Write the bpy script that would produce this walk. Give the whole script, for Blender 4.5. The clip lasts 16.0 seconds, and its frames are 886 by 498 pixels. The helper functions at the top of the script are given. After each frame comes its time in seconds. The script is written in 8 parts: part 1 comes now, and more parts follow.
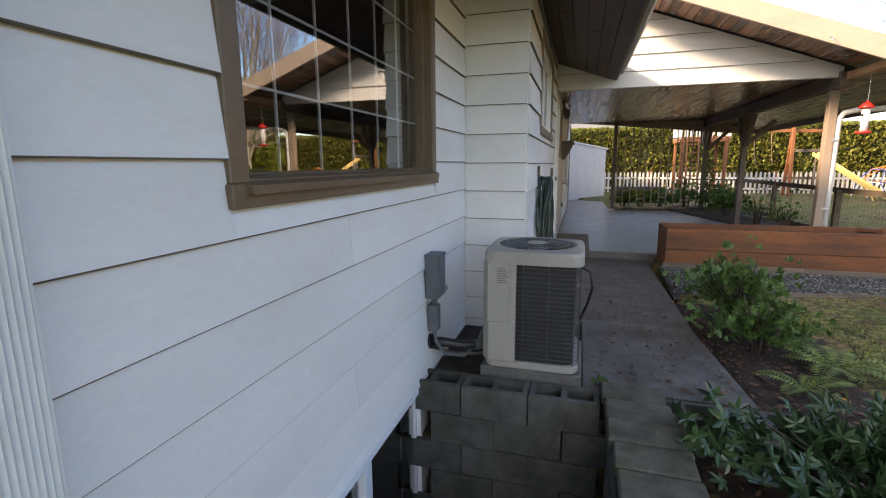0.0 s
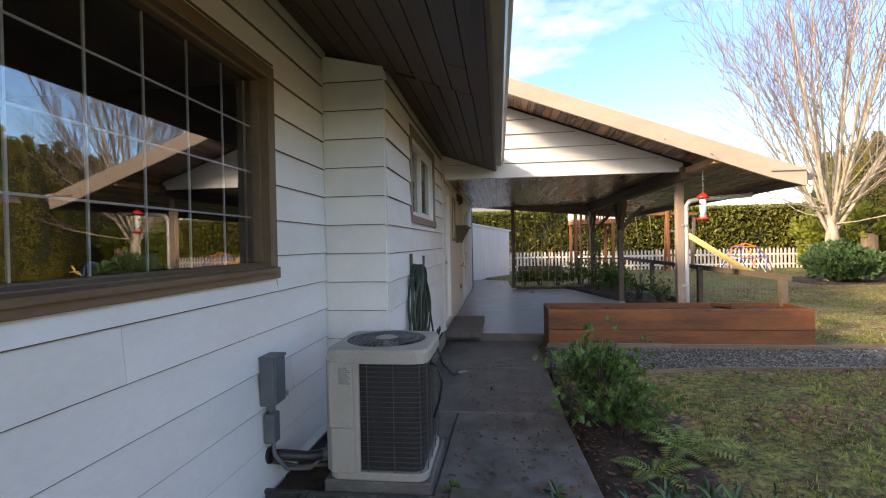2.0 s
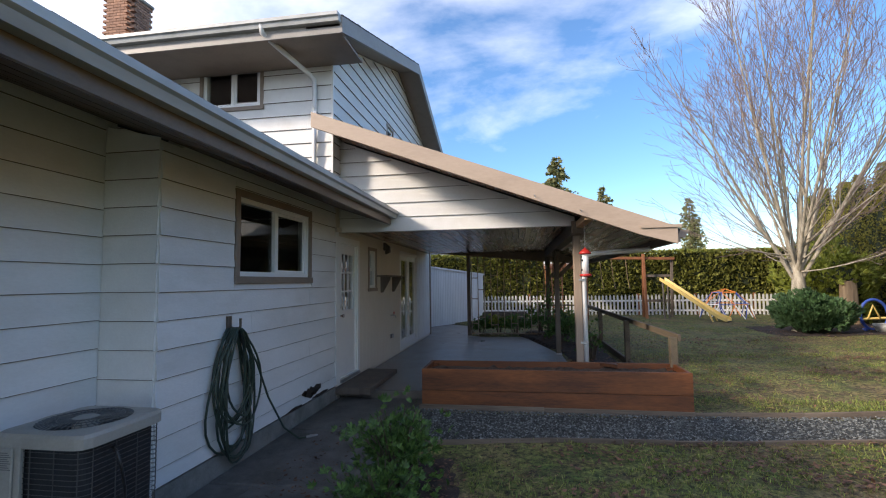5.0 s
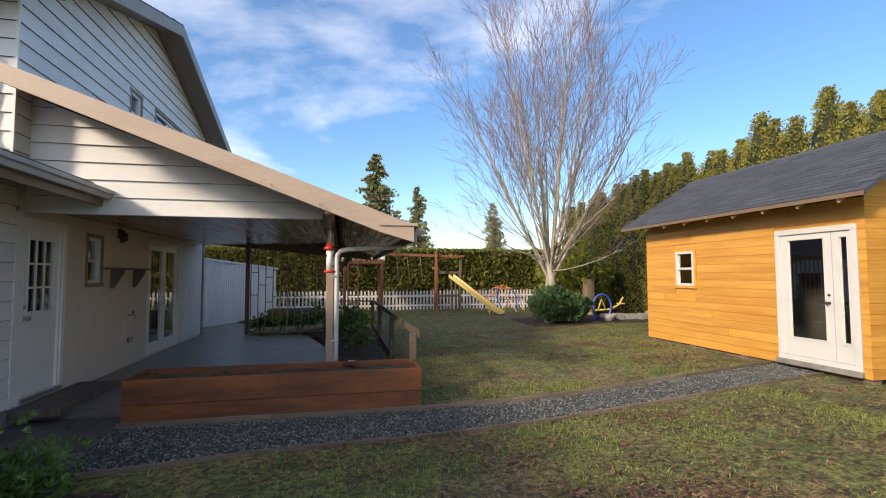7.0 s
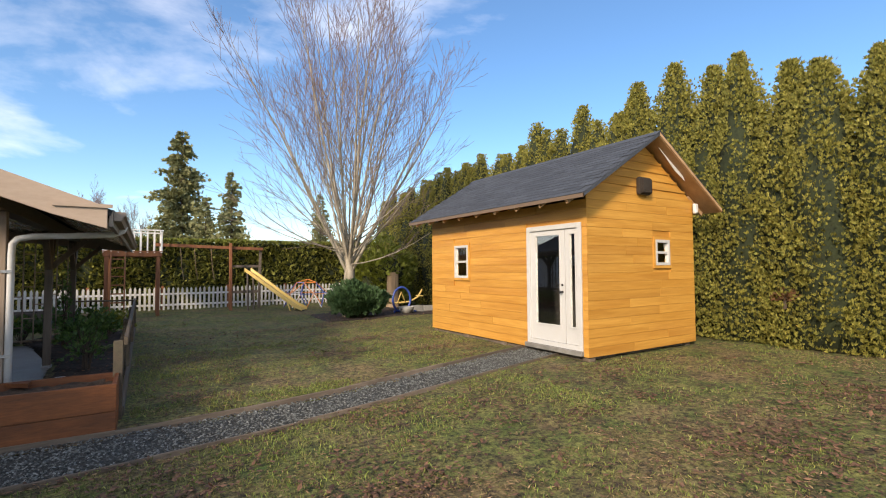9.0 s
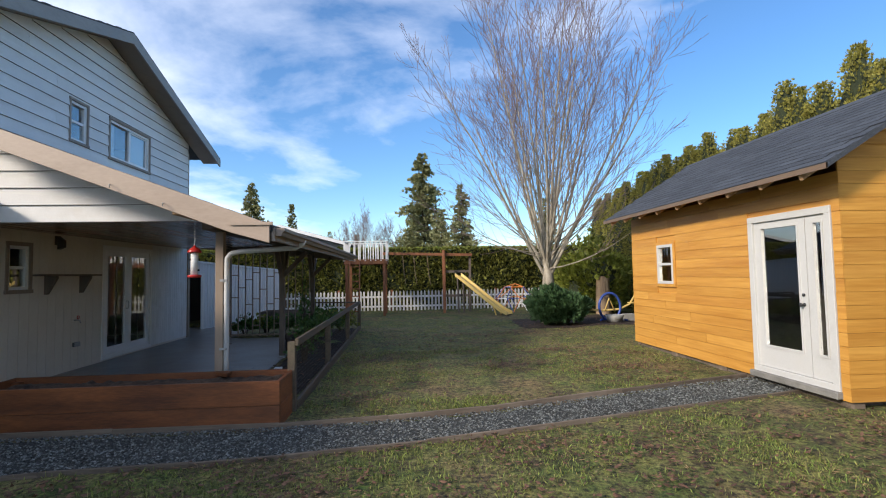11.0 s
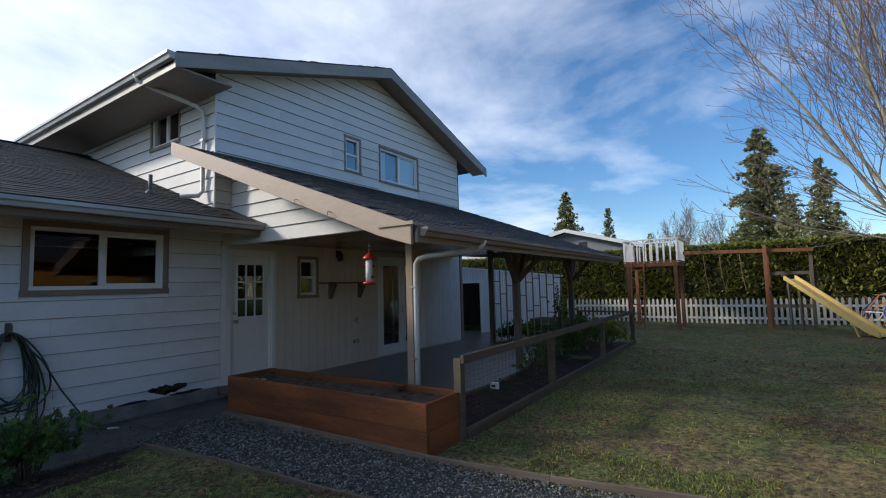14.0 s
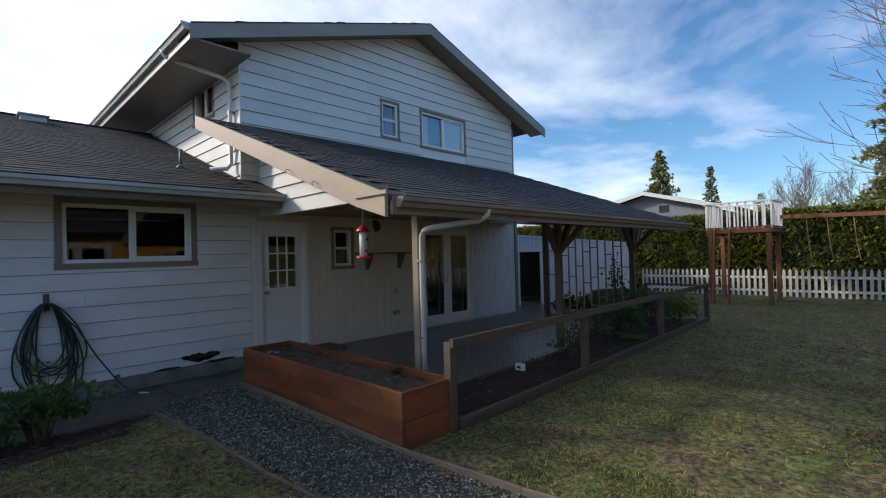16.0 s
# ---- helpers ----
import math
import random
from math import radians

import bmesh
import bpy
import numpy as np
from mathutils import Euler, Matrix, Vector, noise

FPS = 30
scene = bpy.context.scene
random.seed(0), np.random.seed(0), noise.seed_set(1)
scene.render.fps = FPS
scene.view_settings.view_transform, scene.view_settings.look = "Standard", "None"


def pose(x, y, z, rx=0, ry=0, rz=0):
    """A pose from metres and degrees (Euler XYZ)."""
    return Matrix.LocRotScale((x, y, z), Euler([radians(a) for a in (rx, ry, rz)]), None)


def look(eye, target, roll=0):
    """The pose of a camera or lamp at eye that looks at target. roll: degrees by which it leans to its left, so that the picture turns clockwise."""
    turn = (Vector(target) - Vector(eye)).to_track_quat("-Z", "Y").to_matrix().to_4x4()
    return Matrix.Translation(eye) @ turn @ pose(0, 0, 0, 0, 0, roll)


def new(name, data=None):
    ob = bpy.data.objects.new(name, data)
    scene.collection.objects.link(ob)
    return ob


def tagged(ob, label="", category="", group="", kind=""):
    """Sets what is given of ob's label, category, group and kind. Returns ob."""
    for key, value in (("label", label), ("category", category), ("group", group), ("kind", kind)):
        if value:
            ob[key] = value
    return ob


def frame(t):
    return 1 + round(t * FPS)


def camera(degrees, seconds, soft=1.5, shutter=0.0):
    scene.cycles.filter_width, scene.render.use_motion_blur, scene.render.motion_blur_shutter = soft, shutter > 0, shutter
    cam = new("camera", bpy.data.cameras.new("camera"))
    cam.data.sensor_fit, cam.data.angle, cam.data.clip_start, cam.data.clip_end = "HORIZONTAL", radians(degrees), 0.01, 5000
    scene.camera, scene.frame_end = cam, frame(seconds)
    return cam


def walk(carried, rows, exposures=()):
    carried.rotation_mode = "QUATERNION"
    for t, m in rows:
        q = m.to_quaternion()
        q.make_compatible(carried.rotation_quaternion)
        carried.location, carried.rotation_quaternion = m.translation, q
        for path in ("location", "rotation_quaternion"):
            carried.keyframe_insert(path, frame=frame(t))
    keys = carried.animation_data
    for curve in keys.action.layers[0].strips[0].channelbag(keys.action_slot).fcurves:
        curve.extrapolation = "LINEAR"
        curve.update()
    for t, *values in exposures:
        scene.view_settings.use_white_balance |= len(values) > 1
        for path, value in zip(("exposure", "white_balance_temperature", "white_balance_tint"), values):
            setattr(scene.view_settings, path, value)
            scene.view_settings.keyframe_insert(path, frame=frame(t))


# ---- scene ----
cam = camera(86.9, 16.0, soft=1.1)
PATH = [
    (0, (0.409, 0.213, 1.339), (-0.148, 2.1, 0.983), -0.4),
    (0.5, (0.384, 0.218, 1.393), (-0.258, 2.099, 1.168), -0.6),
    (1, (0.447, 0.213, 1.432), (-0.158, 2.118, 1.359), -0.9),
    (1.5, (0.587, 0.278, 1.439), (0.133, 2.226, 1.443), -1.1),
    (2, (0.848, 0.412, 1.411), (0.61, 2.398, 1.388), -1.1),
    (2.5, (1.189, 0.458, 1.504), (1.108, 2.456, 1.482), -1.4),
    (3, (1.431, 0.472, 1.547), (1.367, 2.471, 1.544), -1.2),
    (3.2, (1.553, 0.479, 1.544), (1.457, 2.477, 1.549), -1.3),
    (5.3, (2.888, 0.756, 1.631), (2.569, 2.725, 1.781), -0.7),
    (5.5, (2.987, 0.761, 1.635), (2.733, 2.74, 1.784), -0.1),
    (6, (3.295, 0.882, 1.606), (3.264, 2.876, 1.751), -0.0),
    (6.5, (3.541, 0.972, 1.612), (3.733, 2.958, 1.745), -0.1),
    (7, (3.76, 1.035, 1.632), (4.183, 2.987, 1.744), -0.1),
    (7.5, (4.066, 1.132, 1.682), (4.781, 2.998, 1.766), -0.1),
    (8, (4.37, 1.071, 1.592), (5.373, 2.8, 1.664), -0.1),
    (8.2, (4.481, 1.048, 1.603), (5.586, 2.714, 1.667), -0.2),
    (10.3, (5.625, 1.194, 1.635), (6.272, 3.083, 1.749), -0.8),
    (10.5, (5.72, 1.247, 1.639), (6.228, 3.178, 1.745), -0.8),
    (11, (6.12, 1.355, 1.657), (6.28, 3.346, 1.763), -1.0),
    (11.5, (6.414, 1.554, 1.645), (6.282, 3.545, 1.774), -1.3),
    (12, (6.598, 1.836, 1.635), (6.174, 3.785, 1.788), -1.4),
    (12.5, (6.8, 2.14, 1.626), (6.093, 4.003, 1.798), -1.5),
    (13, (6.958, 2.493, 1.582), (6.066, 4.272, 1.778), -2.1),
    (13.5, (7.138, 2.812, 1.621), (6.127, 4.526, 1.826), -2.1),
    (14, (7.385, 3.049, 1.62), (6.281, 4.71, 1.779), -1.5),
    (14.5, (7.539, 3.261, 1.577), (6.425, 4.919, 1.671), -1.9),
    (15, (7.647, 3.641, 1.574), (6.481, 5.265, 1.621), -2.2),
    (15.5, (7.78, 3.971, 1.646), (6.488, 5.497, 1.671), -1.8),
    (16, (7.798, 4.085, 1.693), (6.405, 5.52, 1.716), -1.5),
]
EXPOSURE = [(0.0, 1.94, 8500, 20), (1.0, 2.10, 8500, 20), (2.0, 1.70, 8100, 20), (3.0, 1.40, 7500, 20), (5.5, 0.74, 6650, 14), (6.5, 0.66, 6900, 14), (7.0, 0.72, 7200, 15), (8.0, 0.72, 7450, 15), (10.3, 0.58, 6650, 13), (11.0, 0.52, 6400, 12), (11.5, 0.44, 6300, 11), (12.5, 0.0, 6100, 10), (14.0, 0.0, 6100, 10), (15.0, 0.0, 6150, 10), (15.5, 0.24, 6250, 10), (16.0, 0.16, 6300, 10)]
walk(cam, [(t, look(eye, target, roll)) for t, eye, target, roll in PATH], EXPOSURE)

# ---- light ----
def build_world():
    w = bpy.data.worlds.new("world")
    scene.world = w
    w.use_nodes = True
    nt = w.node_tree
    nt.nodes.clear()
    N, L = nt.nodes.new, nt.links.new
    out, bg = N("ShaderNodeOutputWorld"), N("ShaderNodeBackground")
    sky = N("ShaderNodeTexSky")
    sky.sky_type = "NISHITA"
    sky.sun_disc = False
    sky.sun_elevation, sky.sun_rotation = radians(SUN_UP), radians(SUN_ROT)
    sky.air_density, sky.dust_density, sky.ozone_density = 0.95, 0.15, 3.2
    co, sep = N("ShaderNodeTexCoord"), N("ShaderNodeSeparateXYZ")
    L(co.outputs["Generated"], sep.inputs[0])
    up = N("ShaderNodeMath")
    up.operation = "MAXIMUM"
    up.inputs[1].default_value = 0.0
    L(sep.outputs[2], up.inputs[0])
    lift = N("ShaderNodeMath")
    lift.operation = "ADD"
    lift.inputs[1].default_value = 0.16
    L(up.outputs[0], lift.inputs[0])
    flat = N("ShaderNodeVectorMath")
    flat.operation = "DIVIDE"
    com = N("ShaderNodeCombineXYZ")
    for i in range(2):
        L(lift.outputs[0], com.inputs[i])
    com.inputs[2].default_value = 1.0
    L(co.outputs["Generated"], flat.inputs[0])
    L(com.outputs[0], flat.inputs[1])
    n1, n2 = N("ShaderNodeTexNoise"), N("ShaderNodeTexNoise")
    for n, sc, d, r in ((n1, 0.75, 8.0, 0.55), (n2, 2.6, 9.0, 0.6)):
        n.inputs["Scale"].default_value, n.inputs["Detail"].default_value, n.inputs["Roughness"].default_value = sc, d, r
        n.inputs["Distortion"].default_value = 0.35
        L(flat.outputs[0], n.inputs["Vector"])
    add = N("ShaderNodeMath")
    add.operation = "MULTIPLY_ADD"
    add.inputs[1].default_value = 0.22
    L(n2.outputs[0], add.inputs[0])
    L(n1.outputs[0], add.inputs[2])
    # thin cloud thickens on the sun's side of the sky
    dot = N("ShaderNodeVectorMath")
    dot.operation = "DOT_PRODUCT"
    dot.inputs[1].default_value = CLOUD_SIDE
    L(co.outputs["Generated"], dot.inputs[0])
    thick = N("ShaderNodeMath")
    thick.operation = "MULTIPLY_ADD"
    thick.inputs[1].default_value = 0.28
    L(dot.outputs["Value"], thick.inputs[0])
    L(add.outputs[0], thick.inputs[2])
    ramp = N("ShaderNodeValToRGB")
    ramp.color_ramp.elements[0].position, ramp.color_ramp.elements[1].position = 0.545, 0.93
    ramp.color_ramp.elements[0].color = (0.03, 0.03, 0.03, 1)
    L(thick.outputs[0], ramp.inputs[0])
    mix = N("ShaderNodeMix")
    mix.data_type = "RGBA"
    mix.inputs[7].default_value = CLOUD
    L(ramp.outputs[0], mix.inputs[0])
    deep = N("ShaderNodeHueSaturation")
    deep.inputs["Saturation"].default_value = 1.22
    L(sky.outputs[0], deep.inputs["Color"])
    L(deep.outputs[0], mix.inputs[6])
    L(mix.outputs[2], bg.inputs[0])
    bg.inputs[1].default_value = SKY
    L(bg.outputs[0], out.inputs[0])


SUN_UP, SUN_AZ = 26.0, 213.0  # degrees; azimuth counted from +x towards +y
SUN_ROT = 90.0 - SUN_AZ
CLOUD_SIDE = (-0.90, -0.42, 0.08)
CLOUD = (8.0, 8.2, 8.7, 1)
SKY = 0.150
build_world()
sun = new("sun", bpy.data.lights.new("sun", "SUN"))
sun.data.energy, sun.data.angle, sun.data.color = 3.0, radians(7), (1.0, 0.88, 0.72)
a, e = radians(SUN_AZ), radians(SUN_UP)
sun.matrix_world = look((0, 0, 30), (-math.cos(e) * math.cos(a), -math.cos(e) * math.sin(a), 30 - math.sin(e)))


# ---- helpers for meshes ----
rng = random.Random(7)


def bm_box(bm, x0, y0, z0, x1, y1, z1):
    vs = [bm.verts.new((x, y, z)) for z in (z0, z1) for x, y in ((x0, y0), (x1, y0), (x1, y1), (x0, y1))]
    for f in ((3, 2, 1, 0), (4, 5, 6, 7), (0, 1, 5, 4), (1, 2, 6, 5), (2, 3, 7, 6), (3, 0, 4, 7)):
        bm.faces.new([vs[i] for i in f])
    return bm


def bm_bar(bm, p, q, w, h, up=(0, 0, 1)):
    """A rectangular bar from p to q: w across, h along up."""
    p, q, up = Vector(p), Vector(q), Vector(up)
    d = (q - p).normalized()
    s = d.cross(up)
    s = s.normalized() if s.length > 1e-5 else Vector((1, 0, 0))
    u = s.cross(d).normalized()
    vs = [bm.verts.new(c + s * (w / 2 * i) + u * (h / 2 * j)) for c in (p, q) for i, j in ((-1, -1), (1, -1), (1, 1), (-1, 1))]
    for f in ((3, 2, 1, 0), (4, 5, 6, 7), (0, 1, 5, 4), (1, 2, 6, 5), (2, 3, 7, 6), (3, 0, 4, 7)):
        bm.faces.new([vs[i] for i in f])
    return bm


def bm_tube(bm, pts, r, n=8, closed=False):
    """A round tube along the points; r is one radius or one for each point."""
    pts = [Vector(p) for p in pts]
    m = len(pts)
    rs = r if isinstance(r, (list, tuple)) else [r] * m
    rings, side = [], None
    for i, p in enumerate(pts):
        a, b = (pts[i - 1], pts[(i + 1) % m]) if closed else (pts[max(i - 1, 0)], pts[min(i + 1, m - 1)])
        d = (b - a).normalized()
        if side is None:
            side = d.orthogonal().normalized()
        side = (side - d * side.dot(d))
        side = side.normalized() if side.length > 1e-6 else d.orthogonal().normalized()
        v = d.cross(side)
        rings.append([bm.verts.new(p + (side * math.cos(2 * math.pi * k / n) + v * math.sin(2 * math.pi * k / n)) * rs[i]) for k in range(n)])
    for i in range(m if closed else m - 1):
        ra, rb = rings[i], rings[(i + 1) % m]
        for k in range(n):
            bm.faces.new((ra[k], ra[(k + 1) % n], rb[(k + 1) % n], rb[k]))
    if not closed:
        bm.faces.new(rings[0][::-1])
        bm.faces.new(rings[-1])
    return bm


def bm_lathe(bm, prof, n=24, cx=0.0, cy=0.0):
    """A turned shape about the upright through cx, cy; prof: radius and height."""
    rings = [[bm.verts.new((cx + r * math.cos(2 * math.pi * k / n), cy + r * math.sin(2 * math.pi * k / n), z)) for k in range(n)] for r, z in prof]
    for ra, rb in zip(rings, rings[1:]):
        for k in range(n):
            bm.faces.new((ra[k], ra[(k + 1) % n], rb[(k + 1) % n], rb[k]))
    bm.faces.new(rings[0][::-1])
    bm.faces.new(rings[-1])
    return bm


def bm_prism(bm, poly, axis, a, b):
    """A flat outline drawn out along an axis from a to b; poly holds the other two coordinates in order."""
    put = {"x": lambda u, v, t: (t, u, v), "y": lambda u, v, t: (u, t, v), "z": lambda u, v, t: (u, v, t)}[axis]
    lo = [bm.verts.new(put(u, v, a)) for u, v in poly]
    hi = [bm.verts.new(put(u, v, b)) for u, v in poly]
    n = len(poly)
    bm.faces.new(lo[::-1])
    bm.faces.new(hi)
    for i in range(n):
        bm.faces.new((lo[i], lo[(i + 1) % n], hi[(i + 1) % n], hi[i]))
    return bm


def mesh_of(name, bm, material, bevel=0.0, smooth=False, seg=1):
    bmesh.ops.recalc_face_normals(bm, faces=bm.faces)
    if bevel:
        bmesh.ops.bevel(bm, geom=list(bm.edges), offset=bevel, segments=seg, affect="EDGES", clamp_overlap=True)
    me = bpy.data.meshes.new(name)
    bm.to_mesh(me)
    bm.free()
    if smooth:
        for p in me.polygons:
            p.use_smooth = True
    me.materials.append(material)
    return me


def part(name, bm, material, parent, label="", bevel=0.0, smooth=False, seg=1):
    """One mesh object under a thing or under a part."""
    ob = new(name, bm if isinstance(bm, bpy.types.Mesh) else mesh_of(name, bm, material, bevel, smooth, seg))
    ob.parent = parent
    if label:
        ob["label"] = label
    return ob


def thing(name, m, label, category, group=""):
    """The Empty at a thing's base. m: its pose."""
    ob = new(name)
    ob.empty_display_size = 0.1
    ob.matrix_basis = m
    return tagged(ob, label, category, group)


def setting(name, bm, material, label="", category="", bevel=0.0, smooth=False):
    ob = new(name, mesh_of(name, bm, material, bevel, smooth))
    return tagged(ob, label, category, "", "structure")


def stuff(name, verts, faces, material, label, category, parent=None, smooth=False):
    """Countless small things in one mesh."""
    me = bpy.data.meshes.new(name)
    me.from_pydata(verts, [], faces)
    me.materials.append(material)
    if smooth:
        me.polygons.foreach_set("use_smooth", [True] * len(me.polygons))
    ob = new(name, me)
    if parent:
        ob.parent = parent
        ob["kind"] = "stuff"
        if label:
            ob["label"] = label
        return ob
    return tagged(ob, label, category, "", "stuff")


def B():
    return bmesh.new()


# ---- materials ----
def surf(name, c1, c2, rough=0.6, scale=5.0, bump=0.15, bscale=60.0, metal=0.0, rand=0.0, stretch=(1, 1, 1), dirt=None, dscale=1.2, damount=0.5,
         spec=0.5, rvar=0.12, island=False, coat=0.0, sub=0.0, dedge=(0.5, 0.78)):
    """A worn surface: two colours mixed at a coarse and a fine scale, patches of dirt, fine relief, and a shade of its own for each piece."""
    m = bpy.data.materials.new(name)
    m.use_nodes = True
    nt = m.node_tree
    nt.nodes.clear()
    N, L = nt.nodes.new, nt.links.new
    out, p = N("ShaderNodeOutputMaterial"), N("ShaderNodeBsdfPrincipled")
    L(p.outputs[0], out.inputs[0])
    geo = N("ShaderNodeNewGeometry")
    info = N("ShaderNodeObjectInfo")
    vm = N("ShaderNodeVectorMath")
    vm.operation = "MULTIPLY_ADD"
    vm.inputs[1].default_value = stretch
    off = N("ShaderNodeMath")
    off.operation = "MULTIPLY"
    off.inputs[1].default_value = 37.0 if rand else 0.0
    pick = geo.outputs["Random Per Island"] if island else info.outputs["Random"]
    L(pick, off.inputs[0])
    L(geo.outputs["Position"], vm.inputs[0])
    L(off.outputs[0], vm.inputs[2])

    def noise_tex(sc, det, r=0.6):
        n = N("ShaderNodeTexNoise")
        n.inputs["Scale"].default_value, n.inputs["Detail"].default_value, n.inputs["Roughness"].default_value = sc, det, r
        L(vm.outputs[0], n.inputs["Vector"])
        return n.outputs[0]

    big, fine = noise_tex(scale, 4), noise_tex(bscale, 3)
    sumup = N("ShaderNodeMath")
    sumup.operation = "MULTIPLY_ADD"
    sumup.inputs[1].default_value = 0.45
    L(fine, sumup.inputs[0])
    L(big, sumup.inputs[2])
    ramp = N("ShaderNodeValToRGB")
    ramp.color_ramp.elements[0].position, ramp.color_ramp.elements[1].position = 0.52, 0.92
    ramp.color_ramp.elements[0].color, ramp.color_ramp.elements[1].color = (*c1, 1), (*c2, 1)
    L(sumup.outputs[0], ramp.inputs[0])
    col = ramp.outputs[0]
    if dirt:
        d = noise_tex(dscale, 7, 0.65)
        dr = N("ShaderNodeValToRGB")
        dr.color_ramp.elements[0].position, dr.color_ramp.elements[1].position = dedge
        dr.color_ramp.elements[1].color = (damount, damount, damount, 1)
        L(d, dr.inputs[0])
        mx = N("ShaderNodeMix")
        mx.data_type = "RGBA"
        mx.inputs[7].default_value = (*dirt, 1)
        L(dr.outputs[0], mx.inputs[0])
        L(col, mx.inputs[6])
        col = mx.outputs[2]
    if rand:
        mr = N("ShaderNodeMapRange")
        mr.inputs[3].default_value, mr.inputs[4].default_value = 1 - rand, 1 + rand
        L(pick, mr.inputs[0])
        hs = N("ShaderNodeHueSaturation")
        L(mr.outputs[0], hs.inputs["Value"])
        L(col, hs.inputs["Color"])
        col = hs.outputs[0]
    L(col, p.inputs["Base Color"])
    rr = N("ShaderNodeMapRange")
    rr.inputs[3].default_value, rr.inputs[4].default_value = max(rough - rvar, 0.03), min(rough + rvar, 1)
    L(big, rr.inputs[0])
    L(rr.outputs[0], p.inputs["Roughness"])
    p.inputs["Metallic"].default_value = metal
    p.inputs["Specular IOR Level"].default_value = spec
    p.inputs["Coat Weight"].default_value = coat
    p.inputs["Coat Roughness"].default_value = 0.25
    if sub:
        tr, ms = N("ShaderNodeBsdfTranslucent"), N("ShaderNodeMixShader")
        L(col, tr.inputs[0])
        ms.inputs[0].default_value = sub
        L(p.outputs[0], ms.inputs[1])
        L(tr.outputs[0], ms.inputs[2])
        L(ms.outputs[0], out.inputs[0])
    if bump:
        b = N("ShaderNodeBump")
        b.inputs["Strength"].default_value, b.inputs["Distance"].default_value = bump, 0.02
        L(sumup.outputs[0], b.inputs["Height"])
        L(b.outputs[0], p.inputs["Normal"])
    return m


def glass(name, tint=(0.9, 0.94, 0.95), rough=0.0, ior=1.75):
    m = bpy.data.materials.new(name)
    m.use_nodes = True
    p = m.node_tree.nodes["Principled BSDF"]
    p.inputs["Base Color"].default_value = (*tint, 1)
    p.inputs["Roughness"].default_value = rough
    p.inputs["Transmission Weight"].default_value = 1.0
    p.inputs["IOR"].default_value = ior
    return m


AL_X, AL_Y, AL_Z = (0.06, 1, 1), (1, 0.06, 1), (1, 1, 0.06)
SIDING = surf("white_siding", (0.71, 0.71, 0.70), (0.80, 0.80, 0.79), 0.55, 2.0, 0.14, 60, rand=0.03, stretch=(1, 0.4, 1), dirt=(0.52, 0.46, 0.37), dscale=1.4, damount=0.35)
SIDING_W = surf("white_siding_weathered", (0.69, 0.70, 0.69), (0.79, 0.79, 0.78), 0.6, 2.0, 0.18, 60, rand=0.04, stretch=(1, 0.4, 1), dirt=(0.45, 0.43, 0.38), dscale=2.2, damount=0.4)
CREAM = surf("cream_panel_paint", (0.62, 0.575, 0.49), (0.71, 0.66, 0.575), 0.5, 1.2, 0.05, 30, stretch=(1, 1, 0.5), dirt=(0.5, 0.42, 0.32), dscale=1.0, damount=0.3)
WHITE = surf("white_paint", (0.74, 0.74, 0.72), (0.82, 0.82, 0.80), 0.4, 3, 0.03, 50, dirt=(0.55, 0.52, 0.46), dscale=3, damount=0.25)
VINYL = surf("white_vinyl", (0.78, 0.79, 0.79), (0.84, 0.84, 0.84), 0.32, 3, 0.02, 60)
METAL_W = surf("white_painted_sheet", (0.66, 0.69, 0.72), (0.76, 0.78, 0.80), 0.4, 2, 0.03, 30, stretch=(1, 1, 0.3), dirt=(0.5, 0.48, 0.42), dscale=1.2, damount=0.25)
GUTTER = surf("gutter_metal", (0.42, 0.43, 0.42), (0.55, 0.55, 0.53), 0.4, 3, 0.05, 40, stretch=(1, 0.3, 1), dirt=(0.16, 0.15, 0.13), dscale=2.5, damount=0.7)
SPOUT = surf("downspout_enamel", (0.66, 0.67, 0.67), (0.74, 0.75, 0.75), 0.38, 3, 0.03, 40, dirt=(0.45, 0.43, 0.38), dscale=3, damount=0.4)
BROWN = surf("brown_window_paint", (0.13, 0.085, 0.052), (0.20, 0.135, 0.085), 0.45, 5, 0.1, 60, stretch=(1, 0.4, 1), dirt=(0.09, 0.06, 0.04), dscale=5, damount=0.5)
TAUPE = surf("taupe_trim_paint", (0.22, 0.17, 0.135), (0.30, 0.24, 0.19), 0.55, 5, 0.08, 60, dirt=(0.15, 0.12, 0.09), dscale=5, damount=0.4)
TAN = surf("tan_fascia_paint", (0.38, 0.285, 0.21), (0.47, 0.36, 0.27), 0.5, 3, 0.08, 50, stretch=(0.3, 1, 1), dirt=(0.36, 0.27, 0.2), dscale=3, damount=0.4)
GREYBLUE = surf("grey_fascia_paint", (0.24, 0.22, 0.20), (0.33, 0.31, 0.285), 0.5, 3, 0.08, 50, stretch=(1, 0.3, 1), dirt=(0.3, 0.27, 0.24), dscale=2, damount=0.4)
SOFFIT = surf("stained_soffit_wood", (0.030, 0.013, 0.008), (0.085, 0.037, 0.021), 0.5, 7, 0.25, 50, rand=0.2, stretch=AL_Y, island=True)
CEILWOOD = surf("varnished_ceiling_wood", (0.15, 0.062, 0.034), (0.42, 0.205, 0.115), 0.26, 7, 0.2, 50, rand=0.35, stretch=AL_Y, island=True, coat=0.5)
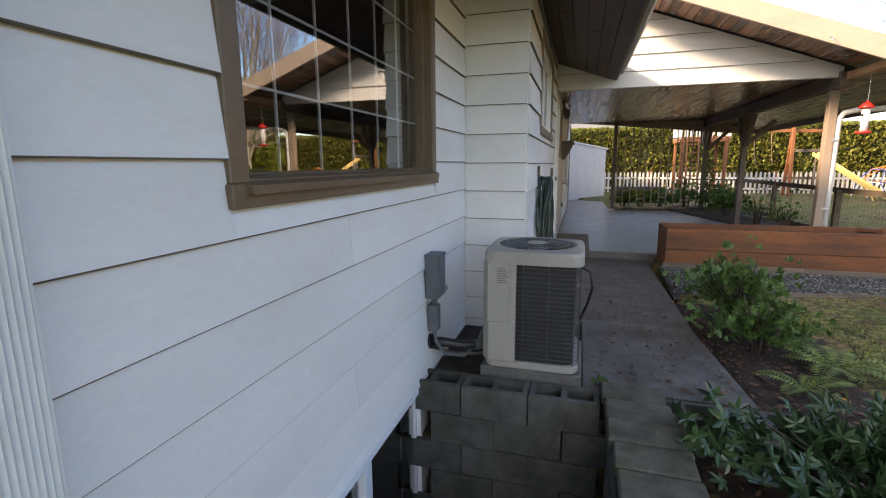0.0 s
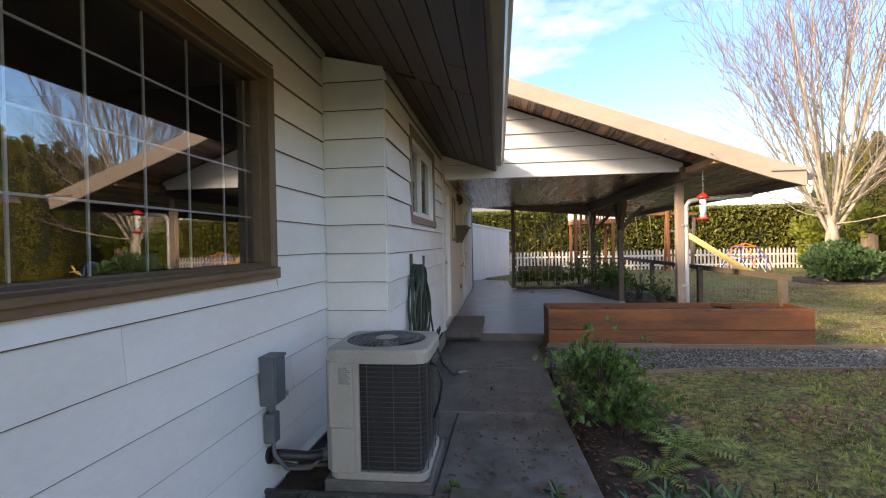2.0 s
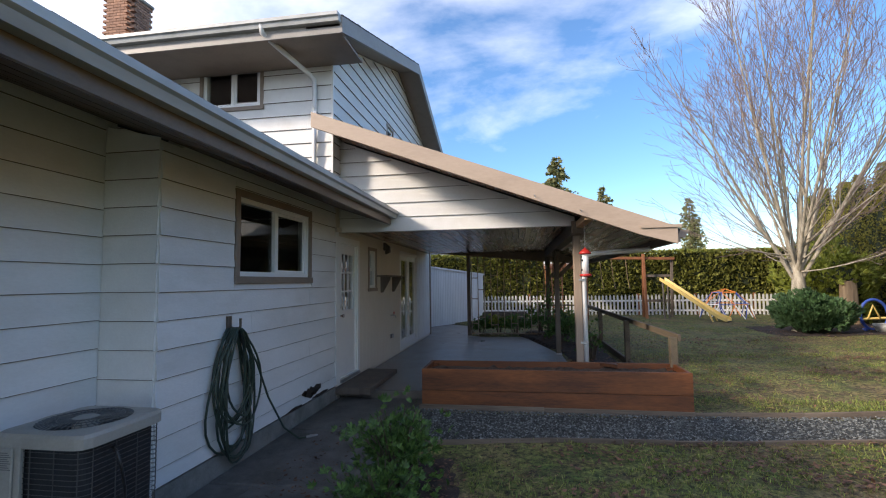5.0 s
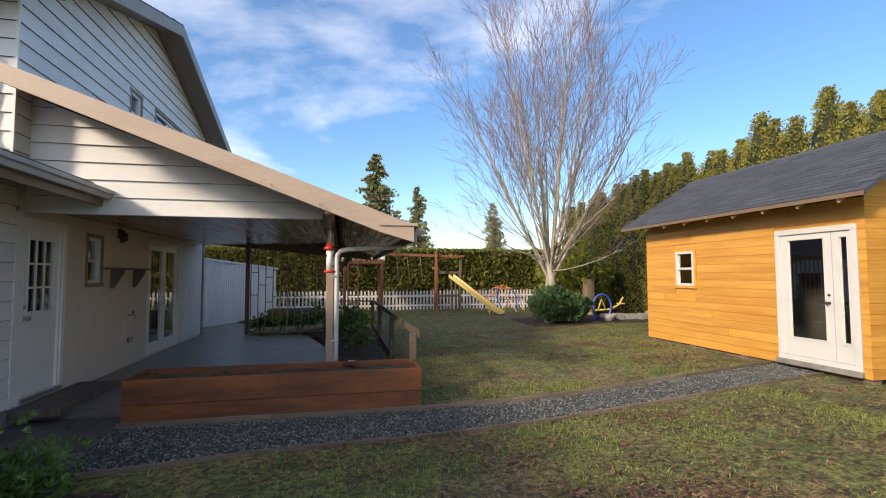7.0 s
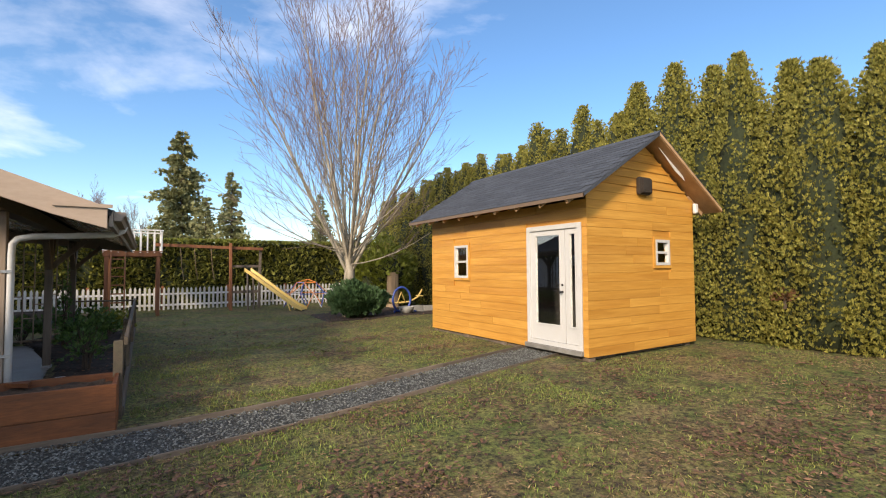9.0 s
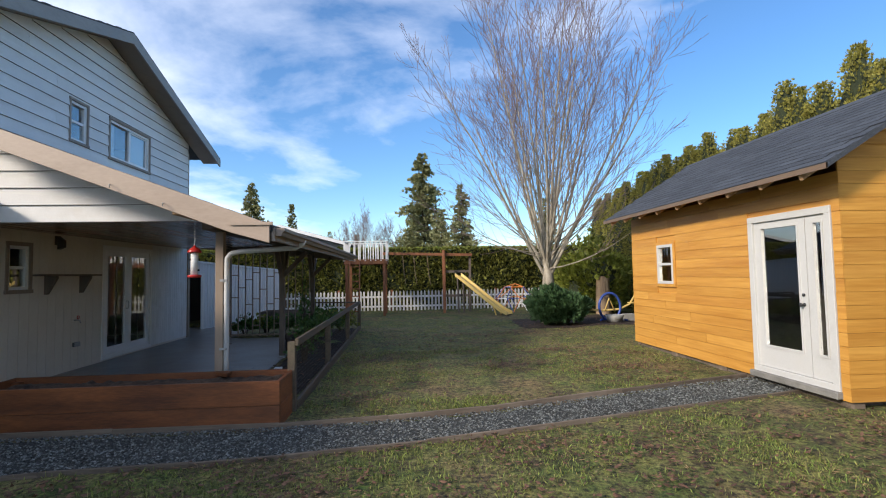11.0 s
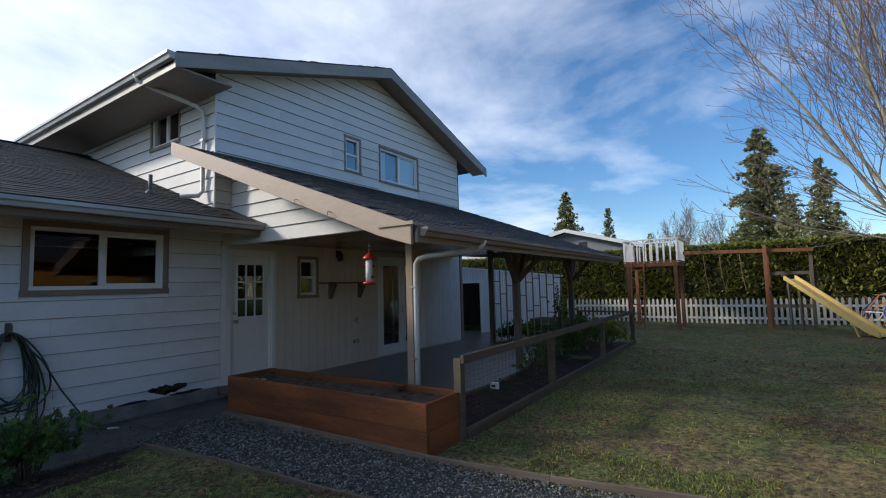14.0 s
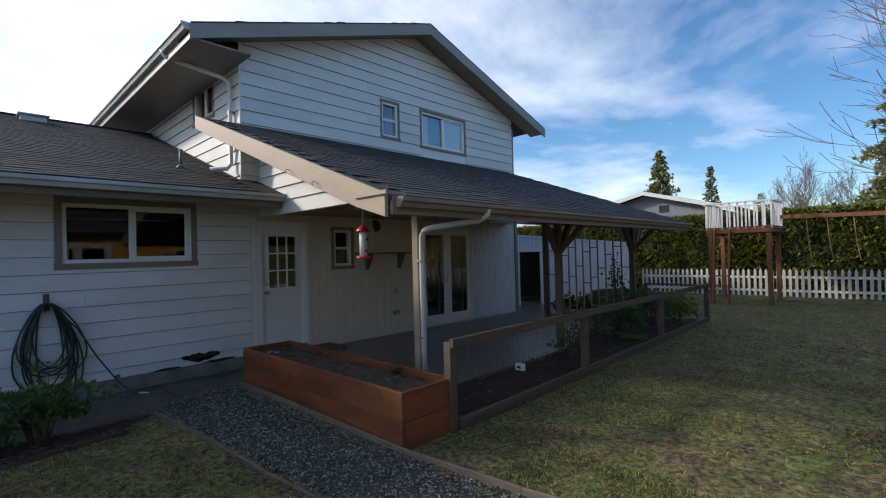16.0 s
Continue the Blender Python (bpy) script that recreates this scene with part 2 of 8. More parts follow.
BEAM = surf("dark_beam_wood", (0.10, 0.075, 0.058), (0.19, 0.145, 0.11), 0.65, 6, 0.25, 50, stretch=AL_Y, rand=0.1)
POSTWOOD = surf("tan_post_wood", (0.24, 0.18, 0.135), (0.36, 0.275, 0.205), 0.65, 6, 0.25, 60, stretch=AL_Z, rand=0.08, dirt=(0.14, 0.11, 0.09), dscale=3, damount=0.4)
DARKPOST = surf("weathered_post_wood", (0.085, 0.068, 0.055), (0.17, 0.135, 0.105), 0.7, 6, 0.3, 60, stretch=AL_Z, rand=0.15)
PLANTER = surf("red_stained_cedar", (0.085, 0.026, 0.008), (0.25, 0.082, 0.022), 0.6, 4.5, 0.3, 60, rand=0.14, stretch=(0.16, 1, 1), dirt=(0.045, 0.019, 0.011), dscale=6, damount=0.8)
PLANTER_Y = surf("red_stained_cedar_end", (0.082, 0.026, 0.008), (0.24, 0.078, 0.022), 0.6, 4.5, 0.3, 60, rand=0.12, stretch=(1, 0.16, 1), dirt=(0.045, 0.019, 0.011), dscale=6, damount=0.8)
FENCEWOOD = surf("weathered_fence_wood", (0.058, 0.044, 0.030), (0.14, 0.105, 0.07), 0.75, 7, 0.35, 60, rand=0.12, stretch=AL_Y, dirt=(0.10, 0.11, 0.06), dscale=3, damount=0.5)
EDGEWOOD = surf("garden_edging_wood", (0.09, 0.066, 0.047), (0.20, 0.155, 0.115), 0.8, 6, 0.4, 50, rand=0.2, stretch=AL_X, dirt=(0.09, 0.06, 0.04), dscale=5, damount=0.6)
SHEDWOOD_Y = surf("honey_stained_plank", (0.50, 0.230, 0.038), (0.66, 0.345, 0.070), 0.5, 5, 0.18, 40, rand=0.055, stretch=AL_Y, dirt=(0.33, 0.125, 0.022), dscale=2.6, damount=0.75)
SHEDWOOD_X = surf("honey_stained_gable_plank", (0.50, 0.230, 0.038), (0.66, 0.345, 0.070), 0.5, 5, 0.18, 40, rand=0.055, stretch=AL_X, dirt=(0.33, 0.125, 0.022), dscale=2.6, damount=0.75)
RAWWOOD = surf("raw_rafter_wood", (0.38, 0.22, 0.11), (0.55, 0.35, 0.19), 0.7, 6, 0.25, 60, rand=0.12, stretch=AL_X)
PLAYWOOD = surf("orange_play_timber", (0.17, 0.062, 0.025), (0.32, 0.125, 0.048), 0.65, 6, 0.25, 50, rand=0.15, stretch=AL_Z)
SHINGLE = surf("charcoal_shingle", (0.026, 0.028, 0.032), (0.075, 0.076, 0.080), 0.85, 30, 0.5, 220, rand=0.28, dirt=(0.05, 0.055, 0.035), dscale=1.5, damount=0.4)
SHINGLE_S = surf("blue_black_shingle", (0.030, 0.036, 0.046), (0.07, 0.08, 0.096), 0.8, 30, 0.4, 220, rand=0.2)
SHINGLE_J = surf("charcoal_shingle_far", (0.026, 0.028, 0.032), (0.075, 0.076, 0.080), 0.85, 30, 0.5, 220, rand=0.28, island=True, dirt=(0.05, 0.055, 0.035), dscale=1.5, damount=0.4)
CONCRETE = surf("damp_concrete", (0.050, 0.050, 0.046), (0.17, 0.164, 0.150), 0.62, 4.5, 0.6, 110, dirt=(0.034, 0.036, 0.026), dscale=2.4, damount=0.85, rvar=0.25)
PATIO = surf("patio_concrete", (0.10, 0.089, 0.078), (0.215, 0.193, 0.170), 0.36, 1.6, 0.2, 90, dirt=(0.075, 0.075, 0.07), dscale=1.2, damount=0.7, rvar=0.25)
FOUND = surf("foundation_concrete", (0.16, 0.155, 0.14), (0.27, 0.26, 0.235), 0.85, 4, 0.4, 90, dirt=(0.07, 0.075, 0.05), dscale=2.5, damount=0.8)
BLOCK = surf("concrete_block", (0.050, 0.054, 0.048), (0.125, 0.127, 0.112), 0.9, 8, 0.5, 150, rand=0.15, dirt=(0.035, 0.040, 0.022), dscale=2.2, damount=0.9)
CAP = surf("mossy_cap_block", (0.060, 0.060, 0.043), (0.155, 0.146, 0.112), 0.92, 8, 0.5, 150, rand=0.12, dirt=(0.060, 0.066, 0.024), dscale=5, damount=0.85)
BRICK = surf("chimney_brick", (0.25, 0.13, 0.085), (0.36, 0.20, 0.135), 0.85, 12, 0.4, 90, rand=0.25)
MORTAR = surf("mortar", (0.30, 0.27, 0.24), (0.4, 0.37, 0.33), 0.9, 8, 0.3, 80)
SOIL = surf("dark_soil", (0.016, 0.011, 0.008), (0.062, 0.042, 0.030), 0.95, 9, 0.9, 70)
PLANTSOIL = surf("planter_soil", (0.030, 0.020, 0.014), (0.115, 0.078, 0.052), 0.95, 12, 1.0, 80)
GRAVEL = surf("grey_gravel", (0.022, 0.025, 0.023), (0.19, 0.198, 0.182), 0.6, 16, 0.3, 120, rand=0.8, island=True)
GRAVELBED = surf("gravel_bed", (0.014, 0.0155, 0.014), (0.073, 0.076, 0.067), 0.85, 45, 0.9, 160)
INTERIOR = surf("interior_wall_paint", (0.30, 0.25, 0.20), (0.38, 0.32, 0.25), 0.8, 2, 0.03, 30)
# Near black stands in for the dimness of unlit interiors.
DARKROOM = surf("unlit_interior_shade", (0.045, 0.041, 0.037), (0.08, 0.072, 0.064), 0.85, 2, 0.03, 30)
CURTAIN = surf("curtain_cloth", (0.26, 0.25, 0.23), (0.40, 0.38, 0.35), 0.9, 4, 0.2, 60, stretch=(1, 1, 0.1))
PAPER = surf("white_blind", (0.62, 0.62, 0.60), (0.72, 0.72, 0.70), 0.7, 4, 0.05, 40)
BLACK = surf("black_plastic", (0.012, 0.012, 0.013), (0.03, 0.03, 0.032), 0.45, 8, 0.05, 80)
BRONZE = surf("dark_vent_plastic", (0.03, 0.024, 0.02), (0.06, 0.048, 0.04), 0.5, 8, 0.05, 80)
ACBEIGE = surf("beige_enamel", (0.31, 0.295, 0.26), (0.40, 0.38, 0.34), 0.42, 4, 0.05, 60, dirt=(0.26, 0.23, 0.19), dscale=4, damount=0.5)
ACGRILLE = surf("grille_enamel", (0.075, 0.078, 0.08), (0.14, 0.145, 0.145), 0.45, 6, 0.05, 80, dirt=(0.12, 0.11, 0.1), dscale=5, damount=0.5)
ACWIRE = surf("dark_grille_enamel", (0.045, 0.046, 0.047), (0.085, 0.086, 0.085), 0.4, 6, 0.05, 80)
ACFIN = surf("dark_coil_fins", (0.010, 0.011, 0.013), (0.026, 0.028, 0.032), 0.6, 20, 0.2, 200, stretch=(1, 1, 0.2))
BOXGREY = surf("grey_box_enamel", (0.075, 0.088, 0.10), (0.12, 0.135, 0.15), 0.5, 5, 0.06, 60, dirt=(0.12, 0.11, 0.1), dscale=6, damount=0.5)
STEEL = surf("galvanised_steel", (0.35, 0.36, 0.37), (0.5, 0.5, 0.5), 0.4, 6, 0.05, 90, metal=0.9)
WIRE = surf("fence_wire", (0.035, 0.035, 0.033), (0.08, 0.078, 0.07), 0.5, 6, 0.0, 90, metal=0.6)
HOSE = surf("dark_green_rubber", (0.018, 0.032, 0.024), (0.045, 0.068, 0.05), 0.42, 5, 0.1, 80)
RED = surf("red_plastic", (0.42, 0.022, 0.018), (0.55, 0.04, 0.03), 0.3, 5, 0.03, 60)
YELLOW = surf("yellow_plastic", (0.70, 0.48, 0.13), (0.82, 0.60, 0.21), 0.4, 3, 0.05, 50, dirt=(0.5, 0.33, 0.08), dscale=3, damount=0.4)
BLUE = surf("blue_plastic", (0.025, 0.06, 0.27), (0.05, 0.10, 0.38), 0.4, 4, 0.04, 50)
ORANGE = surf("orange_steel", (0.55, 0.16, 0.03), (0.68, 0.24, 0.05), 0.4, 4, 0.04, 50)
STONEWHITE = surf("pale_stoneware", (0.26, 0.26, 0.245), (0.38, 0.375, 0.35), 0.7, 8, 0.2, 80, dirt=(0.25, 0.24, 0.2), dscale=5, damount=0.5)
GREYHOUSE = surf("grey_house_siding", (0.20, 0.22, 0.25), (0.26, 0.28, 0.31), 0.7, 3, 0.1, 50)
BARK = surf("pale_grey_bark", (0.17, 0.145, 0.105), (0.46, 0.41, 0.32), 0.85, 9, 0.9, 70, stretch=(1, 1, 0.3), dirt=(0.10, 0.105, 0.055), dscale=6, damount=0.8)
TWIG = surf("reddish_twig_bark", (0.10, 0.066, 0.064), (0.23, 0.165, 0.152), 0.8, 5, 0.1, 60)
STUMP = surf("stripped_stump_wood", (0.25, 0.17, 0.10), (0.40, 0.29, 0.18), 0.85, 6, 0.5, 50, stretch=AL_Z)
DARKBARK = surf("dark_bark", (0.05, 0.036, 0.027), (0.12, 0.09, 0.068), 0.9, 7, 0.5, 60, stretch=(1, 1, 0.3))
LEAF_C = surf("cedar_foliage", (0.085, 0.110, 0.018), (0.38, 0.33, 0.068), 0.7, 1.3, 0, 40, rand=0.45, island=True, sub=0.25)
LEAF_H = surf("hedge_foliage", (0.065, 0.095, 0.016), (0.33, 0.31, 0.06), 0.7, 1.3, 0, 40, rand=0.45, island=True, sub=0.25)
# Near-black of the solid plant cores: shade among the leaves, put into colour.
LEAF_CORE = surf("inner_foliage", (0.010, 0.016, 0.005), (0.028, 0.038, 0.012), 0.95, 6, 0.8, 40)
# Greens lightened so the colour carries the distance haze.
LEAF_N = surf("hazed_conifer_foliage", (0.11, 0.14, 0.062), (0.33, 0.31, 0.14), 0.8, 0.6, 0, 20, rand=0.4, island=True, sub=0.15)
LEAF_B = surf("bush_foliage", (0.024, 0.065, 0.022), (0.075, 0.14, 0.05), 0.6, 3, 0, 40, rand=0.4, island=True, sub=0.2)
LEAF_S = surf("shrub_leaf", (0.032, 0.086, 0.022), (0.115, 0.205, 0.045), 0.45, 4, 0, 40, rand=0.4, island=True, sub=0.2)
LEAF_L = surf("glossy_leaf", (0.022, 0.058, 0.024), (0.070, 0.130, 0.050), 0.24, 4, 0, 40, rand=0.4, island=True, sub=0.12)
LEAF_Y = surf("yellow_green_leaf", (0.12, 0.16, 0.02), (0.28, 0.30, 0.05), 0.5, 3, 0, 40, rand=0.35, island=True, sub=0.25)
LEAF_R = surf("rust_leaf", (0.15, 0.075, 0.03), (0.25, 0.13, 0.06), 0.7, 3, 0, 40, rand=0.3, island=True, sub=0.2)
FERN = surf("fern_leaf", (0.10, 0.165, 0.03), (0.20, 0.26, 0.06), 0.55, 4, 0, 40, rand=0.3, island=True, sub=0.25)
DEADLEAF = surf("fallen_leaf", (0.055, 0.026, 0.016), (0.19, 0.10, 0.055), 0.8, 5, 0, 40, rand=0.5, island=True)
GRASS = surf("grass_blade", (0.062, 0.130, 0.017), (0.225, 0.245, 0.056), 0.75, 0.9, 0, 10, rand=0.7, island=True, sub=0.06, dirt=(0.27, 0.18, 0.085), dscale=0.75, damount=0.65, dedge=(0.50, 0.64))
AGED = surf("aged_white_paint", (0.52, 0.52, 0.50), (0.60, 0.60, 0.58), 0.4, 3, 0.03, 50, dirt=(0.42, 0.40, 0.35), dscale=3, damount=0.35)
STRAW = surf("dead_grass", (0.10, 0.064, 0.031), (0.32, 0.22, 0.115), 0.85, 0.8, 0, 10, rand=0.6, island=True, dirt=(0.075, 0.044, 0.024), dscale=1.6, damount=0.6, dedge=(0.50, 0.60))
# Brown worn edge, dark enough to draw the shadow gap between boards.
EDGE = surf("worn_lap_shadow_edge", (0.10, 0.078, 0.06), (0.19, 0.155, 0.125), 0.8, 3, 0.2, 30, rand=0.08, stretch=(1, 0.3, 1))
GLASS = glass("window_glass", ior=2.0)
GLASS_K = glass("single_pane_glass", (0.55, 0.58, 0.58), 0.0, 1.4)


def ground_material():
    """Winter lawn: green, straw and bare earth in patches."""
    m = surf("winter_lawn", (0.046, 0.082, 0.013), (0.175, 0.165, 0.052), 0.95, 2.2, 1.0, 38, dirt=(0.185, 0.122, 0.066), dscale=0.7, damount=0.7, dedge=(0.49, 0.63))
    nt = m.node_tree
    N, L = nt.nodes.new, nt.links.new
    p = next(n for n in nt.nodes if n.type == "BSDF_PRINCIPLED")
    col = p.inputs["Base Color"].links[0].from_socket
    geo = next(n for n in nt.nodes if n.type == "NEW_GEOMETRY")
    n = N("ShaderNodeTexNoise")
    n.inputs["Scale"].default_value, n.inputs["Detail"].default_value, n.inputs["Roughness"].default_value = 3.4, 9, 0.75
    L(geo.outputs["Position"], n.inputs["Vector"])
    r = N("ShaderNodeValToRGB")
    r.color_ramp.elements[0].position, r.color_ramp.elements[1].position = 0.50, 0.62
    r.color_ramp.elements[1].color = (0.85, 0.85, 0.85, 1)
    L(n.outputs[0], r.inputs[0])
    mx = N("ShaderNodeMix")
    mx.data_type = "RGBA"
    mx.inputs[7].default_value = (0.062, 0.041, 0.026, 1)
    L(r.outputs[0], mx.inputs[0])
    L(col, mx.inputs[6])
    fine = N("ShaderNodeTexNoise")
    fine.inputs["Scale"].default_value, fine.inputs["Detail"].default_value, fine.inputs["Roughness"].default_value = 17.0, 9, 0.8
    L(geo.outputs["Position"], fine.inputs["Vector"])
    fr = N("ShaderNodeValToRGB")
    fr.color_ramp.elements[0].position, fr.color_ramp.elements[1].position = 0.40, 0.62
    fr.color_ramp.elements[0].color, fr.color_ramp.elements[1].color = (0.12, 0.11, 0.10, 1), (1.9, 1.85, 1.7, 1)
    L(fine.outputs[0], fr.inputs[0])
    mul = N("ShaderNodeMix")
    mul.data_type, mul.blend_type = "RGBA", "MULTIPLY"
    mul.inputs[0].default_value = 1.0
    L(mx.outputs[2], mul.inputs[6])
    L(fr.outputs[0], mul.inputs[7])
    L(mul.outputs[2], p.inputs["Base Color"])
    return m


LAWN = ground_material()


# ---- ground ----
def step(v, a, b):
    t = min(max((v - a) / (b - a), 0.0), 1.0)
    return t * t * (3 - 2 * t)


def ground_z(x, y):
    z = 0.09 * step(x, 6, 11) * (1 - step(y, 13, 18)) + 0.09 * step(y, 11, 19)
    z -= 0.14 * (1 - step(x, 1.2, 3.2)) * (1 - step(y, 5.0, 6.3))
    return z


def sunk(x, y):
    """How far the ground lies under the paving."""
    return 0.2 if x < 1.395 and 2.7 < y < 7.7 else 0.1 if x < 3.3 and 7.7 < y < 14.4 else 0.14 if x < 1.3 and 14.3 < y < 18.3 else 0.0


def in_hole(x, y):
    """Where the window well opens in the ground."""
    return -0.6 < x < 0.60 and 0.8 < y < 2.74


def build_ground():
    def axis(lo, hi, fine, far):
        near = list(np.arange(lo, hi + 1e-6, fine))
        out = [hi + (far - hi) * (k / 14) ** 3 for k in range(1, 15)]
        back = [lo - (far + lo) * (k / 14) ** 3 for k in range(14, 0, -1)]
        return back + near + out
    xs, ys = axis(-2, 16, 0.25, 900), axis(-2, 24, 0.25, 900)
    xs = sorted(xs + [-0.6, 0.60, 1.39])
    ys = sorted(ys + [0.8, 2.74])
    verts = [(x, y, ground_z(x, y) + (0.018 * noise.noise((x * 1.7, y * 1.7, 3)) if x > 1.6 and abs(x) < 17 and y < 25 else -0.03) - sunk(x, y)) for y in ys for x in xs]
    w = len(xs)
    faces = []
    for j in range(len(ys) - 1):
        for i in range(w - 1):
            if in_hole((xs[i] + xs[i + 1]) / 2, (ys[j] + ys[j + 1]) / 2):
                continue
            faces.append((j * w + i, j * w + i + 1, (j + 1) * w + i + 1, (j + 1) * w + i))
    me = bpy.data.meshes.new("ground")
    me.from_pydata(verts, [], faces)
    me.polygons.foreach_set("use_smooth", [True] * len(me.polygons))
    me.materials.append(LAWN)
    tagged(new("ground", me), "patchy winter lawn of green and straw grass", "lawn", "", "structure")


build_ground()


def paving():
    # walkway cast in bays with open joints
    for y0, y1 in ((2.95, 4.55), (4.565, 6.05), (6.065, 7.62)):
        bm = bm_box(B(), 0.02 if y0 > 4.0 else 0.46, y0, -0.3, 1.39, y1, -0.095)
        for v in bm.verts:
            if v.co.z > -0.2 and v.co.y < 3.0:
                v.co.z += 0.125
        setting("pavement_walk", bm, CONCRETE, "damp grey concrete garden walk with scattered leaves", "pavement", bevel=0.012)
    setting("pavement_pad", bm_box(B(), -0.16, 2.945, -0.3, 0.456, 3.56, 0.088), CONCRETE, "concrete pad under the cooling unit", "pavement", bevel=0.01)
    setting("pavement_walk_edge", bm_box(B(), 0.02, 3.565, -0.3, 0.452, 4.552, -0.1), CONCRETE, "damp grey concrete infill beside the walk", "pavement", bevel=0.012)
    # patio slab: a rounded outer edge to the garden bed
    bm = B()
    poly = [(0.0, 7.635), (3.35, 7.635), (3.62, 8.4), (3.66, 10.2), (3.62, 11.2), (3.3, 12.6), (3.05, 13.6), (2.95, 14.45), (1.2, 14.6), (1.15, 17.6), (0.2, 18.2), (-3.0, 17.0), (-3.0, 15.1), (0.0, 15.1)]
    bm_prism(bm, poly, "z", -0.3, 0.015)
    setting("pavement_patio", bm, PATIO, "smooth dark grey concrete patio slab", "pavement", bevel=0.015)


paving()


# ---- walls ----
def cells(u0, u1, v0, v1, holes):
    """Rectangles that fill u0..u1, v0..v1 but for the holes."""
    us = sorted({u0, u1, *[min(max(h[k], u0), u1) for h in holes for k in (0, 1)]})
    vs = sorted({v0, v1, *[min(max(h[k], v0), v1) for h in holes for k in (2, 3)]})
    for a, b in zip(us, us[1:]):
        run = None
        for c, d in zip(vs, vs[1:]):
            mu, mv = (a + b) / 2, (c + d) / 2
            solid = not any(h[0] < mu < h[1] and h[2] < mv < h[3] for h in holes)
            if solid and run:
                run = (run[0], d)
            elif solid:
                run = (c, d)
            elif run:
                yield a, b, *run
                run = None
        if run:
            yield a, b, *run


def wall_yz(name, x0, x1, y0, y1, z0, z1, holes, material, label, category="wall"):
    bm = B()
    for a, b, c, d in cells(y0, y1, z0, z1, holes):
        bm_box(bm, x0, a, c, x1, b, d)
    return setting(name, bm, material, label, category)


def wall_xz(name, y0, y1, x0, x1, z0, z1, holes, material, label, category="wall"):
    bm = B()
    for a, b, c, d in cells(x0, x1, z0, z1, holes):
        bm_box(bm, a, y0, c, b, y1, d)
    return setting(name, bm, material, label, category)


def lap_boards(wall, face, at, u0, u1, z0, z1, course, zref, holes, material, top=None, joints=3.66):
    """Lap siding: each board a tilted plank proud of the wall by its lower edge. face: 'x' for a wall looking along +x, 'y' for one looking along -y.
    top(u): the height at which a sloping roof cuts the boards."""
    k0 = math.floor((z0 - zref) / course)
    row = 0
    z = zref + k0 * course
    while z < z1 - 0.01:
        a, b = max(z, z0), min(z + course, z1)
        row += 1
        if b - a > 0.03:
            cuts = [(h[0], h[1]) for h in holes if h[2] < b - 0.01 and h[3] > a + 0.01]
            lo, hi = u0, u1
            if top:
                ok = [u for u in np.arange(u0, u1 + 0.001, 0.02) if top(u) > a + 0.04]
                if not ok:
                    break
                lo, hi = max(u0, ok[0]), min(u1, ok[-1])
            spans = [(lo, hi)]
            for c, d in cuts:
                spans = [s for p, q in spans for s in ((p, min(q, c)), (max(p, d), q)) if s[1] - s[0] > 0.02]
            for h in holes:
                if h[2] < b - 0.01 and h[3] > a + 0.01 and not top:
                    if h[2] - a > 0.025:
                        board(wall, face, at, h[0], h[1], a, h[2], material, None, False)
                    if b - h[3] > 0.025:
                        board(wall, face, at, h[0], h[1], h[3], b, material, None, False)
            for p, q in spans:
                u = p
                first = joints * (0.35 + 0.37 * (row % 3))
                while u < q - 0.02:
                    v = min(u + (first if u == p else joints), q)
                    if q - v < 0.3:
                        v = q
                    board(wall, face, at, u, v - (0.002 if v < q else 0), a, b, material, top, b - a >= course - 0.01)
                    u = v
        z += course


def board(wall, face, at, u, v, a, b, material, top, full):
    """One board; its lowest strip is the worn brown drip edge, darkened to paint the lap's shadow line."""
    lip, thin, drip = 0.021, 0.003, 0.0045
    bm = B()
    ta, tb = (min(b, top(u)), min(b, top(v))) if top else (b, b)
    ta, tb = max(ta, a + 0.02), max(tb, a + 0.02)
    rows = []
    for w, t in ((u, ta), (v, tb)):
        rows.append([(w, 0.0, a + 0.007), (w, lip - 0.004, a + 0.004), (w, lip, a + 0.004 + drip), (w, thin + (lip - thin) * (b - t) / max(b - a, 0.01), t), (w, 0.0, t)])
    put = (lambda w, d, z: (at + d, w, z)) if face == "x" else (lambda w, d, z: (w, at - d, z))
    lo, hi = [[bm.verts.new(put(*c)) for c in r] for r in rows]
    bm.faces.new(lo[::-1])
    bm.faces.new(hi)
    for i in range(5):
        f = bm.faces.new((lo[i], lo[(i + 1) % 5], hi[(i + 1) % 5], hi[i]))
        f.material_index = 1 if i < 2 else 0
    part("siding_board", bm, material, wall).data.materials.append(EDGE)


BIG = (1.33, 3.05, 1.29, 2.42)        # living-room window: y, y, z, z
KIT = (5.00, 6.56, 1.70, 2.50)        # kitchen window
BASE = (1.30, 2.80, -0.95, -0.03)      # basement window in the well
DOOR = (7.66, 8.46, 0.13, 2.26)
SMALL = (9.10, 9.50, 1.52, 2.22)
FRENCH = (11.42, 13.16, 0.10, 2.30)
UP1, UP2 = (10.36, 10.80, 4.26, 5.00), (11.52, 13.00, 4.22, 5.02)
UPS = (-2.19, -1.20, 4.41, 5.06)      # landing window: x, x, z, z


def eave_z(x):
    """The sloping eave lining."""
    return 2.775 - 0.345 * x


EAVE = 2.76

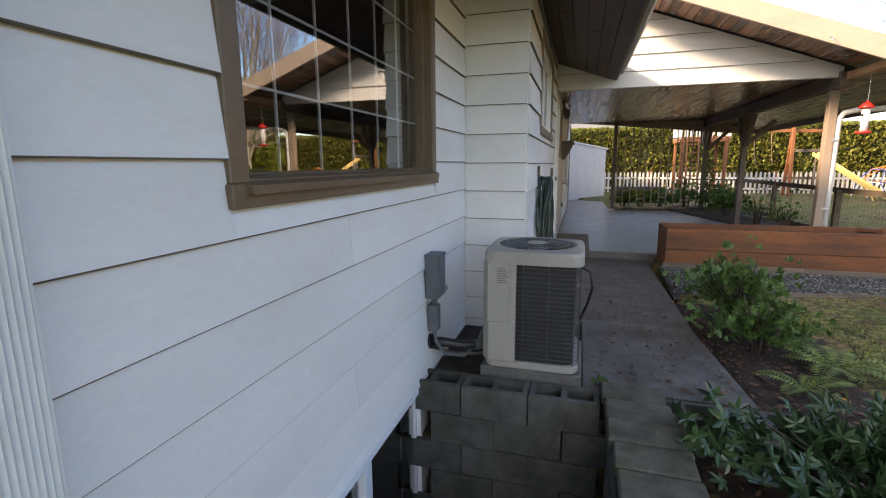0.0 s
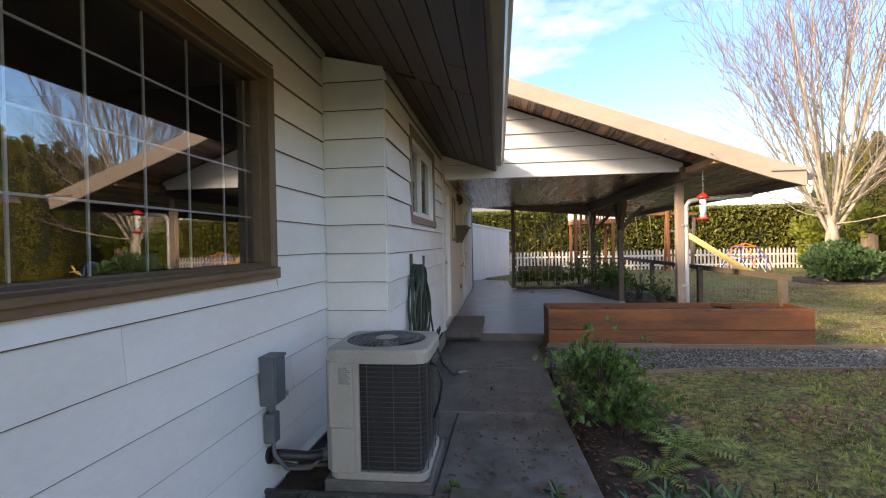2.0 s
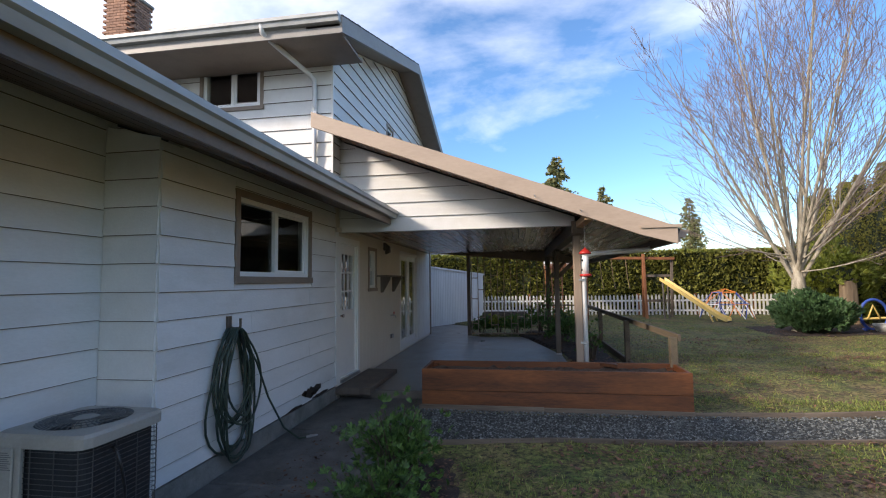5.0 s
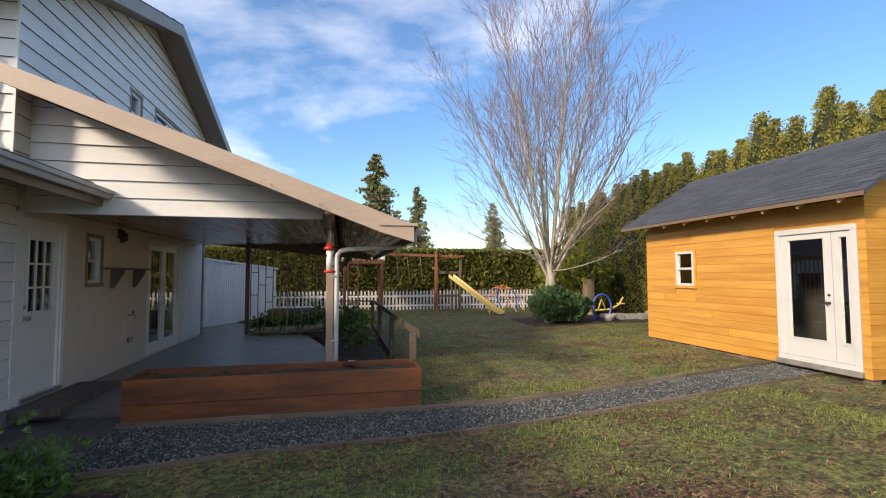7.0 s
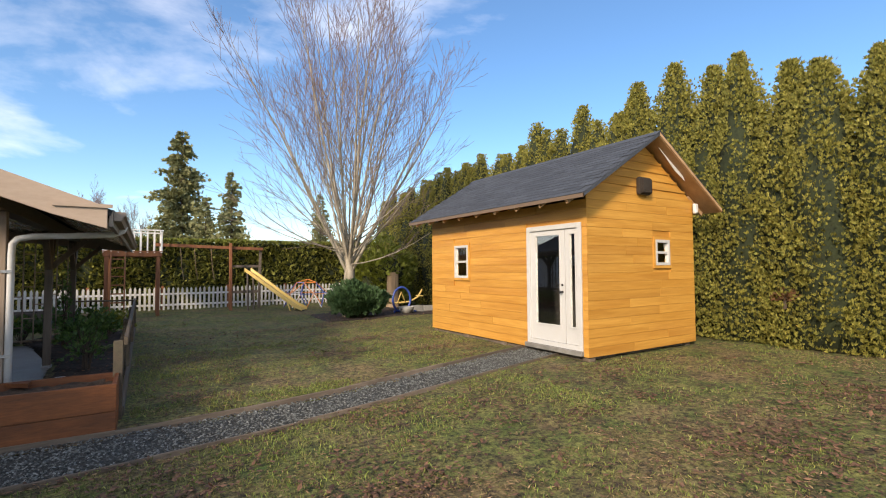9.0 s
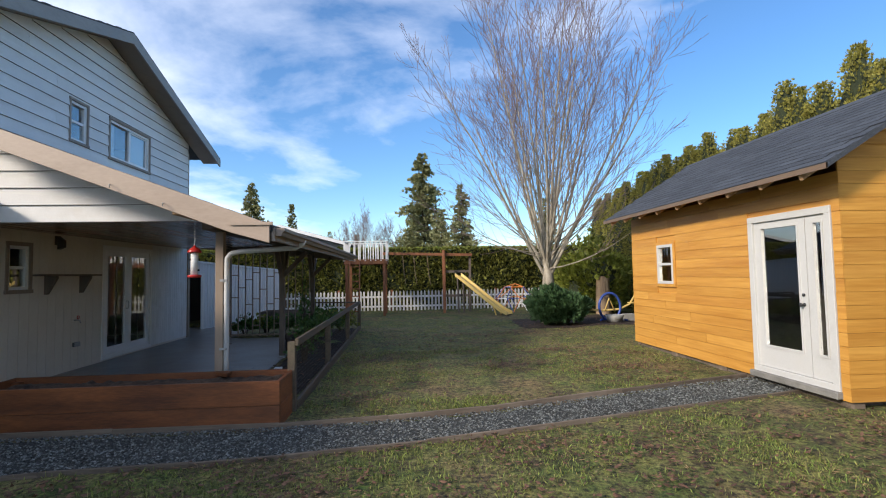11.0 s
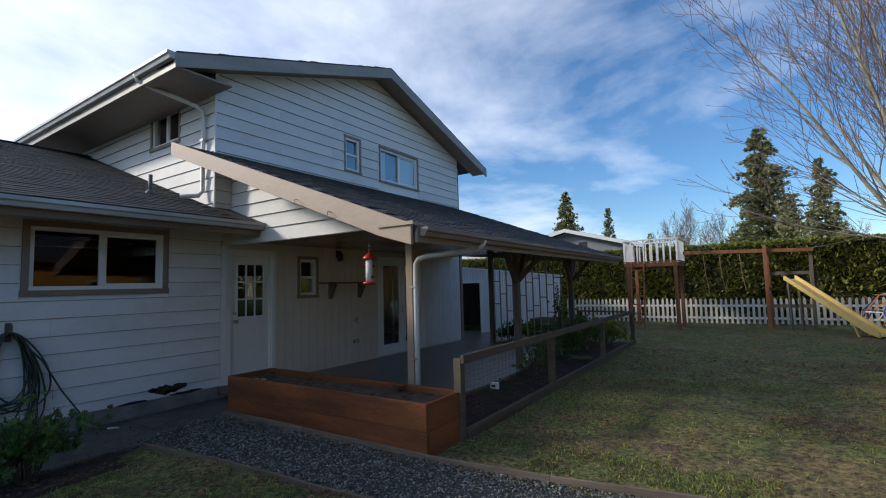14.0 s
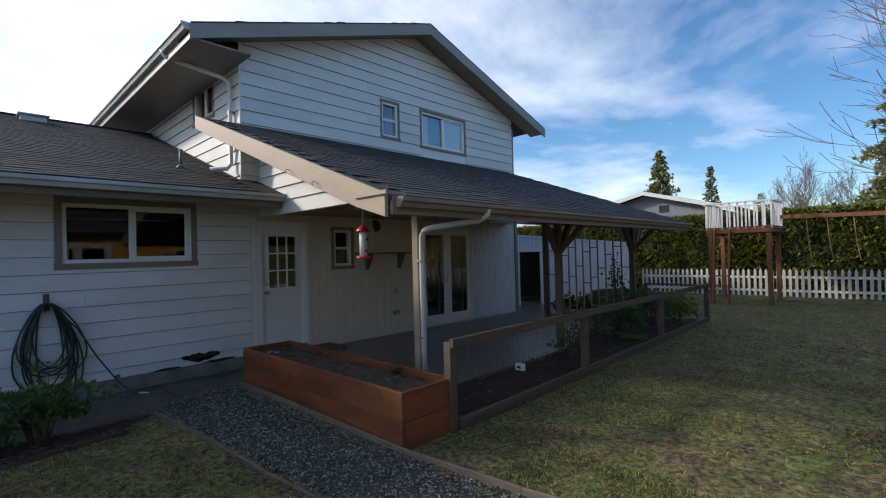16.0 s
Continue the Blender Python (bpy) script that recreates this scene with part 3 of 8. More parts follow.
wall_a = wall_yz("wall_west", -0.66, -0.51, -4.0, 4.05, -1.2, 3.05, [BIG, BASE], WHITE, "white lap-sided house wall with a large grid window")
lap_boards(wall_a, "x", -0.51, 0.66, 3.93, -0.012, eave_z(-0.5), 0.2155, 1.350, [(1.262, 3.12, 1.21, 2.50)], SIDING)
lap_boards(wall_a, "x", -0.51, -4.0, 0.66, 0.05, eave_z(-0.5), 0.2155, 1.350, [], SIDING)
wall_j = wall_xz("wall_jog", 3.95, 4.2, -0.66, -0.012, -0.3, EAVE, [], WHITE, "short white lap-sided return wall")
lap_boards(wall_j, "y", 3.95, -0.495, 0.0, 0.05, 3.0, 0.2215, 1.342, [], SIDING, top=eave_z, joints=9)
wall_k = wall_yz("wall_kitchen", -0.16, -0.012, 4.2, 7.36, -0.3, EAVE + 0.08, [KIT], WHITE, "white lap-sided kitchen wall with chipped paint at its foot")
lap_boards(wall_k, "x", -0.012, 3.95, 7.47, 0.09, EAVE, 0.2225, 0.224, [(4.91, 6.64, 1.61, 2.58)], SIDING_W)
wall_p = wall_yz("wall_patio", -0.16, -0.012, 7.36, 15.05, -0.3, 2.9, [DOOR, SMALL, FRENCH], CREAM, "cream painted patio wall with doors")
bm = B()
bm_box(bm, -0.05, 3.955, -0.35, 0.018, 7.47, 0.085)
bm_box(bm, -0.56, 3.2, -1.1, -0.488, 4.05, -0.02)
setting("trim_foundation", bm, FOUND, "bare concrete foundation band", "foundation")

# upper storey
RIDGE_Y, RIDGE_Z, PITCH = 11.39, 6.83, 0.332


def gable_top(y):
    return RIDGE_Z - 0.16 - PITCH * abs(y - RIDGE_Y)


wall_u = wall_yz("wall_upper_gable", -0.16, -0.012, 7.36, 15.05, 2.9, 5.3, [UP1, UP2], WHITE, "white lap-sided upper gable wall")
bm = B()
bm_prism(bm, [(7.36, 5.3), (15.05, 5.3), (15.05, gable_top(15.05)), (RIDGE_Y, gable_top(RIDGE_Y)), (7.36, gable_top(7.36))], "x", -0.16, -0.012)
part("gable_panel", bm, WHITE, wall_u)
lap_boards(wall_u, "x", -0.012, 7.36, 15.05, 3.1, 6.7, 0.2215, 3.0925, [(10.31, 10.85, 4.20, 5.05), (11.46, 13.06, 4.16, 5.08)], SIDING, top=gable_top)
wall_s = wall_xz("wall_upper_side", 7.36, 7.5, -9.0, -0.16, 2.5, 5.45, [UPS], WHITE, "white lap-sided upper side wall")
lap_boards(wall_s, "y", 7.36, -9.0, 0.0, 2.9, 5.35, 0.2215, 3.0925, [(-2.25, -1.14, 4.35, 5.12)], SIDING)
bm = B()
bm_box(bm, -0.02, 7.335, 2.75, 0.012, 7.365, 5.3)
setting("trim_corner", bm, WHITE, "white corner board")
bm = B()
bm_box(bm, -0.012, 15.03, 0.0, 0.03, 15.14, 2.5)
bm_box(bm, -0.16, 15.05, 0.0, -0.012, 15.12, 5.2)
setting("trim_corner_end", bm, TAUPE, "taupe corner board at the wall's end")
bm = B()
bm_box(bm, -9.0, 15.06, -0.3, -0.16, 15.2, 5.3)
bm_box(bm, -9.15, -4.0, -0.3, -9.0, 15.2, 5.3)
bm_box(bm, -9.0, -4.15, -0.3, -0.51, -4.0, 2.7)
setting("wall_rear", bm, WHITE, "plain closing house walls")

# rooms behind the windows; near-black walls and floors carry the dimness
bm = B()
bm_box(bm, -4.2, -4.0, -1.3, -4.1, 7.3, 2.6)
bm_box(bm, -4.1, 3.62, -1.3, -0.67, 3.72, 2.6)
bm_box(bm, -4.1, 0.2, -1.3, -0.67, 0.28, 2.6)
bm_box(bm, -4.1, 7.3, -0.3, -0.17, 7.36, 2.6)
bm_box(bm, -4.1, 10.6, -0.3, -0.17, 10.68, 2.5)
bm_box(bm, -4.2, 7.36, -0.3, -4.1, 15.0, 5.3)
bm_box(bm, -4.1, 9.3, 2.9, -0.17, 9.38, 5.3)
setting("wall_inner", bm, DARKROOM, "inner house walls, coloured near black as unlit")
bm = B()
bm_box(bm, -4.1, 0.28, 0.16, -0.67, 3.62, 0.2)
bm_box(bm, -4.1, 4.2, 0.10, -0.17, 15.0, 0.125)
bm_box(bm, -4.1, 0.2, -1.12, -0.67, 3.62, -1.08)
setting("floor_inside", bm, DARKROOM, "floors inside the house, coloured near black as unlit")
bm = B()
bm_box(bm, -4.1, -4.0, 2.62, -0.67, 4.0, 2.66)
bm_box(bm, -4.1, 4.2, 2.62, -0.17, 7.3, 2.66)
bm_box(bm, -4.1, 7.5, 2.62, -0.17, 15.0, 2.9)
bm_box(bm, -8.9, 7.5, 5.3, -0.17, 15.0, 5.34)
setting("ceiling_inside", bm, INTERIOR, "plain ceilings inside the house")


# ---- roofs ----
def shingle_roof(name, origin, along, up, length, slope, near, material, far_material, label, expo=0.14, width=0.31, thick=0.010, keep=None):
    """A roof deck with lapped shingles. near(u, v): whether a shingle is one of the nearest, built as a part."""
    o, al, su = Vector(origin), Vector(along).normalized(), Vector(up).normalized()
    nz = al.cross(su).normalized()
    if nz.z < 0:
        nz = -nz
    deck = B()
    vs = [deck.verts.new(o + al * a + su * b + nz * c) for c in (-0.06, 0.0) for a, b in ((0, 0), (length, 0), (length, slope), (0, slope))]
    for f in ((3, 2, 1, 0), (4, 5, 6, 7), (0, 1, 5, 4), (1, 2, 6, 5), (2, 3, 7, 6), (3, 0, 4, 7)):
        deck.faces.new([vs[i] for i in f])
    roof = setting(name, deck, far_material, label, "roof")
    bm = B()
    bm_box(bm, -width / 2 + 0.003, 0, 0, width / 2 - 0.003, expo * 1.25, thick)
    for v in bm.verts:
        if v.co.y > 0.01:
            v.co.z -= thick * 0.8
    piece = mesh_of("shingle", bm, material)
    turn = Matrix((al, su, nz)).transposed().to_4x4()
    verts, faces = [], []
    corners = [v.co.copy() for v in piece.vertices]
    polys = [tuple(p.vertices) for p in piece.polygons]
    r = random.Random(5)
    rows = int(slope / expo)
    for j in range(rows):
        shift = (j % 2) * width / 2 + r.uniform(-0.03, 0.03)
        for i in range(int(length / width) + 1):
            u, v = i * width + shift, j * expo
            if u < width / 2 or u > length - width / 2 or (keep and not keep(u, v)):
                continue
            p = o + al * u + su * v + nz * (0.004 + r.uniform(0, 0.004))
            m = Matrix.Translation(p) @ turn
            if near(u, v):
                ob = part("shingle", piece, material, roof)
                ob.matrix_basis = m
            else:
                b = len(verts)
                verts += [tuple(m @ c) for c in corners]
                faces += [tuple(b + k for k in f) for f in polys]
    if verts:
        stuff("shingle_field", verts, faces, far_material, "", "", roof)
    return roof


def plank_field(name, x0, x1, y0, y1, zfun, material, label, width=0.1, axis="y", thick=0.02, category="ceiling", length=2.4):
    """Tongued boards under a ceiling or eave, in one mesh, with open V joints and staggered ends."""
    bm = B()
    r = random.Random(3)
    lo, hi, s0, s1 = (x0, x1, y0, y1) if axis == "y" else (y0, y1, x0, x1)
    n = max(1, round((hi - lo) / width))
    w = (hi - lo) / n
    for i in range(n):
        s = s0 - r.uniform(0, length)
        while s < s1:
            a, b = max(s, s0), min(s + length, s1) - 0.003
            s += length
            if b - a < 0.05:
                continue
            p, q = lo + i * w + 0.004, lo + (i + 1) * w - 0.004
            dz = r.uniform(-0.0015, 0.0015)
            quad = [(p, a), (q, a), (q, b), (p, b)] if axis == "y" else [(a, p), (b, p), (b, q), (a, q)]
            vs = [bm.verts.new((x, y, zfun(x, y) + dz + h)) for h in (0, thick) for x, y in quad]
            for f in ((3, 2, 1, 0), (4, 5, 6, 7), (0, 1, 5, 4), (1, 2, 6, 5), (2, 3, 7, 6), (3, 0, 4, 7)):
                bm.faces.new([vs[k] for k in f])
    return setting(name, bm, material, label, category)


LOW_PITCH = 0.345
low_len = math.hypot(5.9, 5.9 * LOW_PITCH)
shingle_roof("roof_low", (0.90, -4.4, 2.71), (0, 1, 0), (-1, 0, LOW_PITCH), 11.72, low_len, lambda u, v: u > 8.2 and v < 1.8, SHINGLE, SHINGLE_J,
             "weathered charcoal shingle roof of the low wing", keep=lambda u, v: u < 11.7 and v < low_len - 0.1)
bm = B()
bm_prism(bm, [(-5.0, 4.72), (-10.0, 3.0), (-10.0, 2.94), (-5.0, 4.66)], "y", -4.4, 7.32)
bm_box(bm, -5.12, -4.4, 4.735, -4.88, 7.3, 4.755)
setting("roof_low_back", bm, SHINGLE_J, "charcoal shingle roof, rear slope", "roof")
bm = B()
bm_prism(bm, [(0.90, 2.71), (-0.02, 3.03), (-0.02, 2.95), (0.90, 2.64)], "y", 7.32, 7.62)
setting("roof_low_end", bm, SHINGLE_J, "low roof running on past the corner", "roof")
plank_field("ceiling_eave", -0.50, 0.80, -4.0, 4.03, lambda x, y: eave_z(x), SOFFIT, "dark stained board eave lining", 0.14)
plank_field("ceiling_eave_kitchen", 0.0, 0.80, 4.03, 7.60, lambda x, y: eave_z(x), SOFFIT, "dark stained board eave lining", 0.14)
bm = bm_box(B(), 0.80, -4.2, 2.50, 0.828, 7.62, 2.69)
setting("trim_low_fascia", bm, BROWN, "dark brown fascia board")
bm = bm_prism(B(), [(0.80, eave_z(0.80)), (0.80, 2.69), (0.0, 2.94), (0.0, eave_z(0.0))], "y", 7.60, 7.615)
setting("trim_eave_end", bm, BROWN, "brown board closing the eave's end")


def gutter(name, p0, p1, outward, label, w=0.115, h=0.11, material=None):
    """An eaves gutter: an open trough with a rolled lip, from p0 to p1 along its back upper edge."""
    p0, p1, o = Vector(p0), Vector(p1), Vector(outward)
    prof = [(0, 0), (0, -h), (w * 0.62, -h), (w * 0.78, -h * 0.55), (w, -h * 0.42), (w, 0.0), (w - 0.018, 0.0), (w - 0.018, -0.01), (w - 0.008, -0.01), (w - 0.01, -h * 0.38), (w * 0.74, -h * 0.5), (w * 0.58, -h + 0.008), (0.006, -h + 0.008), (0.006, 0)]
    bm = B()
    ra = [bm.verts.new(p0 + o * a + Vector((0, 0, b))) for a, b in prof]
    rb = [bm.verts.new(p1 + o * a + Vector((0, 0, b))) for a, b in prof]
    n = len(prof)
    for i in range(n):
        bm.faces.new((ra[i], ra[(i + 1) % n], rb[(i + 1) % n], rb[i]))
    g = thing("gutter", Matrix.Identity(4), label, "gutter")
    part("trough", bm, material or GUTTER, g)
    for p, s in ((p0, 1), (p1, -1)):
        bm = B()
        d = (p1 - p0).normalized() * s
        lo = [bm.verts.new(p + d * 0.004 * k + o * a + Vector((0, 0, b))) for k in (0, -1) for a, b in prof[:6]]
        bm.faces.new(lo[:6])
        bm.faces.new(lo[6:][::-1])
        for i in range(6):
            bm.faces.new((lo[i], lo[(i + 1) % 6], lo[6 + (i + 1) % 6], lo[6 + i]))
        part("end_cap", bm, material or GUTTER, g)
    return g


gutter("gutter", (0.83, -4.2, 2.70), (0.83, 7.66, 2.70), (1, 0, 0), "stained grey metal gutter along the low eave")

# upper roof: ridge along x
RAKE = 0.50
half, half_far = 4.94, 4.60
up_len, far_len = math.hypot(half, half * PITCH), math.hypot(half_far, half_far * PITCH)
shingle_roof("roof_upper", (RAKE, RIDGE_Y - half, RIDGE_Z - half * PITCH), (-1, 0, 0), (0, 1, PITCH), 9.8, up_len, lambda u, v: False, SHINGLE, SHINGLE_J, "dark shingle roof over the upper storey")
shingle_roof("roof_upper_far", (RAKE, RIDGE_Y + half_far, RIDGE_Z - half_far * PITCH), (-1, 0, 0), (0, -1, PITCH), 9.8, far_len, lambda u, v: False, SHINGLE, SHINGLE_J, "dark shingle roof, far slope")


def slope_z(y, d=0.0):
    return RIDGE_Z - d - PITCH * abs(y - RIDGE_Y)


for k, s in (("near", -1), ("far", 1)):
    bm = B()
    e = RIDGE_Y + (half_far + 0.02 if s > 0 else -half - 0.02)
    bm_prism(bm, [(e, slope_z(e, 0.03)), (RIDGE_Y, slope_z(RIDGE_Y, 0.03)), (RIDGE_Y, slope_z(RIDGE_Y, 0.25)), (e, slope_z(e, 0.25))], "x", RAKE - 0.03, RAKE + 0.008)
    setting("trim_rake_" + k, bm, GREYBLUE, "grey painted barge board of the upper gable")
    bm = B()
    bm_prism(bm, [(e, slope_z(e, 0.13)), (RIDGE_Y, slope_z(RIDGE_Y, 0.13)), (RIDGE_Y, slope_z(RIDGE_Y, 0.16)), (e, slope_z(e, 0.16))], "x", 0.0, RAKE - 0.03)
    setting("ceiling_rake_" + k, bm, TAUPE, "brown boards under the upper gable's overhang", "eave lining")
e0 = RIDGE_Y - half
bm = B()
bm_box(bm, -9.3, e0, slope_z(e0, 0.24), RAKE - 0.03, 7.35, slope_z(e0, 0.21))
setting("ceiling_upper_eave", bm, TAUPE, "brown boards under the upper eave", "eave lining")
setting("trim_upper_fascia", bm_box(B(), -9.3, e0 - 0.02, slope_z(e0, 0.26), RAKE - 0.03, e0, slope_z(e0, 0.03)), GREYBLUE, "grey painted upper fascia board")
gutter("gutter", (-9.3, e0 - 0.02, slope_z(e0, 0.02)), (RAKE - 0.02, e0 - 0.02, slope_z(e0, 0.02)), (0, -1, 0), "stained grey metal gutter along the upper eave")

# patio roof
P_TOP, P_SLOPE, P_END = 3.95, 0.372, 14.75
pat_len = math.hypot(4.66, 4.66 * P_SLOPE)


def patio_z(x):
    return P_TOP - P_SLOPE * x


shingle_roof("roof_patio", (4.66, 6.69, patio_z(4.66)), (0, 1, 0), (-1, 0, P_SLOPE), P_END - 6.69, pat_len, lambda u, v: u < 2.6 and v > -1, SHINGLE, SHINGLE_J, "charcoal shingle lean-to roof over the patio")
bm = B()
bm_prism(bm, [(-0.03, patio_z(-0.03) + 0.012), (4.62, patio_z(4.62) + 0.012), (4.62, patio_z(4.62) - 0.20), (4.2, patio_z(4.2) - 0.235), (-0.03, patio_z(-0.03) - 0.20)], "y", 6.65, 6.69)
setting("trim_patio_barge", bm, TAN, "tan painted barge board along the patio roof", bevel=0.004)
bm = B()
bm_box(bm, 4.2, 6.63, patio_z(4.62) + 0.0, 4.66, 6.648, patio_z(4.62) + 0.035)
setting("trim_patio_cap", bm, TAN, "small cap strip on the barge board's end")
plank_field("ceiling_patio_eave", 3.70, 4.62, 6.70, P_END, lambda x, y: patio_z(x) - 0.085, CEILWOOD, "dark board lining under the patio eave", 0.11)
plank_field("ceiling_patio_front", 0.0, 3.70, 6.70, 7.62, lambda x, y: patio_z(x) - 0.085, CEILWOOD, "board lining under the front overhang", 0.11)
plank_field("ceiling_patio", 0.02, 3.55, 7.72, P_END, lambda x, y: 2.47, CEILWOOD, "glossy varnished board ceiling over the patio", 0.115)
wall_g = setting("wall_patio_gable", bm_prism(B(), [(-0.01, 2.40), (3.55, 2.40), (3.55, patio_z(3.55) - 0.10), (-0.01, patio_z(0) - 0.10)], "y", 7.665, 7.72), WHITE, "white lap-sided gable panel over the patio", "wall")
lap_boards(wall_g, "y", 7.665, -0.01, 3.5, 2.392, 3.85, 0.2205, 2.392, [], SIDING, top=lambda x: patio_z(x) - 0.10, joints=9)
gutter("gutter", (4.665, 6.74, patio_z(4.66) - 0.01), (4.665, P_END, patio_z(4.66) - 0.01), (1, 0, 0), "brown-grey metal gutter along the patio eave", material=TAUPE, w=0.10, h=0.09)
setting("trim_patio_fascia", bm_box(B(), 4.63, 6.70, patio_z(4.66) - 0.16, 4.662, P_END, patio_z(4.66) - 0.005), TAUPE, "fascia behind the patio gutter")
bm = B()
bm_box(bm, 3.50, 7.60, 2.28, 3.66, P_END - 0.05, 2.465)
setting("trim_patio_beam", bm, BEAM, "dark timber beam along the patio posts", "beam", bevel=0.006)
setting("trim_patio_end", bm_prism(B(), [(0.0, 2.5), (4.6, patio_z(4.6) - 0.17), (4.6, patio_z(4.6) - 0.065), (0.0, patio_z(0) - 0.065)], "y", P_END - 0.04, P_END), TAUPE, "closing board at the patio roof's far end")


# ---- windows and doors of the house ----
ON_X = lambda at: pose(at, 0, 0, 0, 0, 90)   # a wall looking along +x: local x runs along y, local y runs into the wall
ON_Y = lambda at: pose(0, at, 0)             # a wall looking along -y


def ring(bm, u0, u1, z0, z1, w, y0, y1):
    """A frame of four bars round an opening, drawn inwards by w."""
    bm_box(bm, u0, y0, z0, u1, y1, z0 + w)
    bm_box(bm, u0, y0, z1 - w, u1, y1, z1)
    bm_box(bm, u0, y0, z0 + w, u0 + w, y1, z1 - w)
    bm_box(bm, u1 - w, y0, z0 + w, u1, y1, z1 - w)
    return bm


def pane(parent, u0, u1, z0, z1, y, material=None):
    ob = part("pane", bm_box(B(), u0, y, z0, u1, y + 0.005, z1), material or GLASS, parent)
    ob.visible_shadow = False
    return ob


def casing(parent, u0, u1, z0, z1, w, material, proud=0.022, sill=0.0, label=""):
    """Trim boards round an opening, outside."""
    for nm, b in (("head_casing", (u0 - w, z1, u1 + w, z1 + w)), ("side_casing", (u0 - w, z0, u0, z1)), ("side_casing", (u1, z0, u1 + w, z1)), ("sill_casing", (u0 - w - sill, z0 - w, u1 + w + sill, z0))):
        part(nm, bm_box(B(), b[0], -proud - (0.012 if sill and "sill" in nm else 0), b[1], b[2], 0.0, b[3]), material, parent, label, bevel=0.004)


def window(name, m, hole, trim, trim_mat, frame_mat, label, kind, bars=(0, 0), depth=0.05, glazing=None, fw=0.05):
    u0, u1, z0, z1 = hole
    w = tagged(thing(name, m, label, "window"), kind="structure")
    if trim:
        casing(w, u0, u1, z0, z1, trim, trim_mat, sill=0.01)
    part("window_frame", ring(B(), u0, u1, z0, z1, fw, depth - 0.04, depth + 0.05), frame_mat, w, bevel=0.003)
    if kind == "slider":
        mid = (u0 + u1) / 2
        part("meeting_stile", bm_box(B(), mid - 0.03, depth - 0.025, z0 + fw, mid + 0.03, depth + 0.03, z1 - fw), frame_mat, w, bevel=0.003)
        part("sash", ring(B(), mid + 0.03, u1 - fw, z0 + fw, z1 - fw, 0.03, depth - 0.015, depth + 0.02), frame_mat, w, bevel=0.002)
        pane(w, u0 + fw, mid - 0.03, z0 + fw, z1 - fw, depth + 0.015, glazing)
        pane(w, mid + 0.06, u1 - fw - 0.03, z0 + fw + 0.03, z1 - fw - 0.03, depth, glazing)
    elif kind == "hung":
        mid = (z0 + z1) / 2
        part("meeting_rail", bm_box(B(), u0 + fw, depth - 0.025, mid - 0.025, u1 - fw, depth + 0.03, mid + 0.025), frame_mat, w, bevel=0.003)
        pane(w, u0 + fw, u1 - fw, z0 + fw, mid - 0.025, depth)
        pane(w, u0 + fw, u1 - fw, mid + 0.025, z1 - fw, depth + 0.015)
    else:
        pane(w, u0 + fw, u1 - fw, z0 + fw, z1 - fw, depth + 0.01)
        n, k = bars
        for i in range(1, n):
            u = u0 + fw + (u1 - u0 - 2 * fw) * i / n
            part("muntin", bm_box(B(), u - 0.0045, depth + 0.019, z0 + fw, u + 0.0045, depth + 0.027, z1 - fw), VINYL, w)
        for i in range(1, k):
            z = z0 + fw + (z1 - z0 - 2 * fw) * i / k
            part("muntin", bm_box(B(), u0 + fw, depth + 0.020, z - 0.0045, u1 - fw, depth + 0.026, z + 0.0045), VINYL, w)
    return w


w1 = window("window_1", ON_X(-0.51), BIG, 0.068, BROWN, BROWN, "wide brown-framed picture window with a white muntin grid", "grid", (6, 4), 0.07, fw=0.028)
part("jamb_lining", ring(B(), BIG[0] - 0.001, BIG[1] + 0.001, BIG[2] - 0.001, BIG[3] + 0.001, 0.012, -0.018, 0.05), BROWN, w1)
part("sloping_sill", bm_prism(B(), [(-0.055, BIG[2] - 0.03), (-0.055, BIG[2] - 0.005), (0.05, BIG[2] + 0.03), (0.05, BIG[2] - 0.03)], "x", BIG[0] - 0.02, BIG[1] + 0.02), BROWN, w1)
part("window_blind", bm_box(B(), 1.5, 0.32, 1.45, 1.72, 0.33, 1.95), PAPER, w1, "pale paper in the room behind the glass")
w2 = window("window_2", ON_X(-0.012), KIT, 0.075, TAUPE, VINYL, "two-pane white vinyl slider with taupe trim", "slider", glazing=GLASS_K)
part("curtain_rail", bm_box(B(), KIT[0], 0.4, 2.38, KIT[1], 0.42, 2.40), DARKROOM, w2)
w3 = window("window_3", ON_X(-0.012), SMALL, 0.062, TAUPE, WHITE, "narrow sash window with brown trim beside the shelf", "hung")
w4 = window("window_4", ON_X(-0.012), UP1, 0.05, TAUPE, VINYL, "small white sash window in the upper gable", "hung")
w5 = window("window_5", ON_X(-0.012), UP2, 0.055, TAUPE, VINYL, "white slider window in the upper gable with a drawn blind", "slider")
part("roller_blind", bm_box(B(), 12.28, 0.09, 4.25, 12.96, 0.1, 4.98), PAPER, w5, "drawn white blind")
part("curtain", bm_box(B(), 11.57, 0.1, 4.25, 11.82, 0.11, 4.98), PAPER, w5, "pale curtain")
w6 = window("window_6", ON_Y(7.36), UPS, 0.06, TAUPE, VINYL, "two-pane white slider under the upper eave", "slider")
w7 = window("window_7", ON_X(-0.51), (BASE[0], BASE[1], BASE[2], BASE[3]), 0.0, WHITE, VINYL, "white basement slider window in the block-lined well", "slider", depth=0.03, fw=0.028)


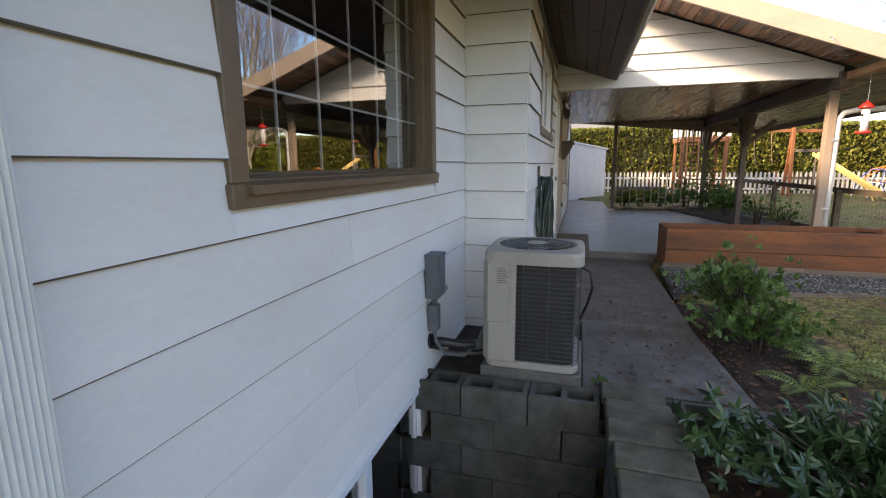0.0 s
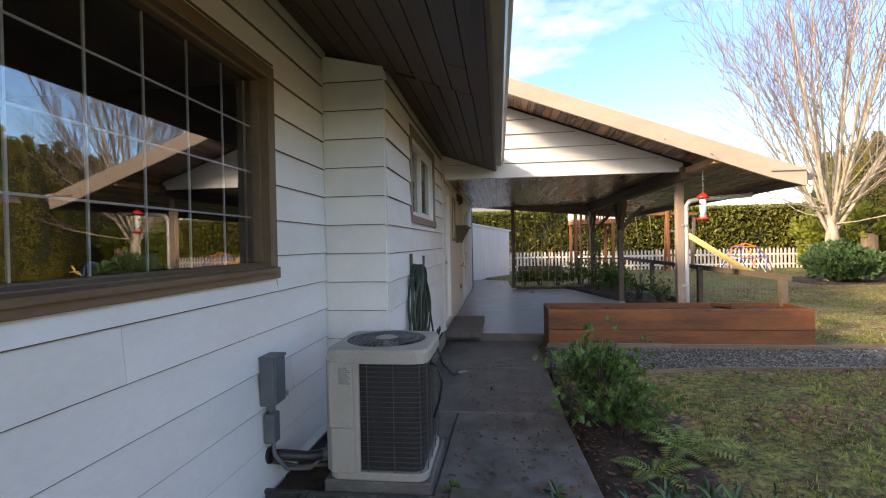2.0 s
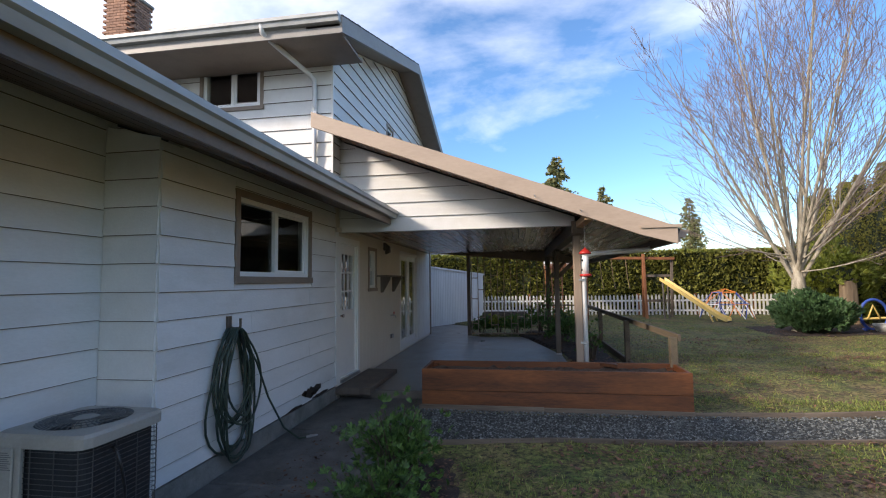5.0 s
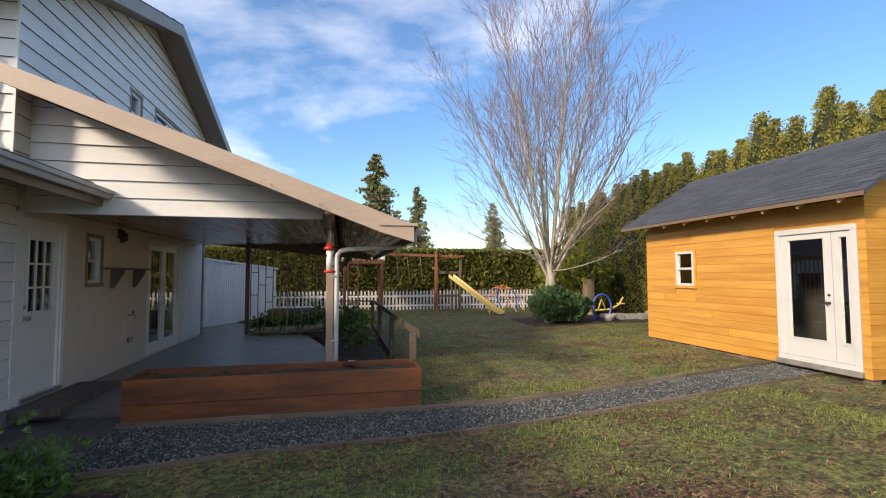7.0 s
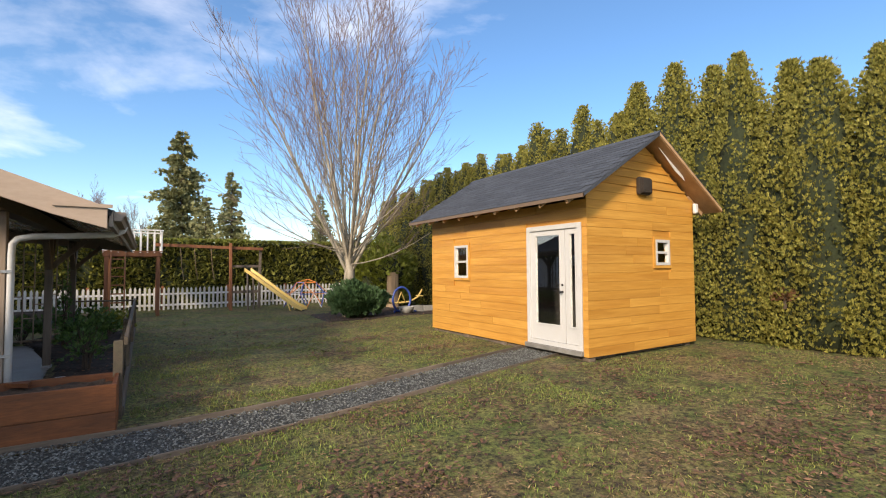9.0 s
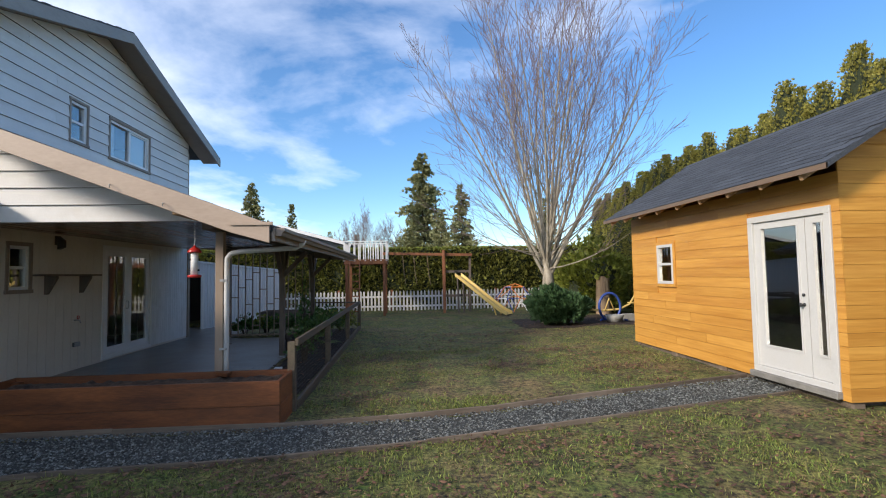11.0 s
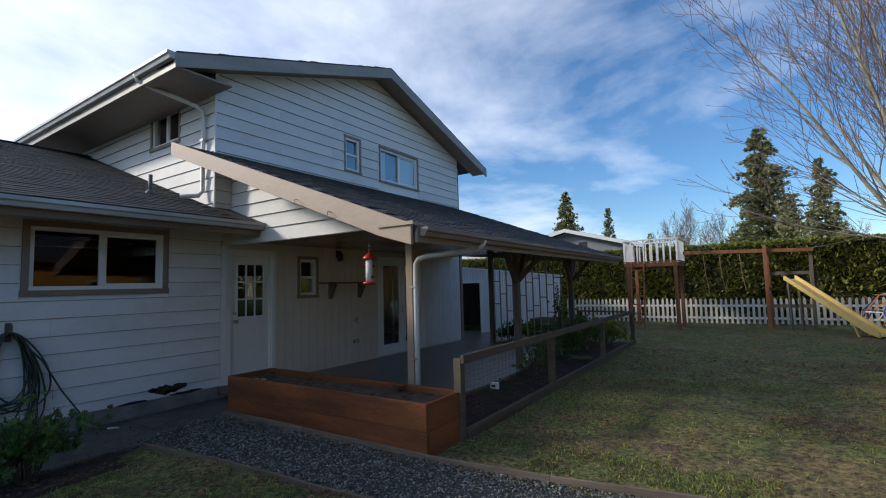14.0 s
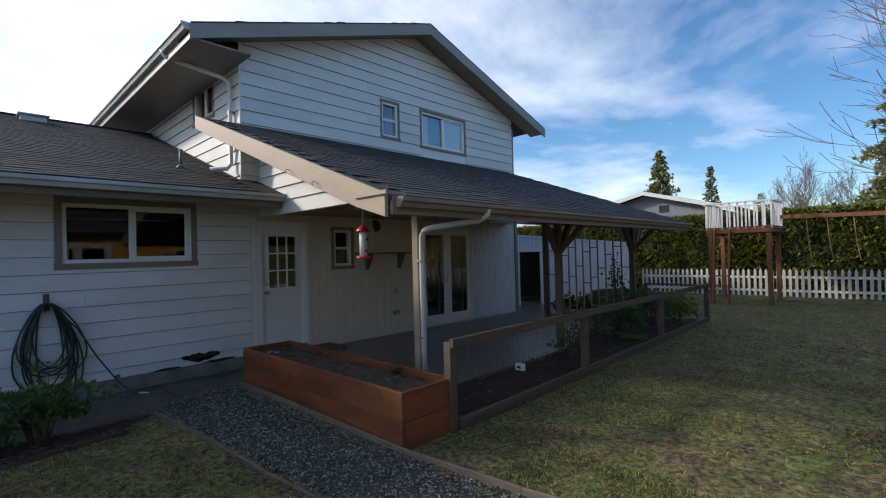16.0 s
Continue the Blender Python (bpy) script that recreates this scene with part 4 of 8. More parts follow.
def lite_door():
    u0, u1, z0, z1 = DOOR
    d = tagged(thing("door_1", ON_X(-0.012), "white half-glazed back door with nine small panes", "door"), kind="structure")
    casing(d, u0, u1, z0, z1, 0.085, WHITE, 0.02)
    part("door_frame", ring(B(), u0, u1, z0, z1, 0.03, 0.0, 0.12), WHITE, d)
    a, b, c, e = u0 + 0.033, u1 - 0.033, z0 + 0.035, z1 - 0.033
    g = (a + 0.11, b - 0.11, c + 1.02, e - 0.14)
    bm = B()
    for p, q, r, s in cells(a, b, c, e, [g]):
        bm_box(bm, p, 0.03, r, q, 0.072, s)
    leaf = part("door_leaf", bm, WHITE, d)
    part("glazing_bead", ring(B(), g[0] - 0.03, g[1] + 0.03, g[2] - 0.03, g[3] + 0.03, 0.034, 0.018, 0.032), WHITE, leaf, bevel=0.004)
    pane(leaf, g[0], g[1], g[2], g[3], 0.05)
    for i in (1, 2):
        u = g[0] + (g[1] - g[0]) * i / 3
        part("muntin", bm_box(B(), u - 0.013, 0.034, g[2], u + 0.013, 0.049, g[3]), WHITE, leaf)
        z = g[2] + (g[3] - g[2]) * i / 3
        part("muntin", bm_box(B(), g[0], 0.036, z - 0.013, g[1], 0.049, z + 0.013), WHITE, leaf)
    bm = bm_lathe(B(), [(0.03, 0), (0.03, 0.008), (0.012, 0.012), (0.012, 0.04), (0.027, 0.05), (0.03, 0.065), (0.018, 0.078)], 16)
    knob = part("door_knob", bm, STEEL, leaf, "brushed steel knob", smooth=True)
    knob.matrix_basis = pose(a + 0.06, 0.03, z0 + 0.98, 90)
    bm = bm_lathe(B(), [(0.028, 0), (0.028, 0.015), (0.02, 0.02)], 16)
    part("deadbolt", bm, STEEL, leaf).matrix_basis = pose(a + 0.06, 0.03, z0 + 1.12, 90)
    part("threshold", bm_box(B(), u0 - 0.02, -0.05, z0 - 0.03, u1 + 0.02, 0.1, z0 + 0.02), STEEL, d, bevel=0.004)


lite_door()


def french_doors():
    u0, u1, z0, z1 = FRENCH
    d = tagged(thing("door_2", ON_X(-0.012), "pair of white french doors with tall panes onto the patio", "door"), kind="structure")
    casing(d, u0, u1, z0, z1, 0.06, WHITE, 0.02)
    part("door_frame", ring(B(), u0, u1, z0, z1, 0.035, 0.0, 0.12), WHITE, d)
    mid = (u0 + u1) / 2
    for a, b in ((u0 + 0.037, mid - 0.002), (mid + 0.002, u1 - 0.037)):
        c, e = z0 + 0.037, z1 - 0.037
        g = (a + 0.12, b - 0.12, c + 0.13, e - 0.11)
        bm = B()
        for p, q, r, s in cells(a, b, c, e, [g]):
            bm_box(bm, p, 0.02, r, q, 0.064, s)
        leaf = part("door_leaf", bm, VINYL, d)
        part("glazing_bead", ring(B(), g[0] - 0.02, g[1] + 0.02, g[2] - 0.02, g[3] + 0.02, 0.024, 0.012, 0.021), VINYL, leaf, bevel=0.003)
        pane(leaf, g[0], g[1], g[2], g[3], 0.04)
        bm = B()
        n = 14
        for i in range(n):
            t0, t1 = g[0] + (g[1] - g[0]) * i / n, g[0] + (g[1] - g[0]) * (i + 1) / n
            if i < 4 or i > 11:
                bm_box(bm, t0, 0.16 + 0.015 * (i % 2), g[2], t1, 0.18 + 0.015 * (i % 2), g[3])
        part("curtain", bm, CURTAIN, leaf, "grey gathered curtain behind the glass")
    part("door_handle", bm_tube(B(), [(mid - 0.06, 0.02, 1.02), (mid - 0.06, -0.035, 1.02), (mid - 0.06, -0.035, 1.18), (mid - 0.06, 0.02, 1.18)], 0.009, 8), STEEL, d, "dark pull handle", smooth=True)


french_doors()

# grooved panel at the patio wall's end, in boards with dark gaps
for i in range(18):
    y = 13.235 + i * 0.0995
    bm = bm_box(B(), -0.012, y, 0.06, 0.004, y + 0.088, 2.47)
    part("grooved_board", bm, SIDING_W, wall_p)
bm = bm_box(B(), -0.012, 7.475, 0.1, 0.012, 7.572, 2.47)
part("corner_board", bm, WHITE, wall_p)
bm = bm_box(B(), -0.012, 7.475, 2.40, 0.026, 8.60, 2.468)
part("head_board", bm, CREAM, wall_p)
for k in range(29):
    y0, y1 = 7.575 + 0.195 * k, min(7.575 + 0.195 * (k + 1) - 0.006, 13.228)
    for a, b, c, d in cells(y0, y1, 0.05, 2.465, [(h[0] - w, h[1] + w, h[2] - w, h[3] + w) for h, w in ((DOOR, 0.085), (SMALL, 0.062), (FRENCH, 0.06))]):
        if b - a > 0.01:
            part("grooved_board", bm_box(B(), -0.012, a, c, -0.005, b, d), CREAM, wall_p)


def chipped_paint():
    """Bare wood where the paint has come off at the foot of the kitchen wall."""
    r = random.Random(11)
    for y, z, w, h, n in ((6.60, 0.20, 0.16, 0.07, 9), (6.83, 0.22, 0.10, 0.06, 7), (6.2, 0.10, 0.22, 0.02, 8), (6.95, 0.11, 0.3, 0.02, 9), (5.7, 0.07, 0.26, 0.016, 9), (5.2, 0.06, 0.2, 0.014, 8), (6.45, 0.225, 0.07, 0.035, 6), (6.72, 0.17, 0.12, 0.03, 7)):
        bm = B()
        ring_pts = [(y + w * r.uniform(0.75, 1.15) * math.cos(k * 2 * math.pi / (2 * n)), z + h * r.uniform(0.6, 1.25) * math.sin(k * 2 * math.pi / (2 * n))) for k in range(2 * n)]
        bm_prism(bm, ring_pts, "x", -0.004, 0.0112)
        part("paint_chip", bm, SOIL, wall_k)


chipped_paint()


# ---- patio fittings ----
def door_step():
    s = thing("door_step", pose(0.0, 0, 0), "dark weathered timber doorstep under the back door", "step")
    part("tread", bm_box(B(), 0.02, 7.42, -0.02, 0.56, 8.95, 0.085), DARKPOST, s, bevel=0.012)


door_step()


def wall_shelf():
    s = thing("wall_shelf", ON_X(-0.012), "dark wooden shelf on two brackets on the patio wall", "shelf")
    part("shelf_board", bm_box(B(), 9.56, -0.24, 1.735, 10.98, 0.0, 1.765), DARKPOST, s, bevel=0.003)
    for u in (9.86, 10.72):
        bm = B()
        bm_prism(bm, [(0.0, 1.42), (0.0, 1.735), (-0.2, 1.735), (-0.2, 1.69), (-0.05, 1.42)], "x", u - 0.03, u + 0.03)
        part("bracket", bm, DARKPOST, s, bevel=0.004)


wall_shelf()


def wall_lamp():
    s = thing("wall_lamp", pose(0.0, 10.1, 2.3), "small dark wall lamp high on the patio wall", "lamp")
    part("lamp_base", bm_box(B(), -0.01, -0.06, -0.02, 0.03, 0.06, 0.14), BRONZE, s, bevel=0.006)
    part("lamp_hood", bm_prism(B(), [(0.03, 0.13), (0.12, 0.06), (0.12, -0.06), (0.03, -0.1)], "y", -0.05, 0.05), BRONZE, s, bevel=0.006)


wall_lamp()


def faucet():
    s = thing("outdoor_faucet", pose(0.0, 10.57, 0.92), "old brass garden tap on the patio wall", "faucet")
    part("spout", bm_tube(B(), [(-0.01, 0, 0), (0.06, 0, 0), (0.1, 0, -0.015), (0.115, 0, -0.06)], 0.012, 8), STEEL, s, smooth=True)
    part("tap_wheel", bm_tube(B(), [(0.07 + 0.0, 0.03 * math.cos(k * math.pi / 5), 0.05 + 0.03 * math.sin(k * math.pi / 5)) for k in range(10)], 0.006, 6, True), RED, s)
    part("tap_stem", bm_tube(B(), [(0.06, 0, 0), (0.07, 0, 0.05)], 0.006, 6), STEEL, s)
    o = thing("outlet_box", pose(0.0, 10.62, 0.47), "grey weatherproof outlet box on the patio wall", "outlet")
    part("box_body", bm_box(B(), -0.012, -0.08, -0.04, 0.03, 0.08, 0.04), BOXGREY, o, bevel=0.006)
    part("box_lid", bm_box(B(), 0.03, -0.075, -0.036, 0.038, 0.075, 0.036), STEEL, o, bevel=0.003)


faucet()


def patio_post(x, y, w, material, label, top=2.28, braces=False):
    p = thing("patio_post", pose(x, y, 0.0), label, "post", "posts along the patio")
    part("shaft", bm_box(B(), -w / 2, -w / 2, 0.0, w / 2, w / 2, top), material, p, bevel=0.006)
    part("base_plate", bm_box(B(), -w / 2 - 0.012, -w / 2 - 0.012, -0.01, w / 2 + 0.012, w / 2 + 0.012, 0.04), STEEL, p)
    if braces:
        for s in (-1, 1):
            part("knee_brace", bm_bar(B(), (0, s * 0.03, top - 0.62), (0, s * 0.45, top - 0.03), 0.085, 0.085), material, p, bevel=0.004)
        part("side_brace", bm_bar(B(), (0.03, 0, top - 0.6), (0.5, 0, top - 0.12), 0.06, 0.085), material, p, bevel=0.004)


patio_post(3.60, 7.97, 0.105, POSTWOOD, "tan painted square post at the patio's front")
patio_post(3.56, 11.33, 0.105, DARKPOST, "weathered square post with forked braces", braces=True)
patio_post(3.56, 14.50, 0.105, DARKPOST, "weathered square post with forked braces", braces=True)
patio_post(1.27, 14.60, 0.10, DARKPOST, "dark square post beside the end trellis", top=2.45)


def trellis(m, length, z0, z1, n, label, seed):
    """An openwork screen: upright slats, with short cross pieces between neighbours at staggered heights."""
    t = thing("trellis", m, label, "trellis", "patio trellises")
    r = random.Random(seed)
    step_u = length / n
    for i in range(n + 1):
        part("upright_slat", bm_box(B(), i * step_u - 0.011, -0.02, z0, i * step_u + 0.011, 0.02, z1), POSTWOOD, t)
    part("top_rail", bm_box(B(), 0, -0.018, z1 - 0.03, length, 0.018, z1 + 0.01), POSTWOOD, t)
    part("bottom_rail", bm_box(B(), 0, -0.018, z0 + 0.04, length, 0.018, z0 + 0.08), POSTWOOD, t)
    for i in range(n):
        for z in np.arange(z0 + 0.3 + 0.28 * (i % 3), z1 - 0.1, 0.72):
            z += r.uniform(-0.06, 0.06)
            part("cross_slat", bm_box(B(), i * step_u + 0.011, -0.01, z - 0.012, (i + 1) * step_u - 0.011, 0.01, z + 0.012), POSTWOOD, t)


trellis(pose(1.35, 14.62, 0), 2.1, 0.03, 2.42, 11, "weathered tan slat trellis closing the patio's end", 2)


def downspout(pts, w, d, label, straps=()):
    s = thing("downspout", Matrix.Identity(4), label, "downspout")
    bm = B()
    bm_tube(bm, pts, w, 10)
    part("pipe", bm, SPOUT, s, smooth=True)
    for p in straps:
        part("strap", bm_box(B(), p[0] - w - 0.012, p[1] - w - 0.008, p[2] - 0.015, p[0] + w + 0.012, p[1] + w + 0.008, p[2] + 0.015), STEEL, s)
    return s


downspout([(4.72, 7.95, 2.16), (4.70, 7.95, 2.10), (4.60, 7.95, 2.05), (4.35, 7.95, 2.035), (3.86, 7.95, 2.01), (3.74, 7.95, 1.98), (3.695, 7.95, 1.92), (3.69, 7.95, 1.8), (3.69, 7.95, 0.03)], 0.036, 0, "white metal downspout strapped to the front patio post", [(3.66, 7.95, 1.62), (3.66, 7.95, 0.7)])
downspout([(-0.62, 6.36, 5.14), (-0.62, 6.40, 5.02), (-0.55, 6.6, 4.95), (-0.32, 7.18, 4.78), (-0.27, 7.28, 4.70), (-0.27, 7.29, 4.5), (-0.27, 7.29, 3.32), (-0.30, 7.24, 3.24), (-0.42, 7.0, 3.22)], 0.036, 0, "white metal downspout dropping from the upper eave to the low roof", [(-0.27, 7.3, 4.2)])


def corner_spout():
    """The ribbed downspout at the corner where the walk begins."""
    s = thing("corner_downspout", pose(-0.44, 0.655, 0.0), "ribbed white metal downspout on the white siding", "downspout")
    n = 9
    pts = []
    for k in range(n * 4):
        u = -0.05 + 0.1 * k / (n * 4 - 1)
        pts.append((0.045 + 0.004 * math.cos(2 * math.pi * k / 4), u))
    pts += [(-0.04, 0.05), (-0.04, -0.05)]
    part("pipe", bm_prism(B(), pts, "z", -0.1, 2.45), SPOUT, s)
    part("strap", bm_box(B(), -0.05, -0.058, 1.9, 0.052, 0.058, 1.94), SPOUT, s)
    part("outlet_elbow", bm_tube(B(), [(0, 0, 2.44), (0.02, 0, 2.5), (0.5, 0, 2.57), (0.88, 0, 2.585)], 0.045, 10), SPOUT, s, smooth=True)


corner_spout()


def bird_feeder():
    f = thing("bird_feeder", pose(3.61, 7.15, 1.675) @ Matrix.Scale(0.75, 4), "red-topped clear tube bird feeder hanging from a hook", "bird feeder")
    part("tray", bm_lathe(B(), [(0.03, -0.02), (0.1, -0.01), (0.105, 0.02), (0.08, 0.03), (0.05, 0.03)], 20), RED, f, "red seed tray", smooth=True)
    part("tube", bm_lathe(B(), [(0.055, 0.03), (0.055, 0.38), (0.052, 0.38), (0.052, 0.035)], 20), PAPER, f, "cloudy clear tube half full of seed", smooth=True)
    part("seed", bm_lathe(B(), [(0.048, 0.035), (0.048, 0.3), (0.02, 0.34)], 16), PAPER, f)
    for z, a in ((0.1, 0), (0.1, math.pi), (0.27, 0.5), (0.27, 3.6)):
        part("feeding_port", bm_tube(B(), [(0.045 * math.cos(a), 0.045 * math.sin(a), z), (0.075 * math.cos(a), 0.075 * math.sin(a), z + 0.005)], 0.018, 8), BLACK, f)
    part("roof_cap", bm_lathe(B(), [(0.1, 0.38), (0.105, 0.4), (0.06, 0.45), (0.02, 0.475), (0.008, 0.5)], 20), RED, f, "red dome cap", smooth=True)
    part("hanger", bm_tube(B(), [(0, 0, 0.49), (0.004, 0, 0.62), (0, 0, 0.83)], 0.004, 6), STEEL, f)
    part("hanger_ring", bm_tube(B(), [(0, 0.02 * math.cos(k * math.pi / 4), 0.848 + 0.02 * math.sin(k * math.pi / 4)) for k in range(8)], 0.003, 6, True), STEEL, f)
    h = thing("feeder_bracket", pose(3.61, 7.15, 0), "orange wood block with a steel hook under the patio eave", "bracket")
    part("block", bm_box(B(), -0.05, -0.45, 2.36, 0.05, 0.48, 2.45), RAWWOOD, h, bevel=0.005)
    part("hook", bm_tube(B(), [(0, 0, 2.37), (0, 0, 2.33), (0.015, 0, 2.315), (0, 0, 2.30)], 0.004, 6), STEEL, h)
    for x in (2.95, 3.5):
        k = thing("steel_hook", pose(x, 6.64, patio_z(x) - 0.17), "small steel screw hook in the barge board", "hook", "hooks in the barge board")
        part("hook_wire", bm_tube(B(), [(0, 0.01, 0), (0, -0.03, 0), (0.01, -0.045, -0.01), (0.012, -0.04, -0.03), (0, -0.03, -0.035)], 0.005, 6), STEEL, k)


bird_feeder()


def planter():
    x0, x1, y0, y1, h = 1.48, 4.72, 6.70, 7.38, 0.515
    p = thing("planter_box", pose(0, 0, 0), "long reddish-stained wooden planter of wide boards, filled with soil", "planter")
    t = 0.04
    for k in range(2):
        za, zb = -0.02 + k * 0.268, -0.02 + k * 0.268 + 0.263
        for y in (y0, y1 - t):
            part("long_board", bm_box(B(), x0, y, za, x1, y + t, zb), PLANTER, p, bevel=0.004)
        for x in (x0, x1 - t):
            part("end_board", bm_box(B(), x + 0.001, y0 + t + 0.001, za, x + t - 0.001, y1 - t - 0.001, zb), PLANTER_Y, p, bevel=0.004)
    for x in (x0 + t, x1 - t - 0.08):
        for y in (y0 + t, y1 - t - 0.08):
            part("corner_post", bm_box(B(), x, y, 0, x + 0.08, y + 0.08, 0.47), PLANTER, p)
    part("base_strip", bm_box(B(), x0 + 0.3, y0 - 0.035, -0.02, x1 + 0.03, y0 - 0.002, 0.035), POSTWOOD, p, "pale bare timber strip along the foot", bevel=0.004)
    part("corner_gusset", bm_prism(B(), [(3.78, 7.338), (3.98, 7.338), (3.98, 7.2)], "z", 0.47, 0.51), PLANTER, p)
    bm = B()
    n, k = 60, 12
    r = random.Random(4)
    grid = [[bm.verts.new((x0 + t + (x1 - x0 - 2 * t) * i / n, y0 + t + (y1 - y0 - 2 * t) * j / k, 0.435 + 0.035 * noise.noise((i * 0.35, j * 0.5, 0)) + r.uniform(-0.014, 0.014))) for i in range(n + 1)] for j in range(k + 1)]
    for j in range(k):
        for i in range(n):
            bm.faces.new((grid[j][i], grid[j][i + 1], grid[j + 1][i + 1], grid[j + 1][i]))
    part("soil", bm, PLANTSOIL, p, "crumbly dark brown garden soil", smooth=False)
    for x, y in ((1.75, 6.95), (1.82, 7.0)):
        s = thing("pale_stone", pose(x, y, 0.44), "small pale stone on the planter soil", "stone", "stones in the planter")
        bm = B()
        bmesh.ops.create_icosphere(bm, subdivisions=2, radius=0.035)
        for v in bm.verts:
            v.co *= 1 + 0.3 * noise.noise(v.co * 30 + Vector((x, y, 0)))
            v.co.z *= 0.6
        part("stone_body", bm, STONEWHITE, s, smooth=True)


planter()


def garden_fence():
    """Low rail fence with wire along the patio bed."""
    f = thing("garden_fence", Matrix.Identity(4), "low weathered wooden rail fence with wire mesh along the bed", "fence")
    ys = (7.33, 10.0, 12.85, 15.7)
    for y in ys:
        part("post", bm_box(B(), 4.66, y - 0.045, -0.05, 4.75, y + 0.045, 0.855), FENCEWOOD, f, bevel=0.005)
    part("top_rail", bm_bar(B(), (4.775, 7.28, 0.85), (4.72, 15.75, 0.845), 0.04, 0.09), FENCEWOOD, f, bevel=0.004)
    part("bottom_board", bm_bar(B(), (4.74, 7.4, 0.045), (4.72, 15.72, 0.075), 0.045, 0.14), FENCEWOOD, f, bevel=0.004)
    part("end_rail", bm_bar(B(), (4.70, 15.7, 0.84), (3.35, 15.72, 0.86), 0.09, 0.04), FENCEWOOD, f, bevel=0.004)
    part("end_post", bm_box(B(), 3.32, 15.67, 0.0, 3.4, 15.75, 0.85), FENCEWOOD, f)
    verts, faces = [], []

    def wire(p, q, r=0.0012):
        p, q = Vector(p), Vector(q)
        d = (q - p).normalized()
        s = d.orthogonal().normalized()
        v = d.cross(s)
        b = len(verts)
        for c in (p, q):
            for k in range(3):
                verts.append(tuple(c + (s * math.cos(2.094 * k) + v * math.sin(2.094 * k)) * r))
        for k in range(3):
            faces.append((b + k, b + (k + 1) % 3, b + 3 + (k + 1) % 3, b + 3 + k))
    for z in np.arange(0.12, 0.82, 0.05):
        wire((4.70, 7.33, z), (4.70, 15.7, z))
    for y in np.arange(7.35, 15.7, 0.1):
        wire((4.70, y, 0.1), (4.70, y, 0.82))
    stuff("wire_mesh", verts, faces, WIRE, "thin steel wire mesh", "", f)


garden_fence()


def small_marker():
    s = thing("plant_marker", pose(3.95, 9.55, 0.03), "small white plastic box on the bed's soil", "box")
    part("box_body", bm_box(B(), -0.06, -0.04, 0, 0.06, 0.04, 0.1), VINYL, s, bevel=0.006)
    part("dark_slot", bm_box(B(), -0.03, -0.043, 0.04, 0.03, -0.0405, 0.07), BLACK, s)


small_marker()


